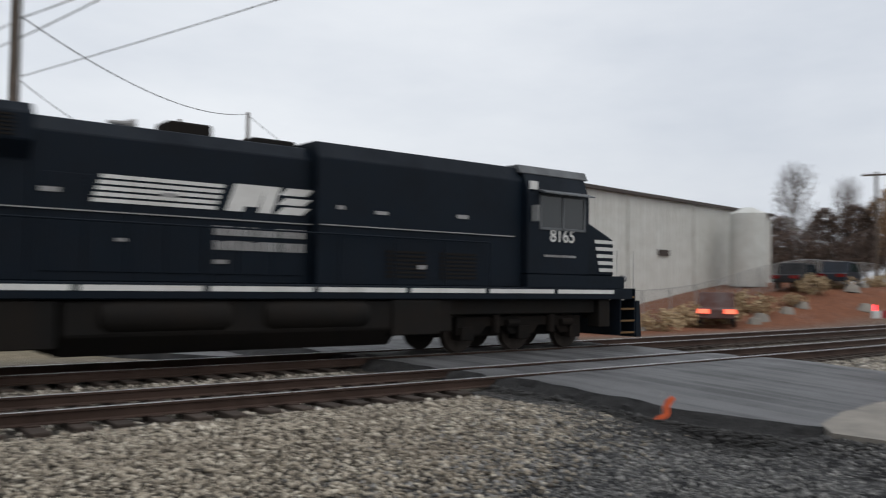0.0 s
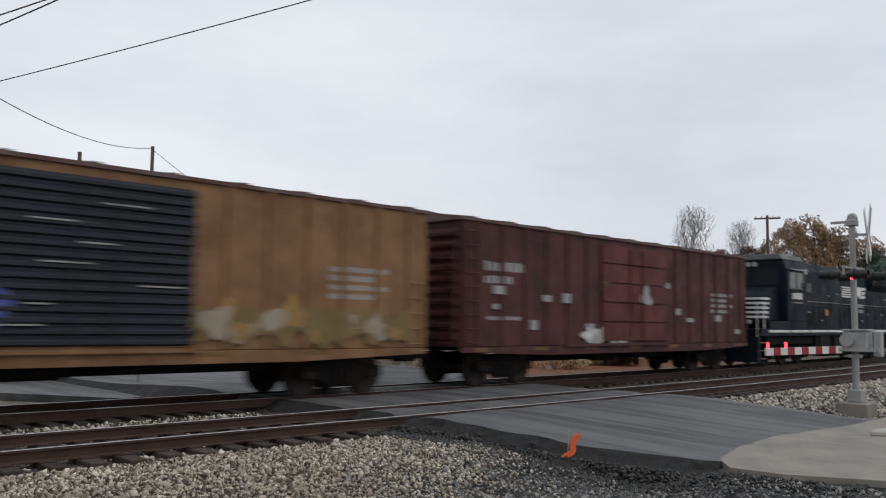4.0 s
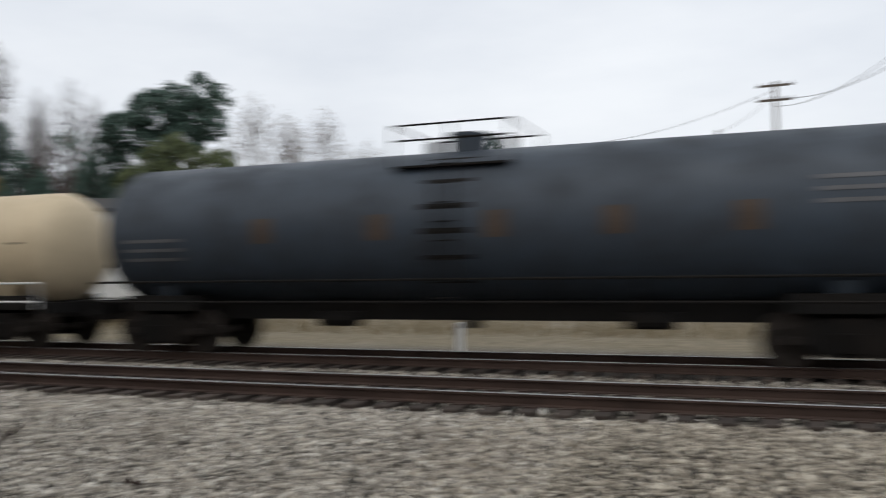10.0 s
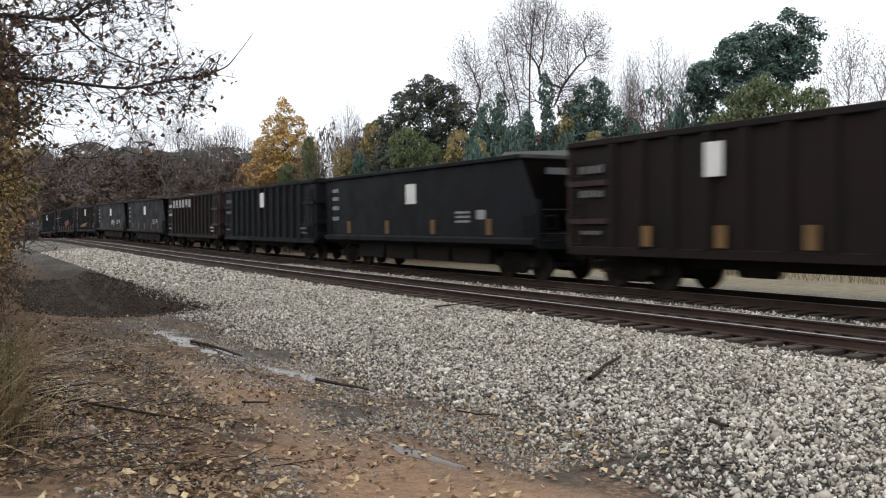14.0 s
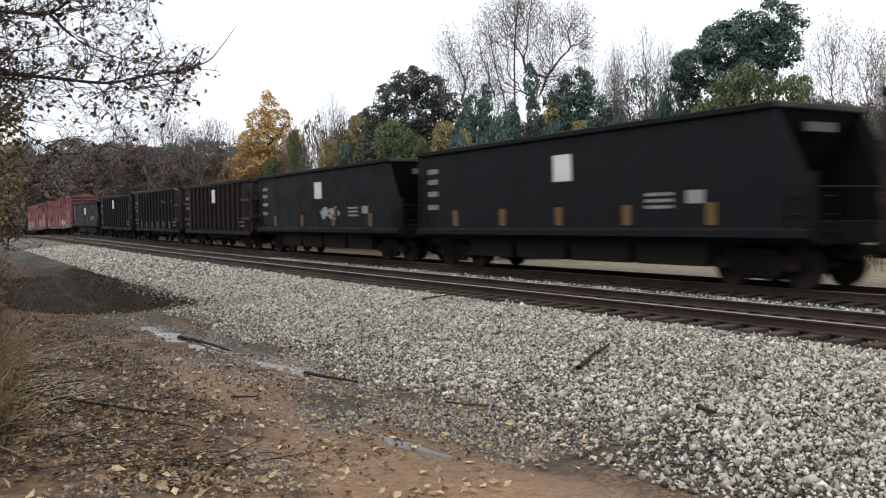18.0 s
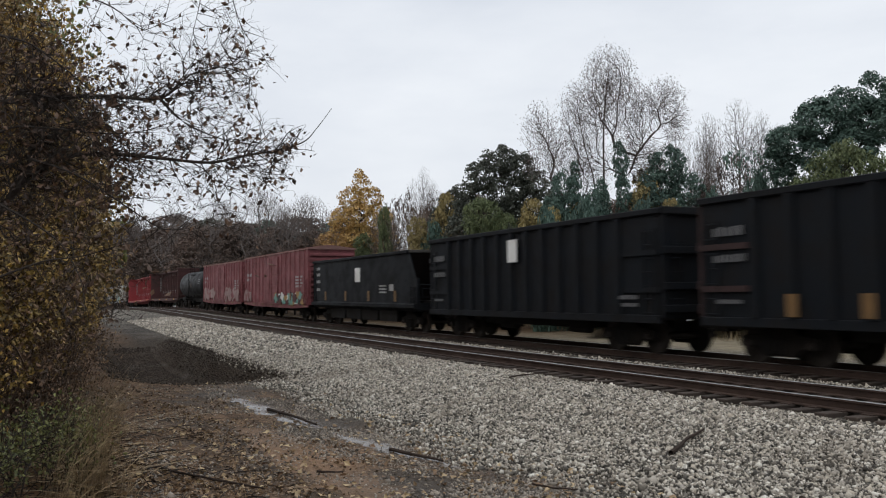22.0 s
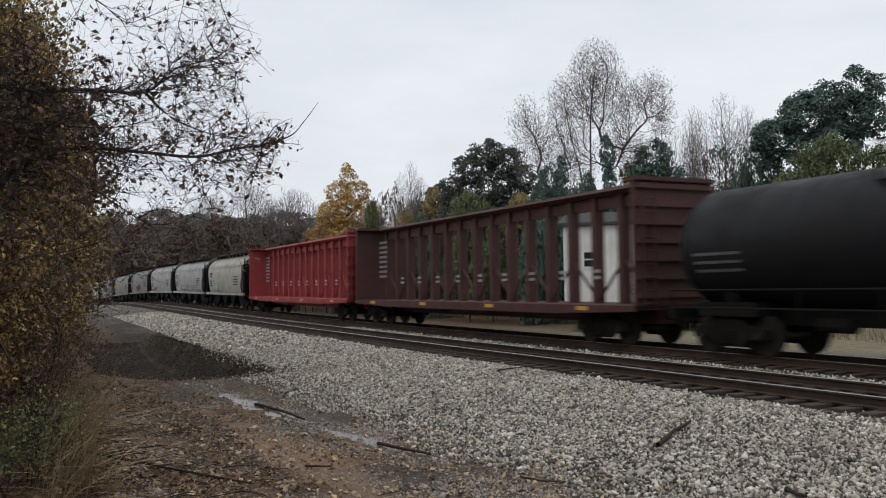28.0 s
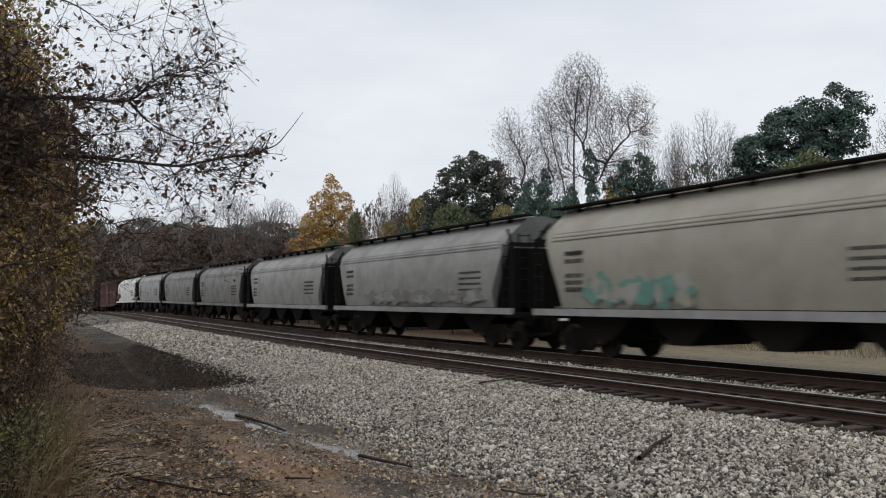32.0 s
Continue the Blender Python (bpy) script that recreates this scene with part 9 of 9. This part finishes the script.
def build_buildings():
    M["tail_glow"] = flat("tail_glow", (1.0, 0.16, 0.09), 0.3, 0, 1.6)
    # long metal warehouse across the line
    wh = building("warehouse", 30.2, 33.4, 36.1, 26.4, 7.3, 8.5, "metal_wall", "grey_roof", "long white ribbed metal warehouse with brown eaves", turn=8.6, panel=0.9, base=0.2)
    part("gutter", box(-0.3, 36.4, -0.32, -0.22, 7.2, 7.4), "brown_trim", wh)
    g = Geo()
    for a, b in ((( -0.3, 7.25), (13.2, 8.5)), ((13.2, 8.5), (26.7, 7.25))):
        prism([(a[0], a[1] - 0.12), (b[0], b[1] - 0.12), (b[0], b[1] + 0.12), (a[0], a[1] + 0.12)], -0.32, -0.24, "x", g)
    part("verge_trim", g, "brown_trim", wh)
    part("floodlight", box(-0.5, -0.1, 6.4, 6.9, 6.6, 7.0), "galvanised", wh)
    part("side_vent", box(17, 18.4, -0.12, 0, 3.4, 3.8), "brown_trim", wh)
    for k in range(4):
        part("downpipe", box(4 + 9 * k, 4.12 + 9 * k, -0.16, -0.02, 0, 7.0), "metal_wall", wh)
    part("roof_aerial", cyl((0.5, 12.0, 8.2), (0.5, 12.0, 9.4), 0.03, n=6), "galvanised", wh)
    # white upright tank by its corner
    x, y, z = polar(-19.7, 66)
    t = thing("storage_tank", pose(x, y, z), "upright white storage tank beside the warehouse", "storage tank")
    part("shell", cyl((0, 0, 0), (0, 0, 5.3), 1.3, n=28), "metal_wall", t, smooth=True)
    part("dome", cyl((0, 0, 5.3), (0, 0, 5.75), 1.3, 0.4, 28), "metal_wall", t, smooth=True)
    # white houses seen between the cars
    building("house", *polar(93.2, 42)[:2], 12.4, 7.0, 4.0, 4.8, "house_white", "roof_dark", "low white house with small dark windows", ((1.0, 2.0, 0.5, 0.7), (5.0, 1.2, 0.9, 1.5), (8.2, 1.4, 1.3, 0.9), (10.4, 1.4, 0.9, 1.2)), turn=47.5, base=1.0)
    building("house", -6.5, 37.5, 13.0, 8.5, 5.4, 6.3, "house_white", "roof_dark", "white two-storey house with dark roof", ((1.5, 3.4, 1.0, 1.4), (4.2, 3.4, 1.0, 1.4), (8.0, 3.4, 1.0, 1.4), (1.5, 0.9, 1.0, 1.4), (8.0, 0.9, 1.0, 1.4)))
    building("house", -19.0, 36.0, 7.0, 8.0, 4.4, 5.8, "house_white", "roof_dark", "small pale clapboard house", ((1.2, 1.2, 1.0, 1.4), (4.4, 1.2, 1.0, 1.4)))
    # chain-link fence on the clay bank
    fn = thing("chain_link_fence", pose(0, 0, 0), "galvanised chain-link fence along the clay bank", "fence")
    prev = None
    for k in range(17):
        x = 33 + 3.0 * k
        y = 27.5 + 0.12 * (x - 33) + bend(x)
        z = ground_z(x, y)
        part("post", cyl((x, y, z - 0.2), (x, y, z + 1.9), 0.035, n=8), "galvanised", fn)
        if prev:
            gm = cyl((prev[0], prev[1], prev[2] + 1.88), (x, y, z + 1.88), 0.022, n=6)
            for j in range(12):
                t0 = j / 12
                a = (prev[0] + (x - prev[0]) * t0, prev[1] + (y - prev[1]) * t0, prev[2] + (z - prev[2]) * t0)
                cyl((a[0], a[1], a[2] + 0.1), (a[0] + 0.6, a[1] + 0.07, a[2] + 1.85), 0.006, n=3, g=gm)
                cyl((a[0] + 0.6, a[1] + 0.07, a[2] + 0.1), (a[0], a[1], a[2] + 1.85), 0.006, n=3, g=gm)
            part("mesh_panel", gm, "galvanised", fn)
        prev = (x, y, z)
    # parked vehicles and rubble beyond the bank
    for k, (az, r, col, label, cat) in enumerate(((18.2, 31.5, "white_paint", "white van with lit headlight, waiting across the line", "van"), (-25.0, 66, "blue_door", "dark blue pickup truck parked beside the fence", "truck"), (-22.6, 64, "spray_black", "dark parked car beside the fence", "car"), (-36.5, 78, "hopper_white", "white pickup parked on the bank", "truck"), (-17.8, 48, "brown_roof", "brown car with lit red tail lamps on the bank", "car"))):
        x, y, z = polar(az, r)
        v = thing("parked_" + cat, pose(x, y, z, 0, 0, (200, 12, 8, 15, 34, 30)[k]), label, cat)
        part("body", prism([(-2.3, 0.45), (2.3, 0.45), (2.35, 0.85), (1.6, 1.05), (0.9, 1.75), (-1.0 if cat != "van" else -2.2, 1.8), (-1.4 if cat != "van" else -2.3, 1.0), (-2.3, 0.95)], -0.9, 0.9, "y"), col, v, bevel=0.05)
        part("windows", prism([(1.35, 1.1), (0.85, 1.66), (-0.8, 1.68), (-1.0, 1.1)], -0.912, 0.912, "y"), "glass", v)
        for wx in (-1.45, 1.45):
            for wy in (-0.82, 0.82):
                w = part("wheel", cyl((wx, wy - 0.11, 0.34), (wx, wy + 0.11, 0.34), 0.34, n=18), "lamp_black", v)
                part("rim", cyl((wx, wy - 0.12, 0.34), (wx, wy + 0.12, 0.34), 0.2, n=12), "galvanised", w)
        for wy in (-0.65, 0.65):
            part("headlight", lathe([(2.3, 0.11), (2.36, 0.11)], 10, wy, 0.75), "warm_glow" if k == 0 else "dull_white", v)
            part("tail_lamp", box(-2.36, -2.3, wy - 0.3, wy + 0.3, 0.72, 0.94), "tail_glow" if k == 4 else "lens_red", v)
    rnd = random.Random(3)
    for k in range(14):
        x = 30 + 3.0 * k + rnd.uniform(-1, 1)
        y = 24.5 + bend(x) + rnd.uniform(-0.8, 2.5)
        g = Geo()
        z = ground_z(x, y)
        s = rnd.uniform(0.25, 0.7)
        cyl((x, y, z - 0.2), (x + 0.2 * s, y, z + 0.6 * s), s, s * 0.55, 7, g)
        solid("rubble_block", g, "concrete", "broken grey concrete lump on the bank", "rubble", bevel=0.04)
    scr = clump_tree(51, [[(0, 0, -0.1), (0.1, 0, 0.4), (0.2, 0, 0.8)], [(0.5, 0.2, -0.1), (0.7, 0.2, 0.3), (0.9, 0.2, 0.6)]], [(0, 0, 0.5, 0.8, 0.7, 0.4), (-0.6, 0, 0.4, 0.6, 0.6, 0.35), (0.7, 0, 0.4, 0.6, 0.6, 0.35)], "dry tan weeds on the clay bank", "straw", 0.06, 0.25, 1.0, 14, limbs=120, fine=0.004, name="shrub", category="shrub")
    for k in range(13):
        x = 26 + 4.0 * k
        y = 25.0 + bend(x) + rnd.uniform(-1.0, 3.0)
        m = Matrix.LocRotScale((x, y, ground_z(x, y)), Euler((0, 0, k)), (rnd.uniform(0.7, 1.4),) * 3)
        if k == 0:
            scr.matrix_basis = m
        else:
            copy_thing(scr, m)


build_woods()
build_near_tree()
build_crossing()
build_poles()
build_buildings()
build_path_things()
build_stones()


# ---- motion ----
def run(t):
    """How far the train has come after t seconds."""
    return 14.938 * t - 0.0267 * t * t / 2


def motions():
    times = [0.5 * i for i in range(65)]
    for car, mid, half, turned in CARS:
        rows = []
        for t in times:
            x = mid + run(t)
            q = max(half - 2.2, 2.0)
            xa, xb = x - q, x + q
            ya, yb = bend(xa), bend(xb)
            za, zb = rise(xa), rise(xb)
            yaw = math.degrees(math.atan2(yb - ya, 2 * q))
            dip = -math.degrees(math.atan2(zb - za, 2 * q))
            m = pose(x, FAR_Y + (ya + yb) / 2, (za + zb) / 2, 0, dip, yaw)
            if turned:
                m = m @ pose(0, 0, 0, 0, 0, 180)
            rows.append((t, m))
        walk(car, rows)
    # every wheel turns at the same pace: the first is keyed, the others take over its keys
    spin = [(k / FPS, pose(0, 0, 0, 0, math.degrees(run(k / FPS) / 0.46) % 360, 0)) for k in range(32 * FPS + 1)]
    walk(WHEELS[0], spin)
    act, slot = WHEELS[0].animation_data.action, WHEELS[0].animation_data.action_slot
    for w in WHEELS[1:]:
        w.rotation_mode = "QUATERNION"
        w.animation_data_create()
        w.animation_data.action = act
        w.animation_data.action_slot = slot


motions()
